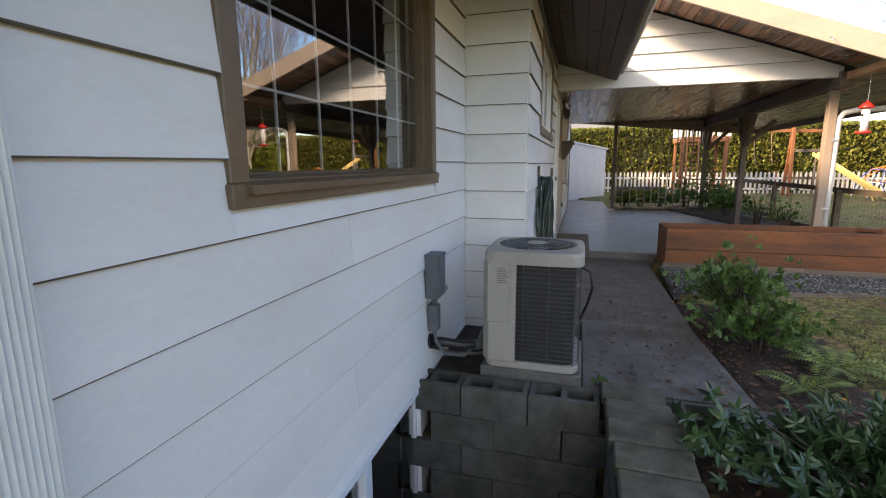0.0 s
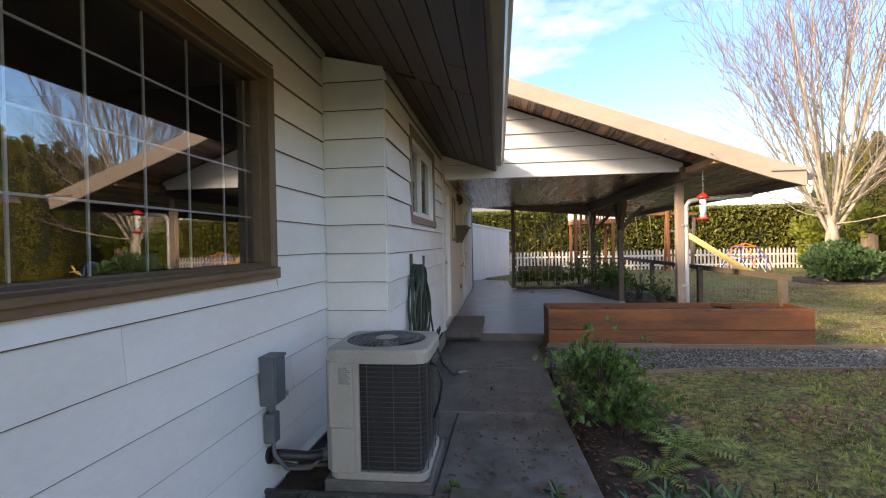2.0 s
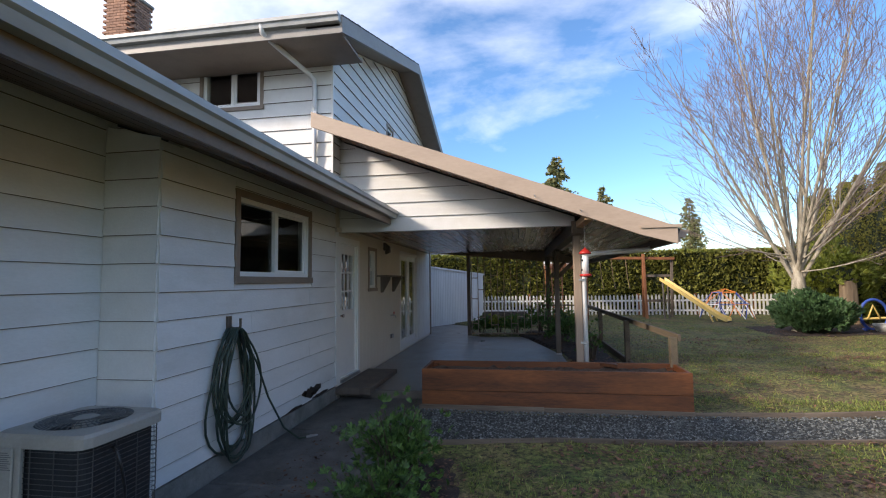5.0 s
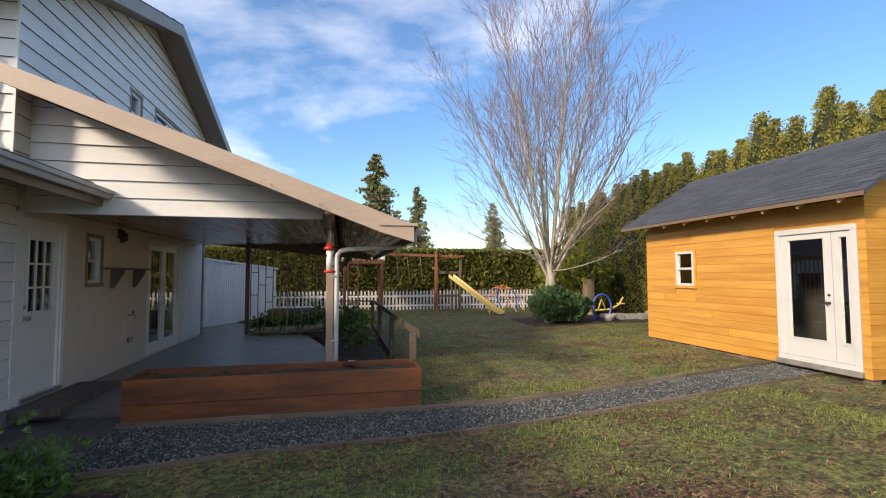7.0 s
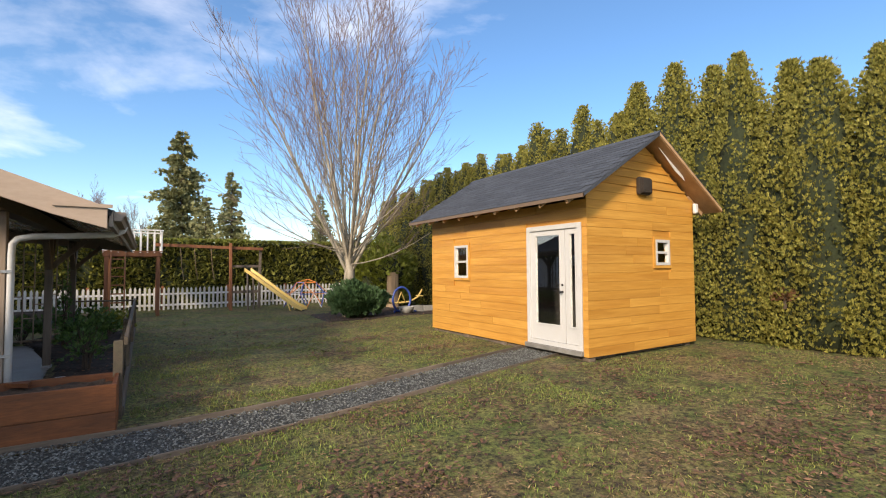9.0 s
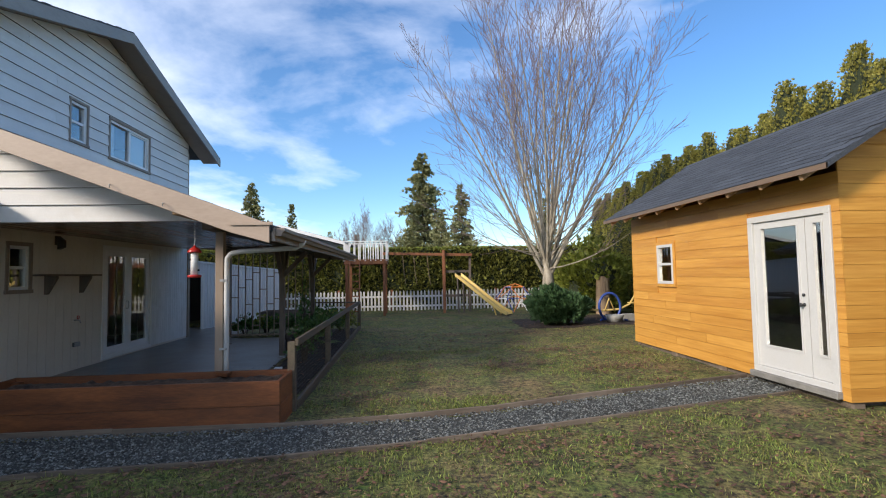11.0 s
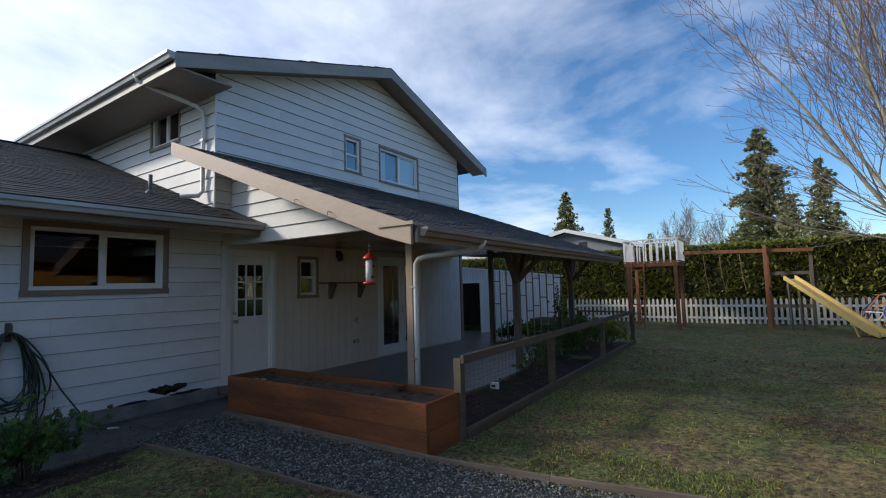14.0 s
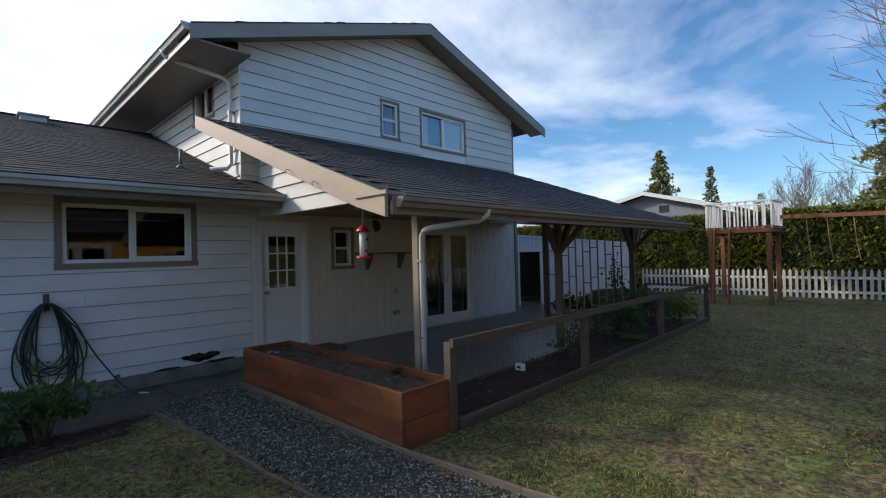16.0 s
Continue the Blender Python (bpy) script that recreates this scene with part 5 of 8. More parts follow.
# ---- beside the walk ----
def cooling_unit():
    """Outdoor condenser: beige corner panel, dark coil behind a wire grille, fan under the top."""
    W, H = 0.285, 0.735
    u = thing("cooling_unit", pose(0.15, 3.23, 0.09), "beige outdoor cooling unit with dark coil grille and top fan", "air conditioner")

    def rounded(w, r, n=6):
        pts = []
        for cx, cy, a0 in ((w - r, -w + r, -90), (w - r, w - r, 0), (-w + r, w - r, 90), (-w + r, -w + r, 180)):
            pts += [(cx + r * math.cos(radians(a0 + 90 * k / n)), cy + r * math.sin(radians(a0 + 90 * k / n))) for k in range(n + 1)]
        return pts
    part("base_pan", bm_prism(B(), rounded(W, 0.07), "z", 0.0, 0.045), ACBEIGE, u, bevel=0.006)
    part("coil", bm_prism(B(), rounded(W - 0.03, 0.06), "z", 0.045, H - 0.06), ACFIN, u, "dark finned coil")
    # grille of wires round the coil
    loop = rounded(W - 0.004, 0.07)
    for z in np.arange(0.08, H - 0.08, 0.028):
        bm = bm_tube(B(), [(x, y, z) for x, y in loop], 0.0019, 5, True)
        part("grille_wire", bm, ACWIRE, u)
    for x, y in [(t, -W + 0.004) for t in np.arange(-0.05, 0.26, 0.15)] + [(W - 0.004, t) for t in np.arange(-0.22, 0.26, 0.15)] + [(t, W - 0.004) for t in (-0.1, 0.1)]:
        part("grille_upright", bm_tube(B(), [(x, y, 0.05), (x, y, H - 0.06)], 0.003, 5), ACWIRE, u)
    # service panel wraps the near house-side corner
    bm = B()
    bm_prism(bm, [(-0.10, -W - 0.012), (-W + 0.03, -W - 0.012), (-W - 0.012, -W + 0.03), (-W - 0.012, 0.1), (-W + 0.02, 0.1), (-W + 0.02, -W + 0.03), (-0.10, -W + 0.02)], "z", 0.045, H - 0.06)
    panel = part("service_panel", bm, ACBEIGE, u, "beige lower service panel", bevel=0.004)
    part("raised_cover", bm_box(B(), -W + 0.02, -W - 0.026, 0.30, -0.13, -W - 0.011, H - 0.07), ACBEIGE, panel, bevel=0.006)
    bm = B()
    for k in range(9):
        bm_box(bm, -W + 0.08, -W - 0.0285, 0.55 + 0.011 * k, -W + 0.15 - 0.01 * (k % 3), -W - 0.027, 0.554 + 0.011 * k)
    part("rating_plate", bm, ACGRILLE, panel, "small grey rating plate with unreadable lines")
    part("edge_strip", bm_box(B(), -0.12, -W - 0.014, 0.045, -0.092, -W + 0.01, H - 0.06), ACBEIGE, u, bevel=0.004)
    # top cover with a round opening
    bm = B()
    turns = [2 * math.pi * k / 56 for k in range(56)]
    ring_o = [((W + 0.012) * math.cos(a) / (abs(math.cos(a)) ** 9 + abs(math.sin(a)) ** 9) ** (1 / 9), (W + 0.012) * math.sin(a) / (abs(math.cos(a)) ** 9 + abs(math.sin(a)) ** 9) ** (1 / 9)) for a in turns]
    hole = [(0.24 * math.cos(a), 0.24 * math.sin(a)) for a in turns]
    levels = [(ring_o, H - 0.075), (ring_o, H - 0.02), ([(x * 0.97, y * 0.97) for x, y in ring_o], H), ([(x * 1.07, y * 1.07) for x, y in hole], H + 0.012), (hole, H + 0.008), (hole, H - 0.06)]
    rings = [[bm.verts.new((x, y, z)) for x, y in pts] for pts, z in levels]
    m = len(ring_o)
    for ra, rb in zip(rings, rings[1:]):
        for k in range(m):
            bm.faces.new((ra[k], ra[(k + 1) % m], rb[(k + 1) % m], rb[k]))
    part("top_cover", bm, ACBEIGE, u, smooth=False)
    for k in range(44):
        a = 2 * math.pi * k / 44
        part("fan_guard_wire", bm_tube(B(), [(0.07 * math.cos(a), 0.07 * math.sin(a), H + 0.016), (0.20 * math.cos(a + 0.12), 0.20 * math.sin(a + 0.12), H + 0.012), (0.246 * math.cos(a + 0.16), 0.246 * math.sin(a + 0.16), H + 0.006)], 0.0028, 4), ACGRILLE, u)
    for rr in (0.075, 0.14, 0.195):
        part("fan_guard_ring", bm_tube(B(), [(rr * math.cos(k * math.pi / 16), rr * math.sin(k * math.pi / 16), H + 0.013) for k in range(32)], 0.003, 4, True), ACGRILLE, u)
    part("fan_motor", bm_lathe(B(), [(0.06, H - 0.12), (0.07, H - 0.02), (0.07, H + 0.014), (0.05, H + 0.022)], 20), ACBEIGE, u, smooth=True)
    for k in range(4):
        a = k * math.pi / 2 + 0.3
        c, s = math.cos(a), math.sin(a)
        bm = B()
        q = [(0.06, -0.05, H - 0.09), (0.19, -0.09, H - 0.1), (0.2, 0.07, H - 0.06), (0.06, 0.05, H - 0.06)]
        vs = [bm.verts.new((x * c - y * s, x * s + y * c, z + dz)) for dz in (0, 0.004) for x, y, z in q]
        for f in ((3, 2, 1, 0), (4, 5, 6, 7), (0, 1, 5, 4), (1, 2, 6, 5), (2, 3, 7, 6), (3, 0, 4, 7)):
            bm.faces.new([vs[i] for i in f])
        part("fan_blade", bm, ACGRILLE, u)
    part("cable", bm_tube(B(), [(W, -0.1, 0.62), (W + 0.05, -0.12, 0.60), (W + 0.065, -0.1, 0.5), (W + 0.04, -0.05, 0.38), (W, 0.0, 0.26)], 0.008, 6), BLACK, u, smooth=True)


cooling_unit()


def disconnect_box():
    b = thing("disconnect_box", pose(-0.492, 2.93, 0.52), "grey metal power disconnect box on the siding", "electrical box")
    part("box_body", bm_box(B(), 0, -0.065, 0, 0.085, 0.065, 0.27), BOXGREY, b, bevel=0.006)
    part("box_cover", bm_box(B(), 0.0, -0.07, 0.262, 0.1, 0.07, 0.278), BOXGREY, b, bevel=0.003)
    part("front_lid", bm_box(B(), 0.085, -0.06, 0.01, 0.096, 0.06, 0.262), BOXGREY, b, bevel=0.004)
    part("hasp", bm_box(B(), 0.094, 0.045, 0.03, 0.11, 0.065, 0.06), STEEL, b)
    part("conduit_upper", bm_tube(B(), [(0.04, 0, 0.0), (0.04, 0, -0.05)], 0.02, 10), BOXGREY, b, smooth=True)
    part("junction_body", bm_box(B(), 0.005, -0.035, -0.22, 0.07, 0.035, -0.05), BOXGREY, b, bevel=0.006)
    part("conduit_whip", bm_tube(B(), [(0.04, 0, -0.21), (0.045, 0.01, -0.3), (0.09, 0.06, -0.4), (0.2, 0.13, -0.43), (0.28, 0.19, -0.36), (0.33, 0.24, -0.2)], 0.012, 8), BOXGREY, b, smooth=True)
    l = thing("refrigerant_line", pose(-0.5, 2.98, 0.18), "black foam-wrapped cooling pipes from the wall to the unit", "pipe")
    part("insulated_pipe", bm_tube(B(), [(0, 0, 0.02), (0.08, 0.02, 0.015), (0.2, 0.06, -0.01), (0.28, 0.12, -0.02), (0.36, 0.19, -0.03), (0.42, 0.23, -0.03)], 0.032, 10), BLACK, l, smooth=True)
    part("copper_line", bm_tube(B(), [(0, 0.03, -0.03), (0.15, 0.06, -0.07), (0.3, 0.12, -0.08), (0.42, 0.2, -0.06)], 0.012, 8), DARKBARK, l, smooth=True)
    part("wall_flange", bm_tube(B(), [(-0.01, 0, 0.02), (0.012, 0, 0.02)], 0.05, 12), BLACK, l)
    part("tape_wrap", bm_tube(B(), [(0.27, 0.112, -0.019), (0.33, 0.164, -0.026)], 0.036, 10), BOXGREY, l, smooth=True)


disconnect_box()


def hollow_block(name="block"):
    """A two-cell concrete block, 0.39 by 0.19 by 0.19, upright cells open on top."""
    bm = B()
    L_, Wd, Hh, t = 0.195, 0.095, 0.19, 0.032
    for a, b, c, d in cells(-L_, L_, -Wd, Wd, [(-L_ + t, -0.016, -Wd + t, Wd - t), (0.016, L_ - t, -Wd + t, Wd - t)]):
        bm_box(bm, a, c, 0, b, d, Hh)
    bm_box(bm, -L_ + 0.01, -Wd + 0.01, 0.0, L_ - 0.01, Wd - 0.01, 0.03)
    bmesh.ops.remove_doubles(bm, verts=bm.verts, dist=0.0005)
    return mesh_of(name, bm, BLOCK)


def window_well():
    w = tagged(thing("wall_window_well", Matrix.Identity(4), "grey concrete-block retaining wall round the basement window well", "retaining wall"), kind="structure")
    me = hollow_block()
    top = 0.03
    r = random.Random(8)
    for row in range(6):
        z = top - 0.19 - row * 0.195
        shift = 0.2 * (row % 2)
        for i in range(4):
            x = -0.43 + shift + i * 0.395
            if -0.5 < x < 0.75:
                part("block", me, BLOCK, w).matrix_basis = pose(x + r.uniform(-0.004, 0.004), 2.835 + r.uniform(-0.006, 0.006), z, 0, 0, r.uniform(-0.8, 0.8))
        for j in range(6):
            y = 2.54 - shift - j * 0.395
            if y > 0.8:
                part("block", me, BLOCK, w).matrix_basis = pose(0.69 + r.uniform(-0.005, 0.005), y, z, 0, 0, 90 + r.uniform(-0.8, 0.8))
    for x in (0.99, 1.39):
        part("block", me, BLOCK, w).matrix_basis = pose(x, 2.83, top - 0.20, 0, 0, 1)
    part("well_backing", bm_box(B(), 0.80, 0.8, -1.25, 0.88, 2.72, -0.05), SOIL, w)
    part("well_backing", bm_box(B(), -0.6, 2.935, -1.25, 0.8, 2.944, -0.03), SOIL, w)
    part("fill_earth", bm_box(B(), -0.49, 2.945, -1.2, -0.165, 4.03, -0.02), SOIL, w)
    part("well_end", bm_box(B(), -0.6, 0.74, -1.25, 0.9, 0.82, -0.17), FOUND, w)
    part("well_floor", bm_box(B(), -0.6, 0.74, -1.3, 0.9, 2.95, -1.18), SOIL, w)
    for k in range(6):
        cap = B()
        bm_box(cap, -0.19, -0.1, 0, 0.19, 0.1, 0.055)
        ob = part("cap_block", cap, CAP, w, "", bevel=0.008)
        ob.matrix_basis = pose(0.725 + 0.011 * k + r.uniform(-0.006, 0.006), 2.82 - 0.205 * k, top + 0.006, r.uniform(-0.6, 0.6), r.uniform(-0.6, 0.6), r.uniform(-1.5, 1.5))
        ob.scale = (0.86, 0.97, 1)


window_well()


def garden_hose():
    h = thing("garden_hose", pose(0.0, 4.83, 0.0), "dark green garden hose coiled on a wall hook", "hose")
    r = random.Random(21)
    part("hanger", bm_tube(B(), [(0.0, 0, 1.22), (0.1, 0, 1.20), (0.13, 0, 1.22), (0.13, 0, 1.30)], 0.012, 8), DARKPOST, h)
    part("hanger_plate", bm_box(B(), 0.0, -0.03, 1.1, 0.02, 0.03, 1.32), DARKPOST, h)
    for k in range(13):
        wid, drop, dx = r.uniform(0.2, 0.44), r.uniform(0.8, 1.36), r.uniform(0.035, 0.12)
        skew = r.uniform(-0.1, 0.16)
        pts = []
        for i in range(26):
            a = 2 * math.pi * i / 26
            s, c = math.sin(a), math.cos(a)
            z = 1.21 - drop * (1 - c) / 2
            lo = (1 - c) / 2
            pts.append((dx + 0.02 * math.sin(3 * a + k), wid * s * (0.5 + 0.5 * lo) + skew * lo, max(z, -0.07 + 0.008 * k)))
        part("hose_loop", bm_tube(B(), pts, 0.0105, 7, True), HOSE, h, smooth=True)
    part("hose_tail", bm_tube(B(), [(0.1, 0.1, 1.1), (0.12, 0.3, 0.85), (0.14, 0.5, 0.45), (0.2, 0.72, 0.08), (0.3, 0.86, -0.075), (0.36, 0.92, -0.08)], 0.0105, 7), HOSE, h, smooth=True)
    part("nozzle", bm_tube(B(), [(0.36, 0.92, -0.08), (0.4, 0.97, -0.08), (0.45, 1.02, -0.082)], [0.014, 0.018, 0.011], 8), STEEL, h)


garden_hose()


def roof_fittings():
    v = thing("vent_pipe", pose(-0.55, 6.6, 3.18), "grey vent pipe through the low roof", "pipe")
    part("pipe", bm_tube(B(), [(0, 0, 0), (0, 0, 0.34)], 0.03, 12), BOXGREY, v, smooth=True)
    part("flashing", bm_lathe(B(), [(0.1, 0.0), (0.06, 0.07), (0.035, 0.1)], 14), BOXGREY, v, smooth=True)
    b = thing("roof_vent", pose(-4.4, 5.1, 4.5), "small grey box vent near the roof ridge", "roof vent")
    part("vent_body", bm_box(B(), -0.15, -0.2, 0, 0.15, 0.2, 0.12), GUTTER, b, bevel=0.01)
    part("vent_hood", bm_box(B(), -0.19, -0.24, 0.12, 0.19, 0.24, 0.15), GUTTER, b, bevel=0.006)


roof_fittings()


def chimney():
    c = thing("chimney", pose(-7.35, 11.3, 6.3), "red brick chimney on the ridge of the upper roof", "chimney")
    x, y, h = 0.36, 0.36, 2.85
    part("core", bm_box(B(), -x + 0.02, -y + 0.02, 0, x - 0.02, y - 0.02, h), MORTAR, c)
    bm = bm_box(B(), -0.1, -0.045, 0, 0.1, 0.045, 0.062)
    me = mesh_of("brick", bm, BRICK)
    for k in range(8, 38):
        z = k * 0.075
        sh = 0.105 * (k % 2)
        for i in range(6):
            u = -x + 0.105 + i * 0.21 - sh + 0.0
            if -x - 0.05 < u < x + 0.02:
                part("brick", me, BRICK, c).matrix_basis = pose(u, -y + 0.045, z)
        for i in range(4):
            u = -y + 0.105 + i * 0.21 - sh
            if u < y:
                part("brick", me, BRICK, c).matrix_basis = pose(x - 0.045, u, z, 0, 0, 90)
    part("crown", bm_box(B(), -x - 0.04, -y - 0.04, h, x + 0.04, y + 0.04, h + 0.09), MORTAR, c, bevel=0.02)


chimney()


# ---- garden shed ----
def garden_shed():
    X0, X1, Y0, Y1, Z0, ZT, RX, RZ = 10.98, 14.08, 6.20, 11.06, 0.19, 2.80, 12.53, 3.99
    pitch = 0.616
    s = thing("garden_shed", Matrix.Identity(4), "honey-stained plank garden shed with charcoal gable roof", "shed")
    dh = (6.40, 7.54, 0.30, 2.29)
    wh = (9.50, 10.03, 1.40, 2.13)
    gh = (12.81, 13.25, 1.65, 2.12)
    r = random.Random(31)

    def rake(x):
        return RZ - 0.10 - pitch * abs(x - RX)
    bm = B()
    for a, b, c, d in cells(Y0 + 0.02, Y1, Z0, ZT - 0.1, [dh, wh]):
        bm_box(bm, X0 + 0.02, a, c, X0 + 0.1, b, d)
    front = part("front_wall", bm, SHEDWOOD_Y, s)
    bm = B()
    for a, b, c, d in cells(X0 + 0.1, X1 - 0.02, Z0, ZT - 0.2, [gh]):
        bm_box(bm, a, Y0 + 0.02, c, b, Y0 + 0.1, d)
    bm_prism(bm, [(X0 + 0.1, ZT - 0.2), (X1 - 0.02, ZT - 0.2), (X1 - 0.02, rake(X1) - 0.02), (RX, rake(RX) - 0.02), (X0 + 0.1, rake(X0 + 0.1) - 0.02)], "y", Y0 + 0.02, Y0 + 0.1)
    gable = part("gable_wall", bm, SHEDWOOD_X, s)
    bm = B()
    bm_box(bm, X1 - 0.1, Y0 + 0.1, Z0, X1, Y1, ZT - 0.1)
    bm_box(bm, X0 + 0.1, Y1 - 0.1, Z0, X1 - 0.1, Y1, ZT)
    bm_prism(bm, [(X0 + 0.1, ZT), (X1 - 0.1, ZT), (RX, rake(RX) - 0.02)], "y", Y1 - 0.1, Y1)
    part("back_walls", bm, SHEDWOOD_X, s)
    # Deck and an added mid-shed sheet, both coloured near black as shade.
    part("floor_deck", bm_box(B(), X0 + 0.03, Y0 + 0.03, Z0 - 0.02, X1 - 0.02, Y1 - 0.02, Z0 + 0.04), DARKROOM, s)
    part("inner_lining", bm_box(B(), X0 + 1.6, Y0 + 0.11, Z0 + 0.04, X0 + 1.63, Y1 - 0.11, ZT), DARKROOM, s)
    # planks, each its own board with uneven ends
    course = 0.152

    def planks(wall, put, u0, u1, holes, top, mat):
        z, row = Z0 - 0.03, 0
        while z < 3.95:
            a, b = z + 0.0025, z + course - 0.0015
            lo, hi = u0, u1
            if top:
                ok = [u for u in np.arange(u0, u1 + 0.001, 0.02) if top(u) > a + 0.03]
                if not ok:
                    break
                lo, hi = ok[0], ok[-1]
            elif z > ZT - 0.12:
                break
            spans = [(lo, hi)]
            for h in holes:
                if h[2] < b - 0.02 and h[3] > a + 0.02:
                    spans = [q for p, e in spans for q in ((p, min(e, h[0])), (max(p, h[1]), e)) if q[1] - q[0] > 0.03]
            for p, e in spans:
                u = p
                while u < e - 0.02:
                    v = min(u + r.uniform(0.9, 2.4), e)
                    if e - v < 0.35:
                        v = e
                    bmm = B()
                    ta, tb = (min(b, top(u + 0.003)), min(b, top(v - 0.003))) if top else (b, b)
                    ta, tb = max(ta, a + 0.004), max(tb, a + 0.004)
                    d = 0.019 + r.uniform(-0.003, 0.002)
                    co = [put(w, dd, zz) for dd in (0.0, d) for w, zz in ((u + 0.002, a), (v - 0.002, a), (v - 0.002, tb), (u + 0.002, ta))]
                    vs = [bmm.verts.new(c) for c in co]
                    for f in ((3, 2, 1, 0), (4, 5, 6, 7), (0, 1, 5, 4), (1, 2, 6, 5), (2, 3, 7, 6), (3, 0, 4, 7)):
                        bmm.faces.new([vs[k] for k in f])
                    part("plank", bmm, mat, wall)
                    u = v
            z += course
            row += 1
    planks(front, lambda u, d, z: (X0 + 0.02 - d, u, z), Y0, Y1, [(dh[0] - 0.09, dh[1] + 0.09, 0, dh[3] + 0.09), (wh[0] - 0.055, wh[1] + 0.055, wh[2] - 0.055, wh[3] + 0.055)], None, SHEDWOOD_Y)
    planks(gable, lambda u, d, z: (u, Y0 + 0.02 - d, z), X0 + 0.004, X1 + 0.01, [(gh[0] - 0.055, gh[1] + 0.055, gh[2] - 0.055, gh[3] + 0.055)], rake, SHEDWOOD_X)
    # roof: two decks with shingles, open rafter tails
    t = 0.06
    for side, e in ((-1, 10.52), (1, 14.54)):
        ln = abs(RX - e)
        sl = math.hypot(ln, ln * pitch)
        zz = RZ - ln * pitch
        bmm = B()
        bm_prism(bmm, [(e, zz), (RX, RZ), (RX, RZ - t), (e, zz - t)], "y", 5.86, 11.4)
        deck = part("roof_deck", bmm, RAWWOOD if side > 0 else SHINGLE_S, s)
        al, su = Vector((0, 1, 0)), Vector((-side * ln, 0, ln * pitch)).normalized()
        nz = al.cross(su)
        nz = nz if nz.z > 0 else -nz
        turn = Matrix((al, su, nz)).transposed().to_4x4()
        if side < 0:
            b2 = bm_box(B(), -0.152, 0, 0, 0.152, 0.17, 0.009)
            for v in b2.verts:
                if v.co.y > 0.01:
                    v.co.z -= 0.007
            me = mesh_of("shingle", b2, SHINGLE_S)
            for j in range(int(sl / 0.138)):
                for i in range(19):
                    u = 5.86 + 0.16 + i * 0.308 - 0.154 * (j % 2)
                    if 5.99 < u + 0.02 and u < 11.28:
                        ob = part("shingle", me, SHINGLE_S, deck)
                        ob.matrix_basis = Matrix.Translation(Vector((e, u, zz)) + su * (0.138 * j) + nz * (0.004 + r.uniform(0, 0.003))) @ turn
            part("drip_edge", bm_bar(B(), (e + 0.005, 5.86, zz - 0.03), (e + 0.005, 11.4, zz - 0.03), 0.02, 0.06), BROWN, deck)
        else:
            part("roof_covering", bm_prism(B(), [(e, zz + 0.012), (RX, RZ + 0.012), (RX, RZ + 0.002), (e, zz + 0.002)], "y", 5.86, 11.4), SHINGLE_S, deck)
    part("ridge_cap", bm_prism(B(), [(RX - 0.13, RZ - 0.06), (RX, RZ + 0.025), (RX + 0.13, RZ - 0.06), (RX + 0.13, RZ - 0.07), (RX, RZ + 0.01), (RX - 0.13, RZ - 0.07)], "y", 5.85, 11.41), SHINGLE_S, s)
    for y in np.arange(6.24, 11.2, 0.61):
        part("rafter_tail", bm_bar(B(), (10.56, y, RZ - (RX - 10.56) * pitch - 0.105), (X0 + 0.1, y, RZ - (RX - X0 - 0.1) * pitch - 0.105), 0.04, 0.085), RAWWOOD, s, bevel=0.003)
        part("rafter_tail", bm_bar(B(), (14.48, y, RZ - (14.48 - RX) * pitch - 0.105), (X1 - 0.1, y, RZ - (X1 - 0.1 - RX) * pitch - 0.105), 0.04, 0.085), RAWWOOD, s, bevel=0.003)
    part("barge_lining", bm_prism(B(), [(RX, RZ - t - 0.002), (14.5, RZ - (14.5 - RX) * pitch - t - 0.002), (14.5, RZ - (14.5 - RX) * pitch - t - 0.012), (RX, RZ - t - 0.012)], "y", 5.88, 6.19), RAWWOOD, s)
    part("torn_wrap", bm_prism(B(), [(RX + 0.2, RZ - 0.2 * pitch - 0.085), (RX + 0.95, RZ - 0.95 * pitch - 0.075), (RX + 1.0, RZ - 0.95 * pitch - 0.16), (RX + 0.7, RZ - 0.7 * pitch - 0.16)], "y", 6.02, 6.03), PAPER, s, "strip of torn white house wrap")
    part("wrap_end", bm_box(B(), X1 - 0.06, 6.1, 2.66, X1 + 0.05, 6.17, 2.86), PAPER, s, bevel=0.02)
    # door, windows and vent
    d = part("door_frame", ring(B(), dh[0] - 0.08, dh[1] + 0.08, dh[2] - 0.06, dh[3] + 0.08, 0.085, -0.012, 0.09), AGED, s, bevel=0.004)
    d.matrix_basis = Matrix.Translation((X0, 0, 0)) @ Matrix(((0, 1, 0, 0), (1, 0, 0, 0), (0, 0, 1, 0), (0, 0, 0, 1)))

    def leaf(u0, u1, g):
        bmm = B()
        for a, b, c, e in cells(u0, u1, dh[2] + 0.03, dh[3], [g]):
            bm_box(bmm, 0.02 + X0, a, c, 0.062 + X0, b, e)
        lf = part("door_leaf", bmm, AGED, s)
        p = part("pane", bm_box(B(), X0 + 0.038, g[0], g[2], X0 + 0.044, g[1], g[3]), GLASS, lf)
        p.visible_shadow = False
        bmm = B()
        for a, b, c, e in cells(g[0] - 0.025, g[1] + 0.025, g[2] - 0.025, g[3] + 0.025, [g]):
            bm_box(bmm, X0 + 0.01, a, c, X0 + 0.02, b, e)
        part("glazing_bead", bmm, AGED, lf)
        return lf
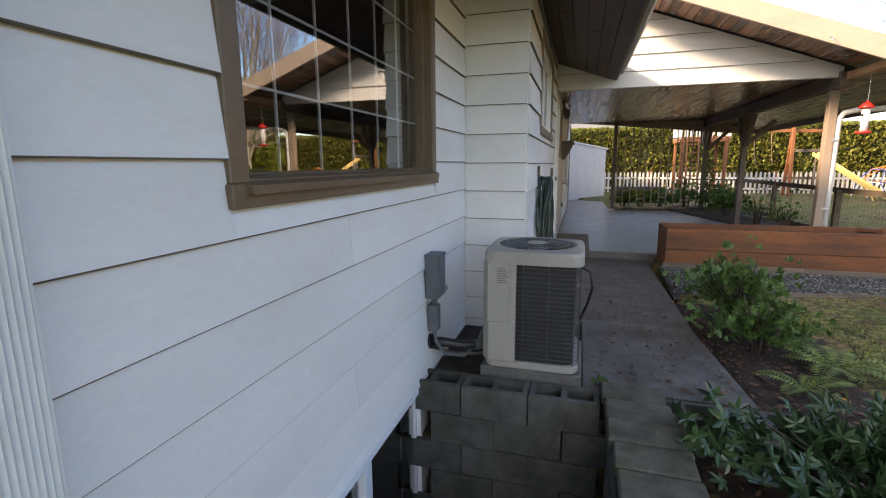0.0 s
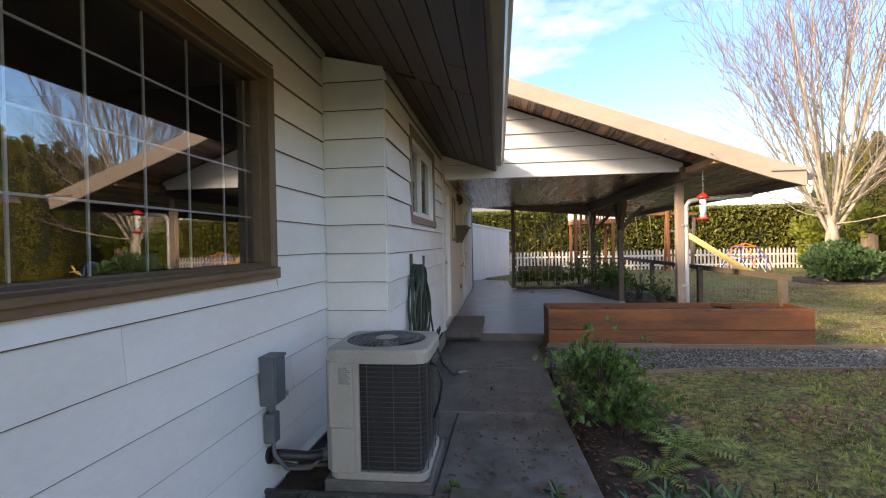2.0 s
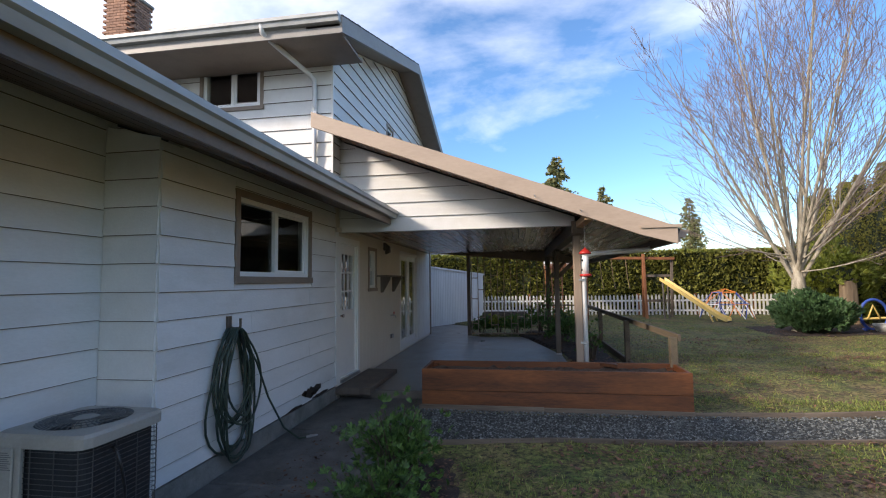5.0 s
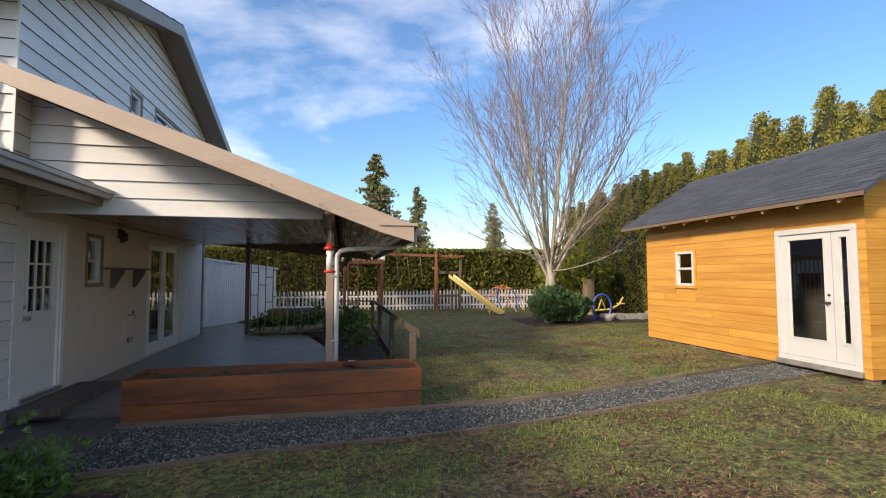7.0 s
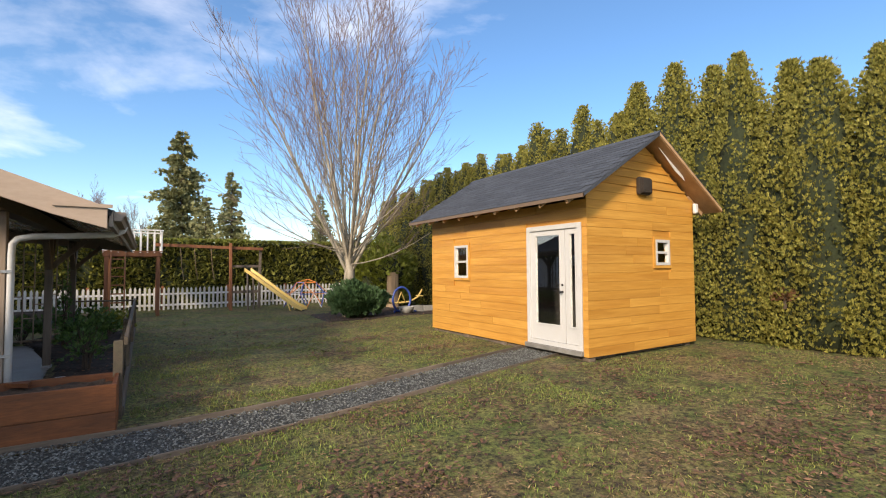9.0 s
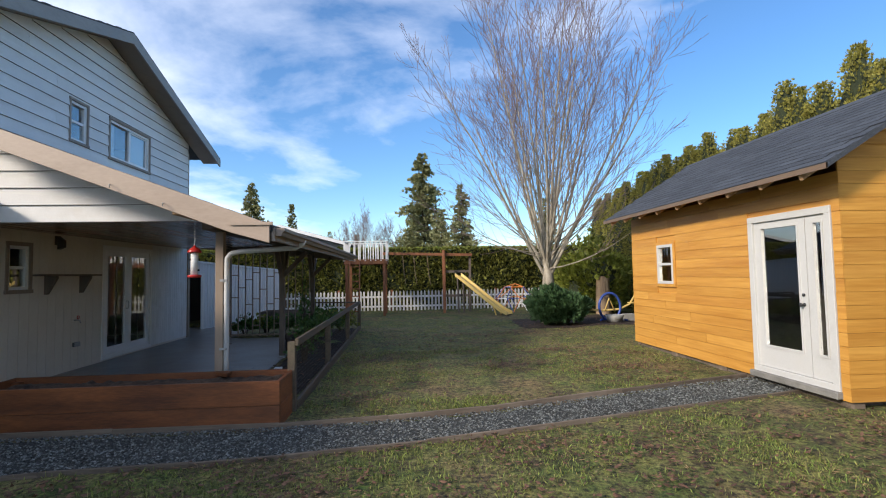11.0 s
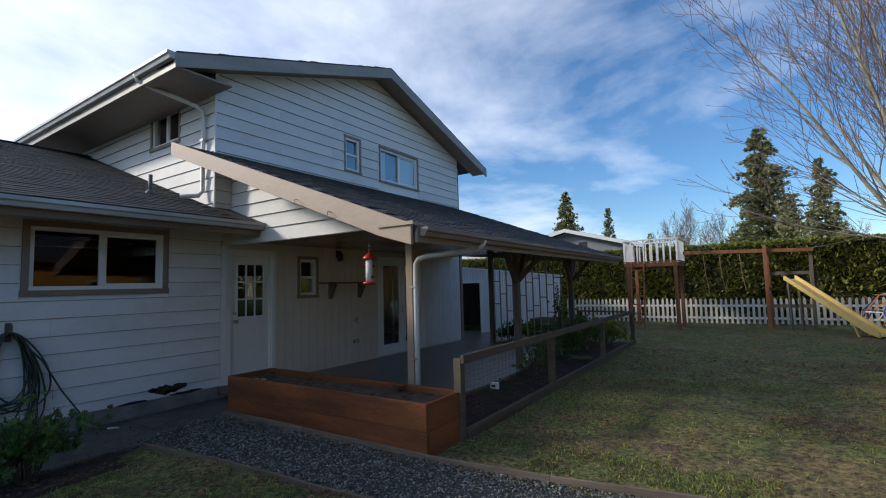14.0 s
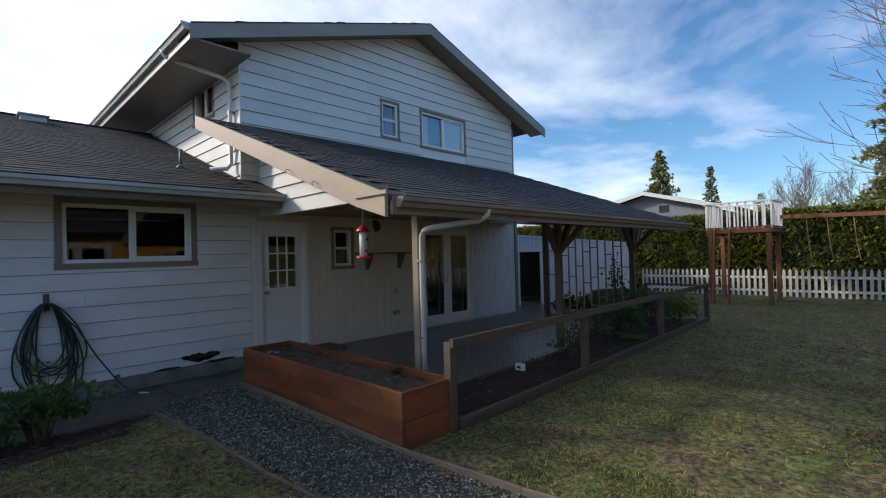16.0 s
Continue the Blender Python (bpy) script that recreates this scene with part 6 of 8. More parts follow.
    lf = leaf(6.70, 7.54, (6.82, 7.40, 0.62, 2.19))
    leaf(6.40, 6.69, (6.47, 6.58, 0.62, 2.19))
    knob = part("door_handle", bm_lathe(B(), [(0.022, 0), (0.022, 0.008), (0.010, 0.012), (0.010, 0.035), (0.024, 0.043), (0.026, 0.056), (0.014, 0.066)], 14), BLACK, lf, "small black door knob", smooth=True)
    knob.matrix_basis = pose(X0 + 0.02, 6.76, 1.20, 0, -90)
    bolt = part("deadbolt", bm_lathe(B(), [(0.02, 0), (0.02, 0.012), (0.012, 0.016)], 12), BLACK, lf)
    bolt.matrix_basis = pose(X0 + 0.02, 6.76, 1.32, 0, -90)
    part("door_sill", bm_box(B(), X0 - 0.07, 6.3, 0.17, X0 + 0.08, 7.64, 0.25), FOUND, s, bevel=0.008)

    def hung(nm, put, h):
        def bx(bm_, a, b, c, e, d0, d1):
            co = [put(u, dd, z) for z in (c, e) for u, dd in ((a, d0), (b, d0), (b, d1), (a, d1))]
            vs = [bm_.verts.new(k) for k in co]
            for f in ((3, 2, 1, 0), (4, 5, 6, 7), (0, 1, 5, 4), (1, 2, 6, 5), (2, 3, 7, 6), (3, 0, 4, 7)):
                bm_.faces.new([vs[k] for k in f])
        bmm = B()
        for a, b, c, e in cells(h[0], h[1], h[2], h[3], [(h[0] + 0.05, h[1] - 0.05, h[2] + 0.05, h[3] - 0.05)]):
            bx(bmm, a, b, c, e, -0.025, 0.05)
        w = part(nm, bmm, AGED, s)
        mid = (h[2] + h[3]) / 2
        bmm = B()
        bx(bmm, h[0] + 0.05, h[1] - 0.05, mid - 0.022, mid + 0.022, -0.01, 0.04)
        part("meeting_rail", bmm, AGED, w)
        for c, e, q in ((h[2] + 0.05, mid - 0.022, 0.012), (mid + 0.022, h[3] - 0.05, 0.022)):
            bmm = B()
            bx(bmm, h[0] + 0.05, h[1] - 0.05, c, e, q, q + 0.005)
            part("pane", bmm, GLASS, w).visible_shadow = False
        bmm = B()
        for a, b, c, e in cells(h[0] - 0.055, h[1] + 0.055, h[2] - 0.055, h[3] + 0.055, [h]):
            bx(bmm, a, b, c, e, -0.02, 0.0)
        part("window_trim", bmm, SHEDWOOD_X, w)
    hung("front_window", lambda u, d, z: (X0 + d, u, z), wh)
    hung("gable_window", lambda u, d, z: (u, Y0 + d, z), gh)
    v = part("gable_vent", bm_box(B(), 12.29, 6.1, 2.91, 12.62, 6.2, 3.22), BRONZE, s, "dark rounded vent box", bevel=0.02, seg=2)
    part("vent_hood", bm_box(B(), 12.315, 6.07, 2.935, 12.595, 6.1, 3.195), BRONZE, v, bevel=0.012, seg=2)
    part("bottom_skid", bm_box(B(), X0 + 0.06, Y0 + 0.12, 0.06, X0 + 0.18, Y1 - 0.05, Z0 - 0.005), DARKPOST, s)
    part("gable_skid", bm_box(B(), X0 + 0.2, Y0 + 0.14, 0.06, X1 - 0.06, Y0 + 0.24, Z0 - 0.005), DARKPOST, s)
    for x, y in ((X0 + 0.08, Y0 + 0.06), (X0 + 0.06, 8.3), (X0 + 0.06, 9.6), (X0 + 0.08, Y1 - 0.15), (X1 - 0.2, Y0 + 0.1)):
        part("footing_block", bm_box(B(), x - 0.04, y - 0.03, 0.0, x + 0.13, y + 0.13, Z0 - 0.008), EDGEWOOD, s, bevel=0.02)


garden_shed()


# ---- play area and back fence ----
def play_set():
    p = thing("play_set", Matrix.Identity(4), "orange-stained timber play tower with a white-railed deck and swing beam", "play set")
    g = 0.1
    x0, x1, y0, y1 = 3.88, 5.30, 19.45, 20.75
    for x, y in ((x0, y0), (x1, y0), (x0, y1), (x1, y1)):
        part("tower_post", bm_box(B(), x - 0.055, y - 0.055, g - 0.05, x + 0.055, y + 0.055, 2.2), PLAYWOOD, p, bevel=0.005)
    for a, b in (((x0 - 0.1, y0 - 0.06), (x1 + 0.1, y0 - 0.06)), ((x0 - 0.1, y1 + 0.06), (x1 + 0.1, y1 + 0.06)), ((x0 - 0.08, y0), (x0 - 0.08, y1)), ((x1 + 0.08, y0), (x1 + 0.08, y1))):
        part("deck_joist", bm_bar(B(), (*a, 2.15), (*b, 2.15), 0.045, 0.15), PLAYWOOD, p, bevel=0.004)
    for k in range(10):
        part("deck_board", bm_box(B(), x0 - 0.12, y0 - 0.1 + k * 0.148, 2.225, x1 + 0.12, y0 + 0.04 + k * 0.148, 2.255), PLAYWOOD, p)
    for k in range(9):
        x = x0 - 0.08 + k * (x1 - x0 + 0.16) / 8
        part("baluster", bm_box(B(), x - 0.022, y0 - 0.09, 2.2, x + 0.022, y0 - 0.065, 2.93), WHITE, p)
        part("baluster", bm_box(B(), x - 0.022, y1 + 0.065, 2.2, x + 0.022, y1 + 0.09, 2.93), WHITE, p)
        y = y0 - 0.06 + k * (y1 - y0 + 0.12) / 8
        part("baluster", bm_box(B(), x0 - 0.115, y - 0.022, 2.2, x0 - 0.09, y + 0.022, 2.93), WHITE, p)
        part("baluster", bm_box(B(), x1 + 0.09, y - 0.022, 2.2, x1 + 0.115, y + 0.022, 2.93), WHITE, p)
    for a, b in (((x0 - 0.12, y0 - 0.08), (x1 + 0.12, y0 - 0.08)), ((x0 - 0.12, y1 + 0.08), (x1 + 0.12, y1 + 0.08)), ((x0 - 0.1, y0), (x0 - 0.1, y1)), ((x1 + 0.1, y0), (x1 + 0.1, y1))):
        part("hand_rail", bm_bar(B(), (*a, 2.95), (*b, 2.95), 0.09, 0.035), WHITE, p)
    for s in (0.0, 0.38):
        part("ladder_rail", bm_bar(B(), (x0 + 0.12 + s, y0 - 0.45, g), (x0 + 0.12 + s, y0 - 0.08, 2.2), 0.04, 0.09, (0, 1, 0)), PLAYWOOD, p)
    for k in range(7):
        t = (k + 0.8) / 7.6
        part("ladder_rung", bm_box(B(), x0 + 0.12, y0 - 0.47 + 0.37 * t, g + 2.1 * t - 0.02, x0 + 0.5, y0 - 0.41 + 0.37 * t, g + 2.1 * t + 0.02), PLAYWOOD, p)
    part("swing_beam", bm_bar(B(), (5.2, 20.5, 2.52), (8.85, 20.5, 2.42), 0.08, 0.11), PLAYWOOD, p, bevel=0.005)
    part("swing_leg", bm_bar(B(), (7.66, 20.2, g - 0.05), (7.66, 20.42, 2.62), 0.1, 0.1, (1, 0, 0)), PLAYWOOD, p, bevel=0.005)
    part("swing_leg", bm_bar(B(), (7.74, 21.0, g - 0.05), (7.70, 20.58, 2.56), 0.1, 0.1, (1, 0, 0)), PLAYWOOD, p, bevel=0.005)
    part("leg_tie", bm_bar(B(), (7.67, 20.3, 1.3), (7.71, 20.8, 1.3), 0.04, 0.09), PLAYWOOD, p)
    part("end_leg", bm_bar(B(), (8.78, 20.84, g - 0.05), (8.78, 20.6, 2.45), 0.09, 0.09, (1, 0, 0)), DARKPOST, p, bevel=0.005)
    for z in (1.75, 0.75):
        part("climbing_rail", bm_bar(B(), (7.7, 20.75, z), (8.8, 20.78, z), 0.03, 0.1), DARKPOST, p)
    for x in (6.0, 6.45, 7.0):
        part("swing_rope", bm_tube(B(), [(x, 20.5, 2.42), (x + 0.05, 20.48, 1.7), (x + 0.12, 20.46, 1.25)], 0.012, 6), STUMP, p)
    # slide
    s = thing("slide", pose(8.24, 19.88, 0, 0, 0, math.degrees(math.atan2(-1.40, 1.68))), "yellow plastic slide leaning on the play frame", "slide")
    L_ = 2.19
    bm = B()
    prof = [(-0.24, 0.0), (-0.24, 0.13), (-0.20, 0.13), (-0.19, 0.03), (0.19, 0.03), (0.20, 0.13), (0.24, 0.13), (0.24, 0.0)]
    path = [(-0.05, 1.54), (0.0, 1.52), (0.6, 1.11), (1.3, 0.62), (1.9, 0.22), (2.19, 0.10)]
    rows = [[bm.verts.new((a, u, z + v)) for u, v in prof] for a, z in path]
    for ra, rb in zip(rows, rows[1:]):
        for k in range(8):
            bm.faces.new((ra[k], ra[(k + 1) % 8], rb[(k + 1) % 8], rb[k]))
    bm.faces.new(rows[0])
    bm.faces.new(rows[-1][::-1])
    part("chute", bm, YELLOW, s)
    part("end_underside", bm_box(B(), 2.17, -0.19, 0.06, 2.2, 0.19, 0.125), BLACK, s)
    for u in (-0.2, 0.2):
        part("slide_support", bm_bar(B(), (1.75, u, 0.05), (1.62, u, 0.42), 0.04, 0.04, (1, 0, 0)), YELLOW, s)
        part("top_support", bm_bar(B(), (0.08, u, 0.05), (0.05, u, 1.5), 0.05, 0.05, (1, 0, 0)), DARKPOST, s)


play_set()


def dome_climber():
    d = thing("dome_climber", pose(10.6, 20.4, 0.1), "small dome climbing frame of orange, white and blue bars", "climbing frame")
    R, Hh = 0.95, 1.05
    mats = (ORANGE, VINYL, BLUE)
    tiers = [(R, 0.0, 10, 0), (R * 0.86, Hh * 0.5, 10, 0.5), (R * 0.45, Hh * 0.92, 5, 0.25)]
    pts = [[(r * math.cos(2 * math.pi * (k + o) / n), r * math.sin(2 * math.pi * (k + o) / n), z) for k in range(n)] for r, z, n, o in tiers]
    j = 0
    for t in range(3):
        n = len(pts[t])
        for k in range(n):
            j += 1
            if t:
                part("bar", bm_tube(B(), [pts[t][k], pts[t][(k + 1) % n]], 0.016, 6), mats[j % 3], d)
            if t < 2:
                m = len(pts[t + 1])
                for kk in ((k, (k - 1) % m) if m == n else (k * m // n,)):
                    part("bar", bm_tube(B(), [pts[t][k], pts[t + 1][kk]], 0.016, 6), mats[(j + kk) % 3], d)
    for k in range(5):
        part("bar", bm_tube(B(), [pts[2][k], (0, 0, Hh + 0.05)], 0.016, 6), ORANGE, d)


dome_climber()


def teeter():
    t = thing("seesaw", pose(12.42, 15.5, 0.13), "blue and yellow plastic seesaw with a wheel-like frame", "seesaw")
    part("ring_frame", bm_tube(B(), [(0.34 * math.cos(k * math.pi / 12), 0.0, 0.42 + 0.42 * math.sin(k * math.pi / 12)) for k in range(24)], 0.04, 8, True), BLUE, t, "blue ring frame", smooth=True)
    part("swing_arm", bm_tube(B(), [(-0.85, 0.02, 0.52), (-0.7, 0.02, 0.36), (-0.3, 0.02, 0.3), (0.3, 0.02, 0.33), (0.65, 0.02, 0.48), (0.82, 0.02, 0.74)], 0.032, 8), YELLOW, t, "yellow curved arm", smooth=True)
    part("centre_brace", bm_tube(B(), [(-0.16, 0.0, 0.3), (-0.02, 0, 0.68), (0.14, 0, 0.32)], 0.025, 8), YELLOW, t, smooth=True)
    for x in (-0.72, 0.72):
        part("seat_pad", bm_box(B(), x - 0.1, -0.1, 0.4 + 0.1 * (x > 0), x + 0.1, 0.14, 0.44 + 0.1 * (x > 0)), YELLOW, t, bevel=0.015)
    part("foot_bar", bm_tube(B(), [(-0.42, -0.3, 0.02), (-0.3, 0, 0.03), (0.3, 0, 0.03), (0.42, -0.3, 0.02)], 0.03, 8), BLUE, t, smooth=True)
    b = thing("stone_bowl", pose(12.31, 14.95, 0.13), "pale stone planter bowl on the ground", "bowl")
    part("bowl_body", bm_lathe(B(), [(0.17, -0.02), (0.24, 0.12), (0.27, 0.22), (0.25, 0.22), (0.2, 0.1), (0.1, 0.06)], 24), STONEWHITE, b, smooth=True)
    part("bowl_soil", bm_lathe(B(), [(0.2, 0.16), (0.22, 0.18)], 20), SOIL, b)


teeter()


def edging_stones():
    r = random.Random(17)
    x = 12.75
    for k in range(7):
        l = r.uniform(0.3, 0.5)
        s = thing("edging_stone", pose(x + l / 2, 15.35 + r.uniform(-0.06, 0.06), 0.1, 0, 0, r.uniform(-6, 6)), "rough pale block in the low bed edging", "stone", "low bed edging stones")
        bm = bm_box(B(), -l / 2, -0.11, -0.03, l / 2, 0.11, r.uniform(0.2, 0.3))
        part("block_body", bm, STONEWHITE, s, bevel=0.03, seg=2)
        x += l + 0.03


edging_stones()


def picket_fence():
    f = thing("picket_fence", Matrix.Identity(4), "long white picket fence in front of the back hedge", "fence")
    bm = B()
    bm_prism(bm, [(-0.038, 0.08), (0.038, 0.08), (0.038, 0.88), (0.0, 0.95), (-0.038, 0.88)], "y", -0.03, -0.012)
    me = mesh_of("picket", bm, AGED)
    r = random.Random(12)
    x = 0.9
    while x < 14.6:
        part("picket", me, AGED, f).matrix_basis = pose(x, 22.0, r.uniform(-0.015, 0.015) + 0.02, 0, r.uniform(-0.8, 0.8), 0)
        x += 0.155
    for z in (0.28, 0.7):
        part("rail", bm_box(B(), 0.85, 21.99, z - 0.035, 14.65, 22.03, z + 0.035), WHITE, f)
    for x in np.arange(0.9, 14.6, 2.3):
        part("fence_post", bm_box(B(), x - 0.045, 22.03, 0.02, x + 0.045, 22.12, 1.0), PLAYWOOD, f)


picket_fence()


def raised_box():
    b = thing("raised_bed", pose(2.25, 17.0, 0.05), "brown timber raised bed beyond the end trellis", "planter")
    for k in range(3):
        for y in (-0.35, 0.35):
            part("side_board", bm_box(B(), -0.75, y - 0.02, k * 0.17, 0.75, y + 0.02, k * 0.17 + 0.165), DARKPOST, b, bevel=0.004)
        for x in (-0.73, 0.73):
            part("end_board", bm_box(B(), x - 0.02, -0.33, k * 0.17, x + 0.02, 0.33, k * 0.17 + 0.165), DARKPOST, b, bevel=0.004)
    part("bed_soil", bm_box(B(), -0.71, -0.33, 0.05, 0.71, 0.33, 0.44), SOIL, b)


raised_box()


# ---- neighbouring buildings ----
def white_outbuilding():
    """Low white ribbed-metal store set at an angle behind the patio."""
    a, b = Vector((-0.46, 17.1)), Vector((1.27, 20.2))
    ang = math.degrees(math.atan2(b.y - a.y, b.x - a.x))
    s = thing("metal_store", pose(-0.87, 16.36, 0, 0, 0, ang), "low white ribbed-metal store with a dark open doorway", "shed")
    n_, L_ = 43, 4.40
    door = (0.12, 0.78)
    for k in range(n_):
        u = k * L_ / n_
        w = L_ / n_
        z0 = 1.72 if door[0] - w < u < door[1] else 0.02
        zt = 2.20 - 0.33 * u / L_
        bm = bm_prism(B(), [(u, 0.0), (u + w * 0.3, -0.018), (u + w * 0.6, -0.018), (u + w * 0.9, 0.0), (u + w, 0.0), (u + w, 0.02), (u, 0.02)], "z", z0, zt)
        part("ribbed_sheet", bm, METAL_W, s)
    part("door_jamb", bm_box(B(), door[1] + 0.06, -0.03, 0.0, door[1] + 0.14, 0.05, 1.75), WHITE, s)
    part("door_head", bm_box(B(), door[0] - 0.1, -0.03, 1.70, door[1] + 0.14, 0.05, 1.80), WHITE, s)
    part("roof_edge", bm_prism(B(), [(-0.4, 2.28), (L_ + 0.06, 1.925), (L_ + 0.06, 1.865), (-0.4, 2.22)], "y", -0.06, 2.6), METAL_W, s)
    part("end_wall", bm_box(B(), L_ - 0.02, 0.02, 0.0, L_, 2.5, 1.86), METAL_W, s)
    part("near_wall", bm_box(B(), -1.2, 0.02, 0.0, -0.0, 0.06, 2.1), METAL_W, s)
    # Near-black back wall paints the dark seen through the doorway.
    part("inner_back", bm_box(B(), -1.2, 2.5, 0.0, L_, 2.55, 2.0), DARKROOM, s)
    part("base_strip", bm_box(B(), door[1] + 0.14, -0.03, -0.05, L_, 0.02, 0.02), DARKPOST, s)


white_outbuilding()


def grey_house():
    h = thing("neighbour_house", pose(0.14, 24.6, 0), "grey neighbouring house with a white-trimmed gable", "house")
    part("wall", bm_prism(B(), [(-14.0, -0.1), (3.0, -0.1), (3.0, 3.1), (0.0, 3.98), (-4.3, 2.98), (-14.0, 2.98)], "y", 0.0, 8.0), GREYHOUSE, h)
    part("roof", bm_prism(B(), [(0.0, 4.14), (3.35, 3.22), (3.35, 3.12), (0.0, 4.04), (-4.3, 3.0), (-14.2, 3.0), (-14.2, 3.1), (-4.3, 3.1)], "y", -0.4, 8.3), SHINGLE_J, h)
    part("barge_board", bm_prism(B(), [(0.0, 4.13), (3.35, 3.21), (3.35, 3.05), (0.0, 3.97), (-4.3, 2.93), (-14.2, 2.93), (-14.2, 3.09), (-4.3, 3.09)], "y", -0.44, -0.4), WHITE, h)
    part("window", bm_box(B(), 0.5, -0.012, 3.2, 0.9, 0.0, 3.5), BLACK, h)


grey_house()


# ---- garden: paths, beds, grass ----
def inside(poly, x, y):
    hit = False
    for (xa, ya), (xb, yb) in zip(poly, poly[1:] + poly[:1]):
        if (ya > y) != (yb > y) and x < (xb - xa) * (y - ya) / (yb - ya) + xa:
            hit = not hit
    return hit


PATH_POLY = [(1.42, 5.62), (3.74, 5.70), (5.0, 5.80), (6.3, 6.02), (8.5, 6.42), (11.2, 6.95), (11.0, 7.75), (8.9, 7.30), (7.0, 6.90), (5.4, 6.70), (4.72, 6.67), (1.42, 6.67)]
BED_POLY = [(3.5, 7.42), (4.68, 7.42), (4.68, 15.68), (3.0, 15.68), (2.6, 14.7), (3.02, 13.6), (3.3, 12.6), (3.64, 11.2), (3.68, 9.2)]
SHRUB_POLY = [(1.40, 1.4), (1.40, 5.5), (2.1, 5.35), (2.35, 4.4), (2.2, 3.3), (2.9, 2.2), (3.0, 1.0), (1.0, 1.0), (1.02, 3.0), (1.40, 3.2)]
TREE_BED = [(9.3, 14.2), (10.6, 13.9), (11.8, 14.4), (12.0, 14.3), (14.8, 14.3), (14.8, 18.0), (12.0, 17.5), (9.5, 16.6)]


def flat_bed(name, poly, material, label, lift, rough, seed, category):
    """A bed that follows the ground, cut from a fine grid by its outline."""
    xs, ys = [p[0] for p in poly], [p[1] for p in poly]
    st = 0.07
    verts, faces, ids = [], [], {}
    r = random.Random(seed)

    def vid(i, j):
        if (i, j) not in ids:
            x, y = min(xs) + i * st, min(ys) + j * st
            ids[i, j] = len(verts)
            rim = not all(inside(poly, x + dx, y + dy) for dx in (-st, st) for dy in (-st, st))
            verts.append((x, y, ground_z(x, y) - 0.04 if rim else ground_z(x, y) + lift + rough * noise.noise((x * 5, y * 5, seed)) + r.uniform(-0.3, 0.3) * rough))
        return ids[i, j]
    for i in range(int((max(xs) - min(xs)) / st)):
        for j in range(int((max(ys) - min(ys)) / st)):
            if inside(poly, min(xs) + (i + 0.5) * st, min(ys) + (j + 0.5) * st):
                faces.append((vid(i, j), vid(i + 1, j), vid(i + 1, j + 1), vid(i, j + 1)))
    me = bpy.data.meshes.new(name)
    me.from_pydata(verts, [], faces)
    me.polygons.foreach_set("use_smooth", [True] * len(me.polygons))
    me.materials.append(material)
    return tagged(new(name, me), label, category, "", "structure")


flat_bed("ground_gravel_path", PATH_POLY, GRAVELBED, "grey gravel garden path running to the shed", 0.022, 0.006, 1, "path")
flat_bed("ground_patio_bed", BED_POLY, SOIL, "dark soil bed inside the low fence", 0.03, 0.03, 2, "garden bed")
flat_bed("ground_shrub_bed", SHRUB_POLY, SOIL, "dark mulch bed beside the walk", 0.035, 0.03, 3, "garden bed")
flat_bed("ground_tree_bed", TREE_BED, SOIL, "leaf-covered earth under the tree", 0.03, 0.03, 4, "garden bed")


def scatter(poly, n, rnd):
    xs, ys = [p[0] for p in poly], [p[1] for p in poly]
    out = []
    while len(out) < n:
        x, y = rnd.uniform(min(xs), max(xs)), rnd.uniform(min(ys), max(ys))
        if inside(poly, x, y):
            out.append((x, y))
    return out


def gravel():
    r = random.Random(2)
    nr = np.random.RandomState(2)
    base = np.array([(1, 0, 0), (-1, 0, 0), (0, 1, 0), (0, -1, 0), (0, 0, 1), (0, 0, -1)], float)
    tri = [(0, 2, 4), (2, 1, 4), (1, 3, 4), (3, 0, 4), (2, 0, 5), (1, 2, 5), (3, 1, 5), (0, 3, 5)]
    verts, faces = [], []
    for k, (x, y) in enumerate(scatter(PATH_POLY, 15000, r)):
        s = r.uniform(0.006, 0.017) * (1.25 if r.random() < 0.1 else 1)
        v = base * (s * nr.uniform(0.6, 1.2, (6, 1))) * np.array([1.2, 0.9, 0.6])
        a = r.uniform(0, 6.28)
        c, d = math.cos(a), math.sin(a)
        z = ground_z(x, y) + 0.026
        b = len(verts)
        verts += [(x + p[0] * c - p[1] * d, y + p[0] * d + p[1] * c, z + p[2] + 0.3 * p[0]) for p in v]
        faces += [tuple(b + i for i in t) for t in tri]
    stuff("gravel", verts, faces, GRAVEL, "loose grey and white gravel on the garden path", "gravel")


gravel()


def edging():
    """Timber edging along both sides of the path and the bed."""
    r = random.Random(6)
    far = [(1.45, 6.665), (3.0, 6.665), (4.72, 6.665), (5.9, 6.76), (7.0, 6.92), (8.9, 7.32), (10.95, 7.75)]
    near = [(1.6, 5.61), (3.0, 5.665), (4.2, 5.72), (5.0, 5.79), (6.3, 6.01), (7.8, 6.29), (9.4, 6.6), (11.1, 6.93)]
    for pts, h, mat in ((far, 0.085, EDGEWOOD), (near, 0.055, EDGEWOOD)):
        for a, b in zip(pts, pts[1:]):
            e = thing("edging_board", Matrix.Identity(4), "weathered timber edging board along the gravel path", "edging", "path edging boards")
            za, zb = ground_z(*a) + h / 2 - 0.01 + r.uniform(-0.008, 0.008), ground_z(*b) + h / 2 - 0.01 + r.uniform(-0.008, 0.008)
            part("board", bm_bar(B(), (*a, za), (*b, zb), 0.024, h), mat, e, bevel=0.004)


edging()


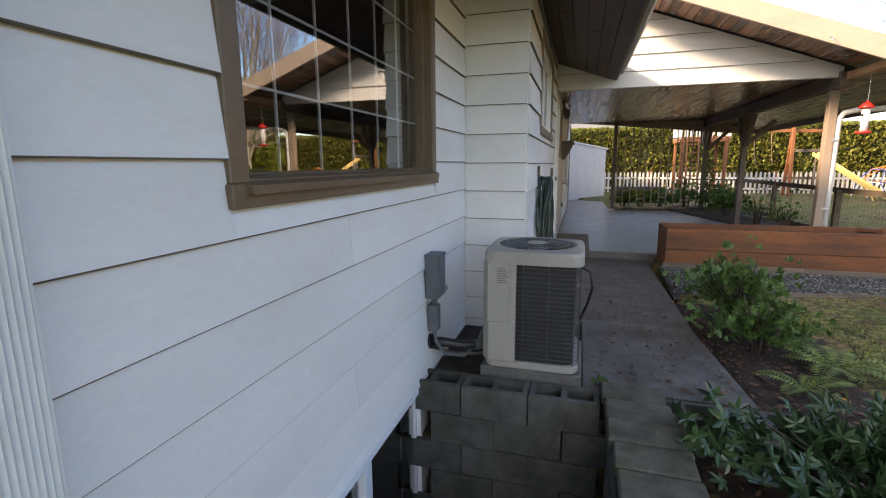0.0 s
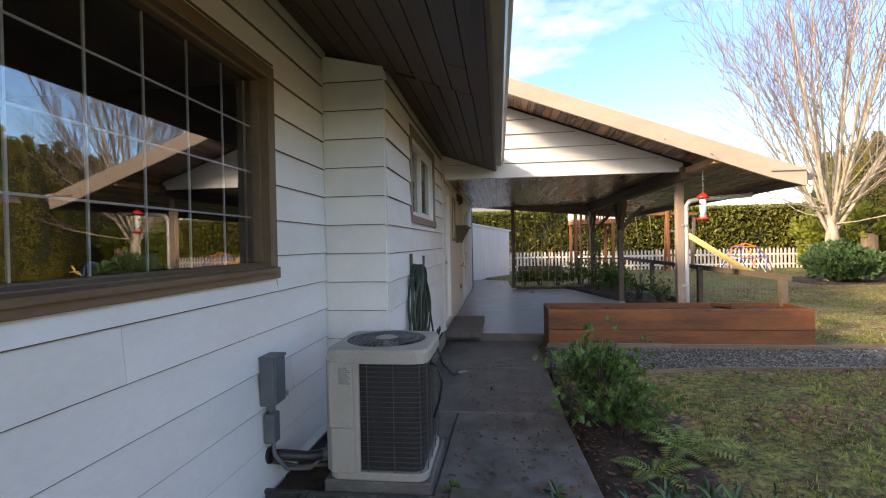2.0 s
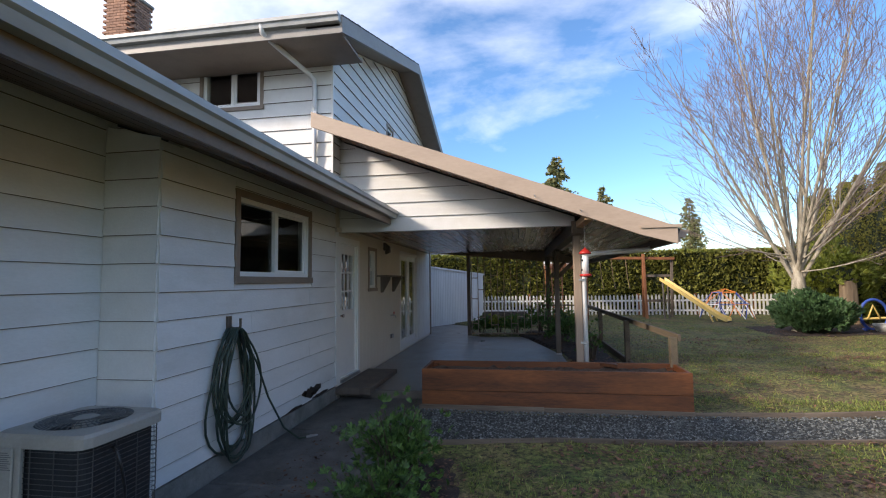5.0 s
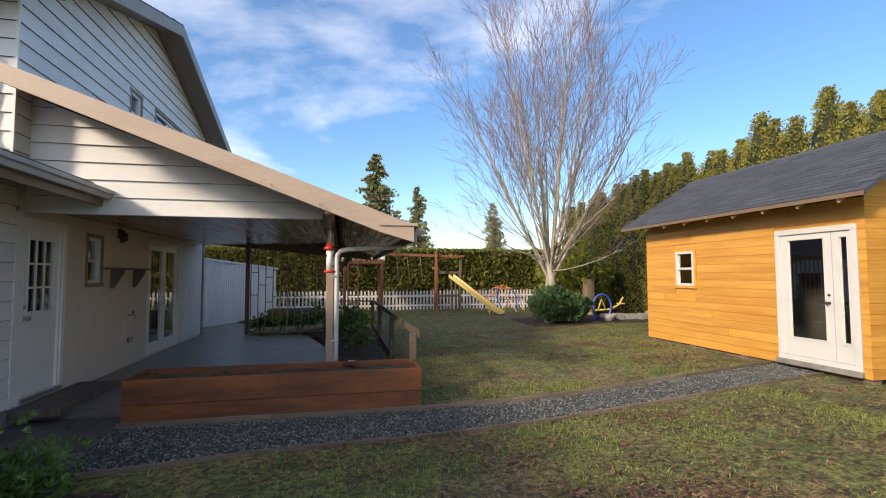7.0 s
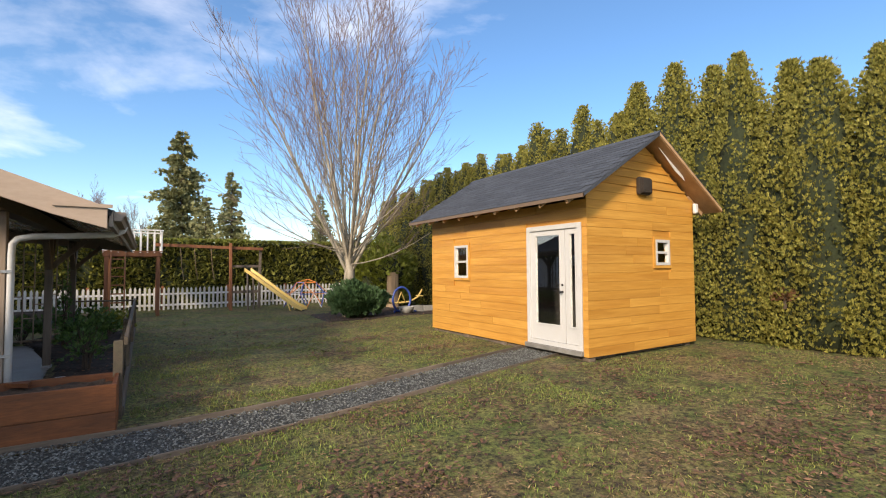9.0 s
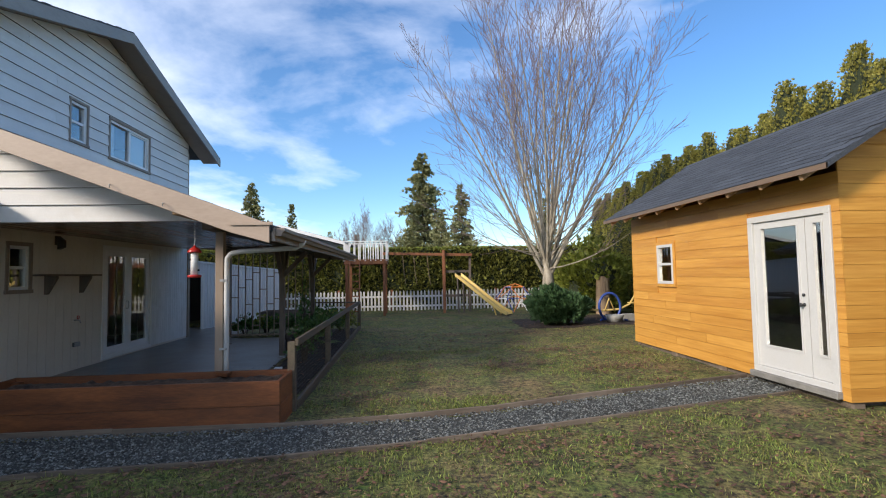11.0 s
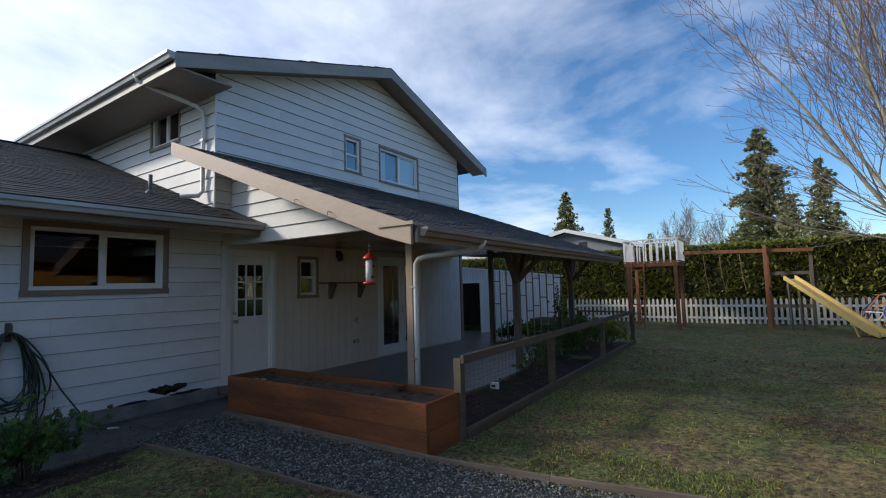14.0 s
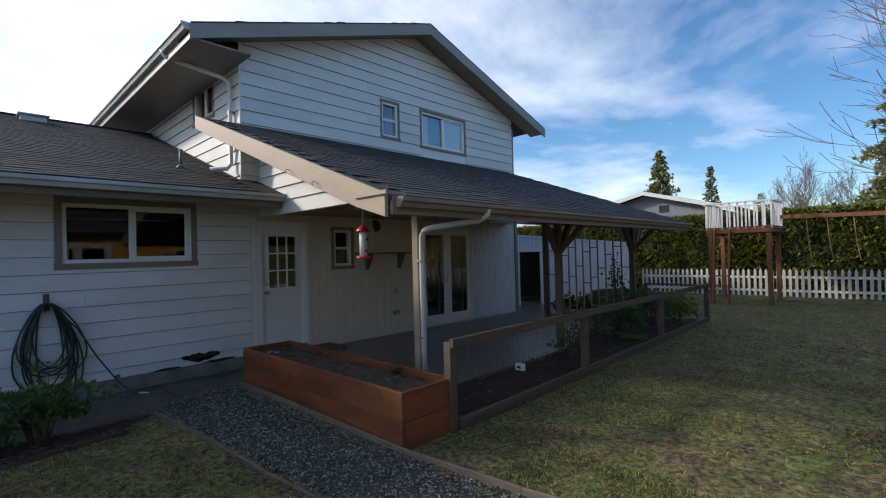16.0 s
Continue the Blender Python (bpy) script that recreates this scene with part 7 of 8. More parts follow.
def diamonds(P, D, U, length, width, fold=0.25):
    """Leaf-like diamonds: bases P, tip directions D, side directions U; all arrays. Two triangles a leaf."""
    n = len(P)
    L_ = np.asarray(length).reshape(-1, 1)
    W_ = np.asarray(width).reshape(-1, 1)
    Nn = np.cross(D, U)
    mid = P + D * L_ * 0.5
    V = np.stack([P, mid + U * W_ * 0.5 + Nn * W_ * fold, P + D * L_, mid - U * W_ * 0.5 + Nn * W_ * fold], 1).reshape(-1, 3)
    F = (np.arange(n)[:, None] * 4 + np.array([[0, 1, 2, 3]])).astype(int)
    return V, F


def ovals(P, D, U, length, width, fold=0.2):
    """Oval leaves: bases P, tip directions D, side directions U; a folded six-cornered outline in two halves."""
    n = len(P)
    L_, W_ = np.asarray(length).reshape(-1, 1), np.asarray(width).reshape(-1, 1)
    Nn = np.cross(D, U)
    rim = lambda a, b: P + D * L_ * a + U * W_ * b + Nn * (W_ * fold * abs(b) - L_ * 0.18 * a * a)
    V = np.stack([rim(0, 0), rim(0.3, 0.42), rim(0.68, 0.40), rim(1, 0), rim(0.68, -0.40), rim(0.3, -0.42)], 1).reshape(-1, 3)
    F = (np.arange(n)[:, None, None] * 6 + np.array([[[0, 1, 2, 3], [0, 3, 4, 5]]])).reshape(-1, 4)
    return V, F


def unit(a):
    return a / np.maximum(np.linalg.norm(a, axis=1, keepdims=True), 1e-6)


def leaf_part(name, V, F, material, parent, label=""):
    me = bpy.data.meshes.new(name)
    me.from_pydata(V.tolist(), [], F.tolist())
    me.materials.append(material)
    ob = new(name, me)
    ob.parent = parent
    if label:
        ob["label"] = label
    return ob


def sprays(P, out, nr, size, droop=0.0, up=0.6, fan=3, aspect=0.4, shape=diamonds, gap=0.55):
    """Fans of flat leaflets at points P that lean outwards along out."""
    n = len(P)
    Vs, Fs, base = [], [], 0
    d0 = unit(out * 0.7 + np.array([0, 0, up - droop]) + nr.normal(0, 0.25, (n, 3)))
    side = unit(np.cross(d0, nr.normal(0, 1, (n, 3))))
    ln = size * nr.uniform(0.6, 1.3, n)
    for k in range(fan):
        a = (k - (fan - 1) / 2) * gap
        d = unit(d0 * math.cos(a) + side * math.sin(a))
        u = unit(side * math.cos(a) - d0 * math.sin(a))
        V, F = shape(P, d, u, ln * (1 - 0.15 * abs(k - (fan - 1) / 2)), ln * aspect)
        Vs.append(V)
        Fs.append(F + base)
        base += len(V)
    return np.concatenate(Vs), np.concatenate(Fs)


def arborvitae(x, y, h, r0, n, seed, label):
    """A column of upright sprays gathered in small clumps, with a shade-coloured core in the dark gaps between them and
    a narrow tip.
    """
    t = thing("arborvitae", pose(x, y, ground_z(min(x, 14), y)), label, "conifer", "tall hedge conifers")
    nr = np.random.RandomState(seed)
    part("trunk", bm_tube(B(), [(0, 0, -0.05), (0, 0, h * 0.6)], [0.09, 0.03], 7), DARKBARK, t)
    ph = nr.uniform(0, 6.28, 4)
    lean = nr.normal(0, 0.06, 2)

    def rad(q, a):
        taper = np.minimum(1.0, (np.maximum(1 - q, 0.0) / 0.46) ** 0.82) * np.minimum(1.0, 0.9 + q)
        lump = 0.10 * np.sin(3 * a + ph[0] + 5 * q) + 0.08 * np.sin(5 * a + ph[1] + 17 * q) + 0.05 * np.sin(4 * a + ph[3] + 47 * q)
        return r0 * (taper + 0.02) * (1 + lump)
    # Closed dark shell; its colour paints the shade between the clumps.
    core = B()
    around = np.linspace(0, 2 * math.pi, 14, endpoint=False)
    rows = [[core.verts.new((0.70 * rad(q, a) * math.cos(a) + lean[0] * q, 0.70 * rad(q, a) * math.sin(a) + lean[1] * q, h * q)) for a in around] for q in np.linspace(0.0, 0.95, 13)]
    for ra, rb in zip(rows, rows[1:]):
        for k in range(14):
            core.faces.new((ra[k], ra[(k + 1) % 14], rb[(k + 1) % 14], rb[k]))
    core.faces.new(rows[0][::-1])
    core.faces.new(rows[-1])
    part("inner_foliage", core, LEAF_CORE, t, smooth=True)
    clumps = max(200, n // 11)
    cq, ca = nr.uniform(0, 0.985, clumps) ** 1.1, nr.uniform(0, 2 * math.pi, clumps)
    bulge = nr.uniform(0.82, 1.06, clumps)
    own = nr.randint(0, clumps, n)
    size = (0.045 + 0.075 * r0 * (1 - cq))[own]
    spread = nr.normal(0, 1, (n, 3))
    rr = rad(cq[own], ca[own]) * bulge[own]
    P = np.stack([rr * np.cos(ca[own]), rr * np.sin(ca[own]), h * cq[own]], 1)
    out = np.stack([np.cos(ca[own]), np.sin(ca[own]), np.zeros(n)], 1)
    P += spread * size[:, None] * np.array([1.0, 1.0, 1.75]) - out * (np.abs(spread[:, :1]) * size[:, None] * 0.8)
    P[:, :2] += lean * (P[:, 2:] / h)
    P[:, 2] = np.clip(P[:, 2], 0.03, h * 0.985)
    V, F = sprays(P, out * 0.8, nr, 0.076, up=1.05, fan=3, aspect=0.34)
    leaf_part("foliage", V, F, LEAF_C, t)
    return t


# the row: place along it and height of each tip
TIPS = [(3.7, 5.45), (4.55, 5.5), (5.05, 5.7), (5.96, 6.2), (6.64, 6.15), (7.5, 6.55), (8.53, 6.36), (9.0, 5.75), (9.69, 5.7), (10.33, 6.32), (11.25, 5.9), (11.85, 6.0), (12.3, 6.35), (13.05, 5.75),
        (13.75, 5.62), (14.4, 5.72), (15.1, 5.9), (15.75, 5.6), (16.3, 5.78), (16.9, 5.6), (17.5, 5.8), (18.3, 5.72), (19.1, 5.55), (19.9, 5.7), (20.7, 5.45), (21.4, 5.3), (22.0, 5.4), (22.9, 5.3), (23.8, 5.2)]
TIPS = [(-2.4 + 0.87 * k, 5.2 + 0.35 * math.sin(5.1 * k)) for k in range(7)] + TIPS
r = random.Random(44)
for k, (y, h) in enumerate(TIPS):
    arborvitae(15.78 + r.uniform(-0.1, 0.1), y, h, r.uniform(0.80, 0.98), 11000 if 2.0 < y < 9.2 else 5200, 100 + k, "tall columnar green conifer in the boundary row")


def back_hedge():
    h = thing("clipped_hedge", Matrix.Identity(4), "long clipped green hedge behind the white picket fence", "hedge")
    nr = np.random.RandomState(9)
    x0, x1, y0, y1, z1 = -7.5, 15.2, 22.95, 24.3, 2.88
    # Dark slab behind the leaves, coloured as the hedge's inner shade.
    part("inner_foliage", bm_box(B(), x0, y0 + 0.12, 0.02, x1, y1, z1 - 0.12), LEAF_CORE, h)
    n = 17000
    P = np.stack([nr.uniform(x0, x1, n), y0 + nr.uniform(-0.03, 0.16, n), nr.uniform(0.05, z1, n)], 1)
    P[:, 1] += 0.10 * np.sin(P[:, 0] * 1.9) * np.cos(P[:, 2] * 2.1) + 0.06 * np.sin(P[:, 0] * 5.3 + P[:, 2] * 3)
    out = np.tile(np.array([[0, -1.0, 0]]), (n, 1))
    V, F = sprays(P, out, nr, 0.15, up=0.2, fan=3, aspect=0.45)
    leaf_part("foliage", V, F, LEAF_H, h)
    # Lighter yellow leaves paint the sun on the hedge's top edge.
    n = 9000
    P = np.stack([nr.uniform(x0, x1, n), nr.uniform(y0, y1, n), z1 + nr.uniform(-0.1, 0.0, n)], 1)
    V, F = sprays(P, nr.normal(0, 0.5, (n, 3)), nr, 0.10, up=1.0, fan=2, aspect=0.4)
    leaf_part("top_growth", V, F, LEAF_Y, h, "yellow-green leaves along the clipped top, coloured as if sunlit")


back_hedge()


# ---- trees ----
def limb(verts, faces, pts, rads, n):
    """A tapered tube, written into plain lists."""
    base = len(verts)
    side = None
    m = len(pts)
    for i in range(m):
        d = (pts[min(i + 1, m - 1)] - pts[max(i - 1, 0)]).normalized()
        if side is None:
            side = d.orthogonal().normalized()
        side = (side - d * side.dot(d)).normalized()
        v = d.cross(side)
        for k in range(n):
            a = 2 * math.pi * k / n
            verts.append(tuple(pts[i] + (side * math.cos(a) + v * math.sin(a)) * rads[i]))
    for i in range(m - 1):
        for k in range(n):
            faces.append((base + i * n + k, base + i * n + (k + 1) % n, base + (i + 1) * n + (k + 1) % n, base + (i + 1) * n + k))


def bare_tree(x, y, h, seed, label, stems=13, spread=0.56, trunk=0.17, fork=1.55, twigs=True, scale=1.0):
    t = thing("bare_tree", pose(x, y, ground_z(x, y) if abs(x) < 20 else 0.0), label, "tree")
    r = random.Random(seed)
    bv, bf, tv, tf = [], [], [], []

    def grow(p, d, length, rad, level):
        m = 9 if level == 0 else 6 if level == 1 else 5
        pts, rads = [p], [rad]
        step_l = length / (m - 1)
        for i in range(1, m):
            lift = (0.025, 0.10, 0.10, 0.08, 0.06)[min(level, 4)]
            d = (d + Vector((r.gauss(0, 0.026), r.gauss(0, 0.026), lift + r.gauss(0, 0.015)))).normalized()
            pts.append(pts[-1] + d * step_l)
            rads.append(max(rad * (1 - 0.86 * i / (m - 1)), 0.0050 * scale))
        thick = rad > 0.012 * scale
        limb(bv if thick else tv, bf if thick else tf, pts, rads, 7 if level == 0 else 4 if level == 1 else 3)
        if level >= 3:
            return
        n = (r.randint(10, 13), r.randint(4, 6), r.randint(2, 4))[level]
        for k in range(n):
            q = (0.14 if level else 0.10) + 0.84 * (k + r.random()) / n
            i = min(int(q * (m - 1)), m - 2)
            f = q * (m - 1) - i
            c = pts[i].lerp(pts[i + 1], f)
            dd = (pts[i + 1] - pts[i]).normalized()
            side = dd.orthogonal().normalized()
            side.rotate(Matrix.Rotation(r.uniform(0, 6.283), 3, dd))
            ang = radians(r.uniform(16, 34) if level == 0 else r.uniform(20, 42))
            nd = (dd * math.cos(ang) + side * math.sin(ang)).normalized()
            ln = length * ((0.50 - 0.28 * q) if level == 0 else (0.58 - 0.28 * q)) * r.uniform(0.8, 1.2)
            grow(c, nd, max(ln, 0.2 * scale), max(rads[i] * r.uniform(0.36, 0.5), 0.0052 * scale), level + 1)

    top = Vector((0.02, 0.0, fork))
    limb(bv, bf, [Vector((0, 0, -0.1)), Vector((0.01, 0.01, 0.15)), Vector((0.0, 0.02, 0.7)), Vector((0.02, 0, fork * 0.8)), Vector((0.03, 0, fork + 0.35))], [trunk * 1.5, trunk * 1.15, trunk, trunk * 1.02, trunk * 0.7], 12)
    for k in range(stems):
        a = 2 * math.pi * (k + r.uniform(-0.3, 0.3)) / stems
        tilt = spread * (r.uniform(0.75, 1.0) if k % 3 == 0 else r.uniform(0.4, 0.75) if k % 3 == 1 else r.uniform(0.05, 0.35))
        d = Vector((math.sin(tilt) * math.cos(a), math.sin(tilt) * math.sin(a), math.cos(tilt)))
        start = Vector((0.0, 0.0, fork * r.uniform(0.82, 1.12))) + Vector((d.x, d.y, 0)) * trunk * 0.5
        grow(start, d, (h - fork) * r.uniform(0.86, 1.04) * (1.0 - 0.28 * tilt / spread), trunk * r.uniform(0.21, 0.35), 0)
    for k in range(14 if twigs else 5):
        a = r.uniform(0, 6.28)
        d = Vector((math.cos(a), math.sin(a), r.uniform(-0.1, 0.55))).normalized()
        grow(Vector((0, 0, fork * r.uniform(0.95, 1.6))), d, h * r.uniform(0.24, 0.36), trunk * 0.15, 1)
    for nm, v, f, m in (("trunk", bv, bf, BARK), ("crown", tv, tf, TWIG)):
        me = bpy.data.meshes.new(nm)
        me.from_pydata(v, [], f)
        me.polygons.foreach_set("use_smooth", [True] * len(me.polygons))
        me.materials.append(m)
        ob = new(nm, me)
        ob.parent = t
    return len(bf) + len(tf)


bare_tree(10.35, 15.1, 11.6, 5, "tall leafless multi-stemmed garden tree with pale bark", stems=17, spread=0.60)


def conifer(x, y, h, r0, n, seed, label, bare=0.12, group="distant conifers"):
    t = thing("conifer", pose(x, y, -0.3), label, "conifer", group)
    nr = np.random.RandomState(seed)
    part("trunk", bm_tube(B(), [(0, 0, -0.3), (0, 0, h * 0.5), (0, 0, h)], [h * 0.018, h * 0.01, 0.02], 7), DARKBARK, t)
    Ps, Os, Ss = [], [], []
    tiers = int(h / 0.55)
    for i in range(tiers):
        q = bare + (1 - bare) * i / tiers
        R = r0 * (1 - q) ** 0.75 * nr.uniform(0.75, 1.15) + 0.1
        nb = nr.randint(6, 10)
        for b in range(nb):
            a = nr.uniform(0, 2 * math.pi)
            Rb = R * nr.uniform(0.55, 1.15)
            m = max(3, int(n * Rb / (tiers * r0 * 4)))
            s = nr.uniform(0.1, 1, m)
            off = nr.normal(0, 0.12 * Rb + 0.05, (m, 3)) * np.array([1, 1, 0.5])
            Ps.append(np.stack([Rb * s * math.cos(a), Rb * s * math.sin(a), q * h - 0.22 * Rb * s ** 1.6 + nr.uniform(-0.1, 0.1)], 1) + off)
            Os.append(np.tile([[math.cos(a), math.sin(a), 0]], (m, 1)))
    P, O = np.concatenate(Ps), np.concatenate(Os)
    V, F = sprays(P, O, nr, 0.023 * h + 0.09, up=-0.1, fan=3, aspect=0.42)
    leaf_part("foliage", V, F, LEAF_N, t)


conifer(8.9, 73, 21.0, 5.4, 9000, 1, "tall dark fir beyond the back hedge", 0.05)
conifer(13.3, 60, 13.6, 2.6, 4500, 2, "dark fir beyond the back hedge", 0.1)
conifer(11.0, 64, 11.0, 2.4, 3500, 3, "shorter dark fir beyond the back hedge", 0.1)
conifer(-26.7, 104, 22.4, 5.6, 6000, 4, "distant fir over the neighbour's roof", 0.15)
conifer(-31, 158, 26.0, 4.2, 3500, 5, "distant fir over the neighbour's roof", 0.1)
conifer(-17.5, 150, 16.0, 4.0, 3000, 6, "distant small fir on the skyline", 0.1)
conifer(-9, 150, 15.0, 3.6, 3000, 7, "distant small fir on the skyline", 0.1)
conifer(34, 92, 17.0, 4.5, 4000, 8, "fir beyond the garden tree", 0.1)
conifer(27, 70, 11.0, 2.6, 3000, 9, "fir beyond the garden tree", 0.1)
for x, y, h, s in ((-2, 95, 14, 31), (3, 99, 13, 32), (-7, 110, 13.5, 33), (20, 105, 12, 34)):
    bare_tree(x, y, h, s, "distant leafless tree on the skyline", stems=6, spread=0.5, trunk=0.2, fork=2.2, twigs=False, scale=3.0)


# ---- bushes and small plants ----
def bush(name, x, y, rx, ry, h, n, size, material, seed, label, aspect=0.4, up=0.5, core=True, stems=9, lumps=0.16, category="shrub", z=None, group="", fan=3, shape=diamonds, gap=0.55):
    t = thing(name, pose(x, y, ground_z(x, y) if z is None else z), label, category, group)
    nr = np.random.RandomState(seed)
    r = random.Random(seed)
    for k in range(stems):
        a = r.uniform(0, 6.28)
        q = r.uniform(0.3, 0.8)
        part("stem", bm_tube(B(), [(0.04 * math.cos(a), 0.04 * math.sin(a), -0.03), (rx * q * 0.4 * math.cos(a), ry * q * 0.4 * math.sin(a), h * 0.4), (rx * q * math.cos(a), ry * q * math.sin(a), h * r.uniform(0.65, 0.9))], [0.012, 0.008, 0.004], 5), DARKBARK, t)
    d = unit(nr.normal(0, 1, (n, 3)))
    d[:, 2] = np.abs(d[:, 2]) * 1.0 - (0.55 if core else 0.25)
    d = unit(d)
    ph = nr.uniform(0, 6.28, 6)
    bump = 1 + lumps * (np.sin(4 * d[:, 0] + ph[0]) + np.sin(5 * d[:, 1] + ph[1]) + np.sin(6 * d[:, 2] + ph[2])) + 0.5 * lumps * np.sin(11 * d[:, 0] + 9 * d[:, 1] + ph[3])
    rad = bump * nr.uniform(0.55 if core else 0.2, 1.0, n) ** (0.5 if core else 0.7)
    P = d * rad[:, None] * np.array([rx, ry, h * 0.62]) + np.array([0, 0, h * 0.42])
    P[:, 2] = np.maximum(P[:, 2], 0.02)
    if core:
        # Solid dark middle that paints the shade under the outer leaves.
        bm = B()
        bmesh.ops.create_icosphere(bm, subdivisions=3, radius=1.0)
        for v in bm.verts:
            k = 0.72 * (1 + 0.12 * noise.noise(v.co * 2.5 + Vector((seed, 0, 0))))
            v.co = Vector((v.co.x * rx * k, v.co.y * ry * k, max(v.co.z * h * 0.6 * k + h * 0.34, -0.03)))
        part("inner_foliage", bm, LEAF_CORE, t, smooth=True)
    V, F = sprays(P, d, nr, size, up=up, fan=fan, aspect=aspect, shape=shape, gap=gap)
    leaf_part("leaves", V, F, material, t)
    return t


bush("evergreen_bush", 10.52, 14.85, 0.70, 0.68, 1.15, 5200, 0.13, LEAF_B, 51, "dense dark green rounded bush at the tree's foot", up=0.8)
bush("rhododendron", 13.3, 18.9, 1.5, 1.2, 2.7, 3000, 0.2, LEAF_Y, 52, "yellow-green leafy shrub behind the garden tree", aspect=0.42)
bush("garden_shrub", 1.70, 4.6, 0.42, 0.45, 0.74, 620, 0.062, LEAF_S, 53, "leafy green shrub beside the concrete walk", aspect=0.34, fan=5, shape=ovals, gap=0.6, core=False, stems=26, lumps=0.26)
bush("garden_shrub", 1.74, 4.1, 0.32, 0.34, 0.5, 380, 0.056, LEAF_S, 58, "low green side growth of the shrub by the walk", aspect=0.34, fan=5, shape=ovals, gap=0.6, core=False, stems=16, lumps=0.26)
bush("laurel_bush", 1.70, 2.35, 0.62, 0.66, 0.36, 620, 0.085, LEAF_L, 54, "low glossy laurel-like bush in the mulch bed", aspect=0.34, fan=6, shape=ovals, gap=0.95, core=False, stems=26, lumps=0.22, up=0.35)
bush("laurel_bush", 2.0, 1.7, 0.6, 0.6, 0.34, 520, 0.085, LEAF_L, 55, "low glossy laurel-like bush in the mulch bed", aspect=0.34, fan=6, shape=ovals, gap=0.95, core=False, stems=22, lumps=0.2, up=0.35)
for x, y, rx, h, s, m in ((3.85, 13.2, 0.42, 0.62, 61, LEAF_S), (3.95, 14.3, 0.5, 0.75, 62, LEAF_S), (4.25, 15.1, 0.45, 0.6, 63, LEAF_Y), (2.6, 15.1, 0.6, 0.5, 64, LEAF_S), (3.35, 15.25, 0.5, 0.7, 65, LEAF_S), (1.6, 15.0, 0.35, 0.45, 66, LEAF_S), (2.1, 15.3, 0.4, 0.5, 67, LEAF_Y)):
    bush("bed_plant", x, y, rx, rx * 0.8, h, 420, 0.09, m, s, "leafy green plant in the patio bed", core=False, stems=8, group="patio bed plants")
for x, y, rx, h, s in ((4.15, 10.6, 0.3, 0.65, 71), (4.05, 11.7, 0.34, 0.7, 72)):
    bush("bed_plant", x, y, rx, rx, h, 110, 0.07, LEAF_S, s, "sparse twiggy plant in the patio bed", core=False, stems=12, group="patio bed plants")
bush("low_plant", 0.56, 2.97, 0.05, 0.04, 0.06, 16, 0.03, LEAF_S, 75, "tuft of weeds by the block wall", core=False, stems=2, z=0.02)
bush("rusty_shrub", 15.02, 5.05, 0.12, 0.2, 0.35, 110, 0.07, LEAF_R, 77, "dry rust-brown branch tips in the conifer row", core=False, stems=6, z=0.85)


bush("climbing_vine", 3.52, 13.7, 0.12, 0.5, 1.9, 160, 0.06, LEAF_S, 81, "thin climbing plant on the patio trellis", core=False, stems=7, category="vine")


def fern(x, y, n, size, seed):
    t = thing("fern", pose(x, y, ground_z(x, y) + 0.03), "low yellow-green fern with arching fronds", "fern", "ferns in the mulch bed")
    r = random.Random(seed)
    for k in range(n):
        a = 2 * math.pi * k / n + r.uniform(-0.3, 0.3)
        ln = size * r.uniform(0.7, 1.15)
        arc = [Vector((math.cos(a) * ln * q, math.sin(a) * ln * q, 0.02 + ln * (0.62 * q - 0.62 * q * q + 0.1 * q))) for q in np.linspace(0, 1, 16)]
        fr = part("frond", bm_tube(B(), arc[::3], [0.004, 0.003, 0.003, 0.002, 0.002, 0.001][:len(arc[::3])], 4), FERN, t)
        P, D, U, L_ = [], [], [], []
        for i in range(1, 15):
            d = (arc[i + 1] - arc[i - 1]).normalized()
            s = d.cross(Vector((0, 0, 1))).normalized()
            for e in (-1, 1):
                P.append(arc[i])
                D.append((s * e + d * 0.35 + Vector((0, 0, -0.12))).normalized())
                U.append(d)
                L_.append(ln * 0.26 * math.sin(math.pi * (0.12 + 0.85 * i / 15)) + 0.01)
        V, F = diamonds(np.array([tuple(p) for p in P]), np.array([tuple(p) for p in D]), np.array([tuple(p) for p in U]), np.array(L_), np.array(L_) * 0.24, 0.08)
        leaf_part("leaf_blade", V, F, FERN, fr)


fern(2.08, 3.78, 8, 0.40, 1)
fern(1.80, 3.45, 5, 0.28, 2)
fern(4.3, 12.6, 6, 0.35, 3)


def berries():
    r = random.Random(3)
    for x, y, z in ((1.95, 2.42, 0.17), (2.02, 2.12, 0.15), (1.8, 2.2, 0.16)):
        c = thing("berry_cluster", pose(x, y, z), "small cluster of red berries among glossy leaves", "berries", "red berry clusters")
        for k in range(9):
            bm = B()
            bmesh.ops.create_icosphere(bm, subdivisions=1, radius=0.011)
            part("berry", bm, RED, c, smooth=True).matrix_basis = pose(r.gauss(0, 0.022), r.gauss(0, 0.022), r.gauss(0, 0.012))
        part("berry_stalk", bm_tube(B(), [(0, 0, -0.16), (0, 0, 0)], 0.004, 5), DARKBARK, c)


berries()


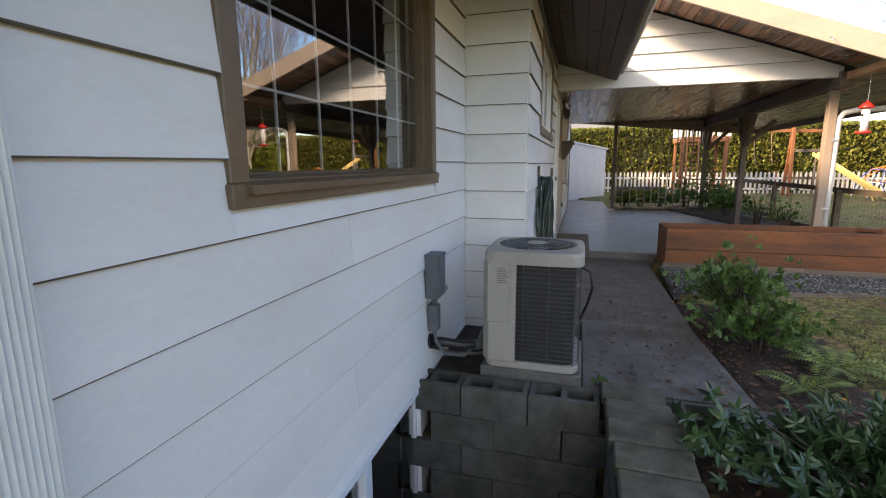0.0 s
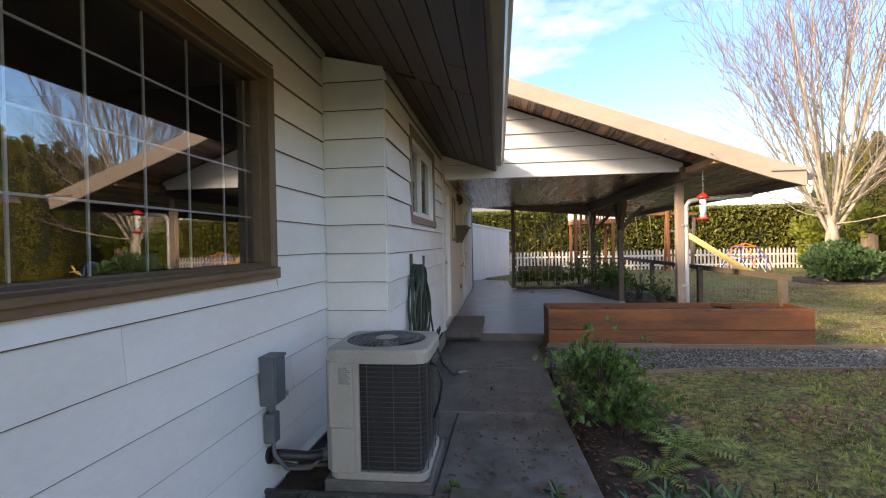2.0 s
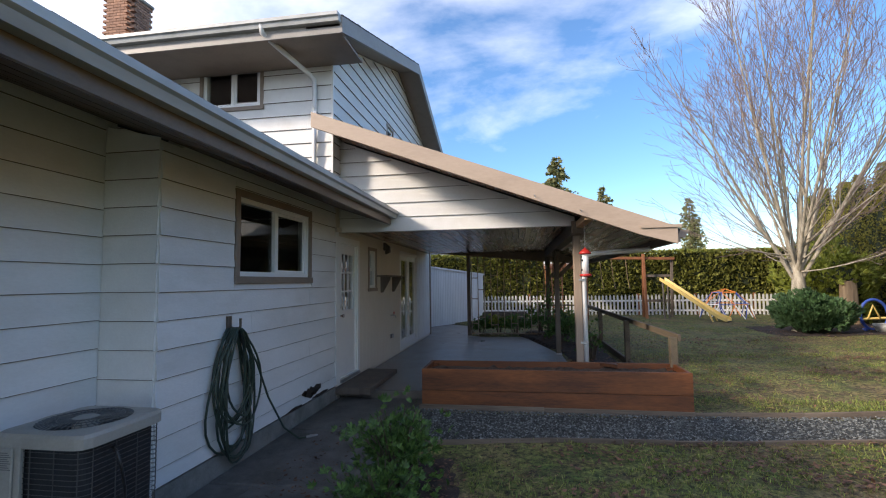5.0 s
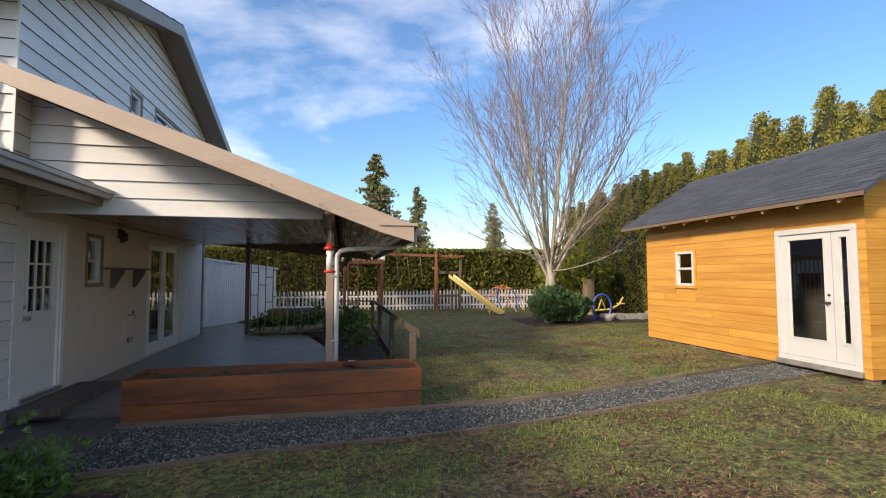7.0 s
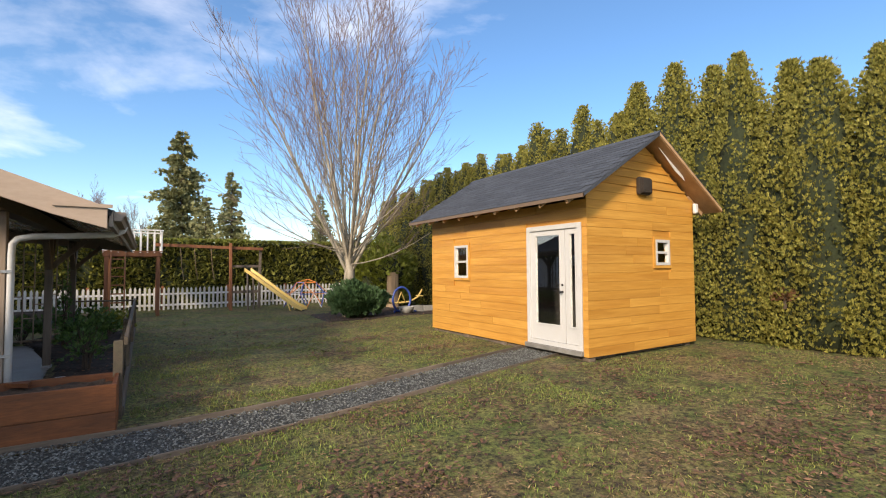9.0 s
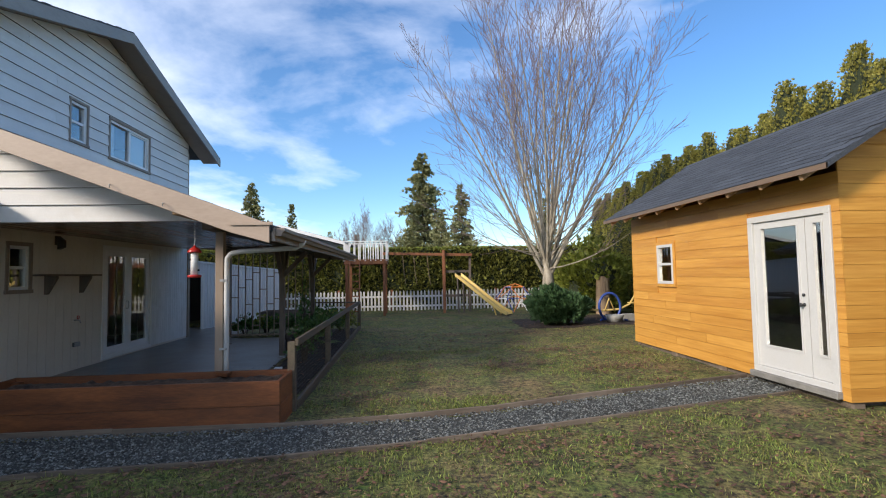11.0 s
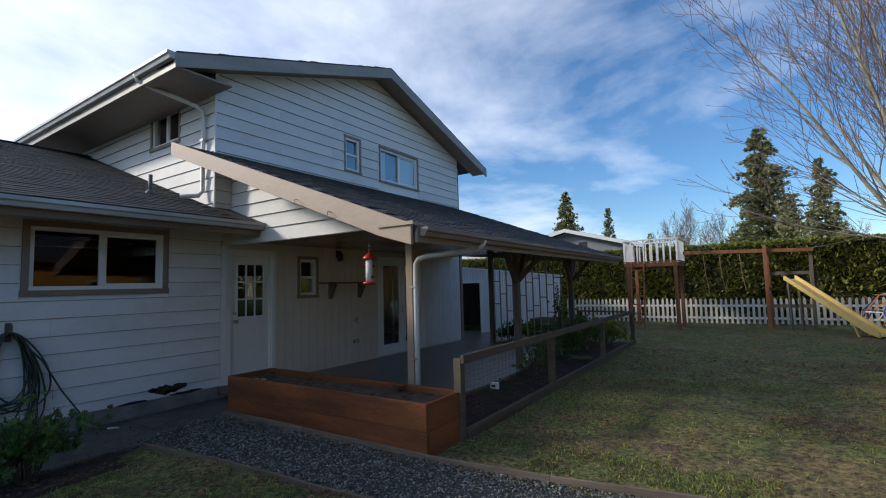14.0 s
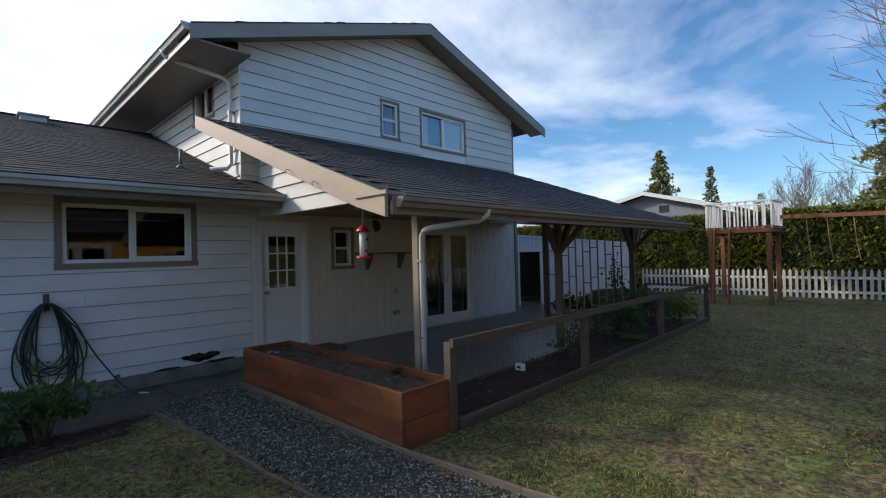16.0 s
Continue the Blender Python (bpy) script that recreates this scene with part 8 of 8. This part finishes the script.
def stump():
    s = thing("tree_stump", pose(13.15, 17.6, 0.1), "broken pale tree stump beside the conifers", "stump")
    bm = B()
    n, m = 14, 6
    r = random.Random(2)
    rows = [[bm.verts.new(((0.26 - 0.04 * j / m) * (1 + 0.12 * math.sin(3 * a)) * math.cos(a), (0.26 - 0.04 * j / m) * (1 + 0.12 * math.sin(3 * a)) * math.sin(a), 1.35 * j / m + (r.uniform(-0.12, 0.12) if j == m else 0))) for a in np.linspace(0, 2 * math.pi, n, endpoint=False)] for j in range(m + 1)]
    for ra, rb in zip(rows, rows[1:]):
        for k in range(n):
            bm.faces.new((ra[k], ra[(k + 1) % n], rb[(k + 1) % n], rb[k]))
    bm.faces.new(rows[-1])
    part("stump_body", bm, STUMP, s, smooth=False)


stump()


def on_lawn(x, y):
    if inside(PATH_POLY, x, y) or inside(SHRUB_POLY, x, y) or inside(BED_POLY, x, y) or inside(TREE_BED, x, y):
        return False
    if x < 1.45 or (x < 4.8 and y > 6.6) or (10.9 < x < 14.2 and 6.1 < y < 11.2):
        return False
    return True


def fallen_leaves():
    nr = np.random.RandomState(15)
    r = random.Random(15)
    pts = [(x, y, ground_z(x, y) + 0.055) for x, y in scatter(SHRUB_POLY, 2600, r)]
    pts += [(x, y, ground_z(x, y) + 0.05) for x, y in scatter(TREE_BED, 900, r)]
    pts += [(x, y, ground_z(x, y) + 0.05) for x, y in scatter(BED_POLY, 700, r)]
    for _ in range(520):
        y = r.uniform(3.0, 6.6)
        pts.append((r.uniform(0.5, 1.36), y, -0.086 + 0.125 * max(0.0, 4.55 - y) / 1.6))
    pts += [(r.gauss(9.0, 2.6), r.gauss(3.6, 1.5), 0) for _ in range(1900)]
    pts += [(r.uniform(2.5, 14), r.uniform(1, 19), 0) for _ in range(2600)]
    for _ in range(95):
        cx, cy, s = r.uniform(3.0, 14.0), r.uniform(1.5, 6.0), r.uniform(0.10, 0.38)
        pts += [(r.gauss(cx, s), r.gauss(cy, s * 0.6), 0) for _ in range(int(330 * s))]
    for _ in range(50):
        cx, cy, s = r.uniform(5.2, 10.6), r.uniform(7.6, 14.0), r.uniform(0.12, 0.4)
        pts += [(r.gauss(cx, s), r.gauss(cy, s * 0.6), 0) for _ in range(int(260 * s))]
    pts = [p for p in pts if p[2] or on_lawn(p[0], p[1])]
    P = np.array([(x, y, z if z else ground_z(x, y) + 0.036) for x, y, z in pts])
    n = len(P)
    D = unit(nr.normal(0, 1, (n, 3)) * np.array([1, 1, 0.18]))
    U = unit(np.cross(D, np.array([0, 0, 1.0]) + nr.normal(0, 0.2, (n, 3))))
    ln = nr.uniform(0.015, 0.055, n) * np.where(P[:, 0] > 2.4, 1.35, 1.0)
    V, F = diamonds(P, D, U, ln, ln * nr.uniform(0.4, 0.7, n), 0.12)
    stuff("fallen_leaves", V.tolist(), F.tolist(), DEADLEAF, "brown fallen leaves on beds, walk and lawn", "leaves")


fallen_leaves()


def grass():
    nr = np.random.RandomState(77)
    Ps = []
    for x0, x1, y0, y1, n in ((1.5, 9.5, 2.2, 7.6, 128250), (4.8, 11.5, 6.6, 11.5, 75600), (4.8, 15, 11, 16.5, 48600), (0, 15, 16, 22.5, 32400), (9, 15.3, 0.5, 6.2, 59400)):
        Ps.append(np.stack([nr.uniform(x0, x1, n), nr.uniform(y0, y1, n)], 1))
    xy = np.concatenate(Ps)
    lush = np.array([noise.noise((x * 1.1, y * 1.1, 5)) + 0.7 * noise.noise((x * 4.1, y * 4.1, 9)) for x, y in xy]) - 0.45 * np.clip((5.2 - xy[:, 1]) / 2.0, 0, 1) * (xy[:, 0] > 4)
    clump = np.array([noise.noise((x * 11, y * 11, 3)) + 0.6 * noise.noise((x * 23, y * 23, 4)) for x, y in xy])
    worn = np.array([noise.noise((x * 0.8, y * 0.8, 33)) + 0.55 * noise.noise((x * 2.7, y * 2.7, 17)) for x, y in xy])
    lawn = np.array([on_lawn(x, y) for x, y in xy]) & ((clump > 0.02) | (nr.uniform(0, 1, len(xy)) < 0.25)) & ((worn > -0.08) | (nr.uniform(0, 1, len(xy)) < 0.12))
    for name, keep, material, lie, label in (("grass", lawn & (lush > nr.uniform(-0.75, 0.4, len(xy))), GRASS, 0.55, "short tufted winter grass in uneven green patches"),
                                             ("dead_grass", lawn & (lush < nr.uniform(-0.85, 0.2, len(xy))), STRAW, 2.2, "straw-coloured dead grass lying in the lawn")):
        g = xy[keep]
        n = len(g)
        P = np.stack([g[:, 0], g[:, 1], np.array([ground_z(x, y) for x, y in g]) + (0.004 if lie < 1 else 0.014)], 1)
        D = unit(np.stack([nr.normal(0, lie, n), nr.normal(0, lie, n), np.ones(n) * (1 if lie < 1 else 0.35)], 1))
        U = unit(np.cross(D, nr.normal(0, 1, (n, 3))))
        ln = nr.uniform(0.018, 0.048, n) * (1.0 + 0.7 * (nr.uniform(0, 1, n) > 0.8))
        V, F = diamonds(P, D, U, ln, nr.uniform(0.004, 0.010, n), 0.1)
        stuff(name, V.tolist(), F.tolist(), material, label, "grass")


grass()
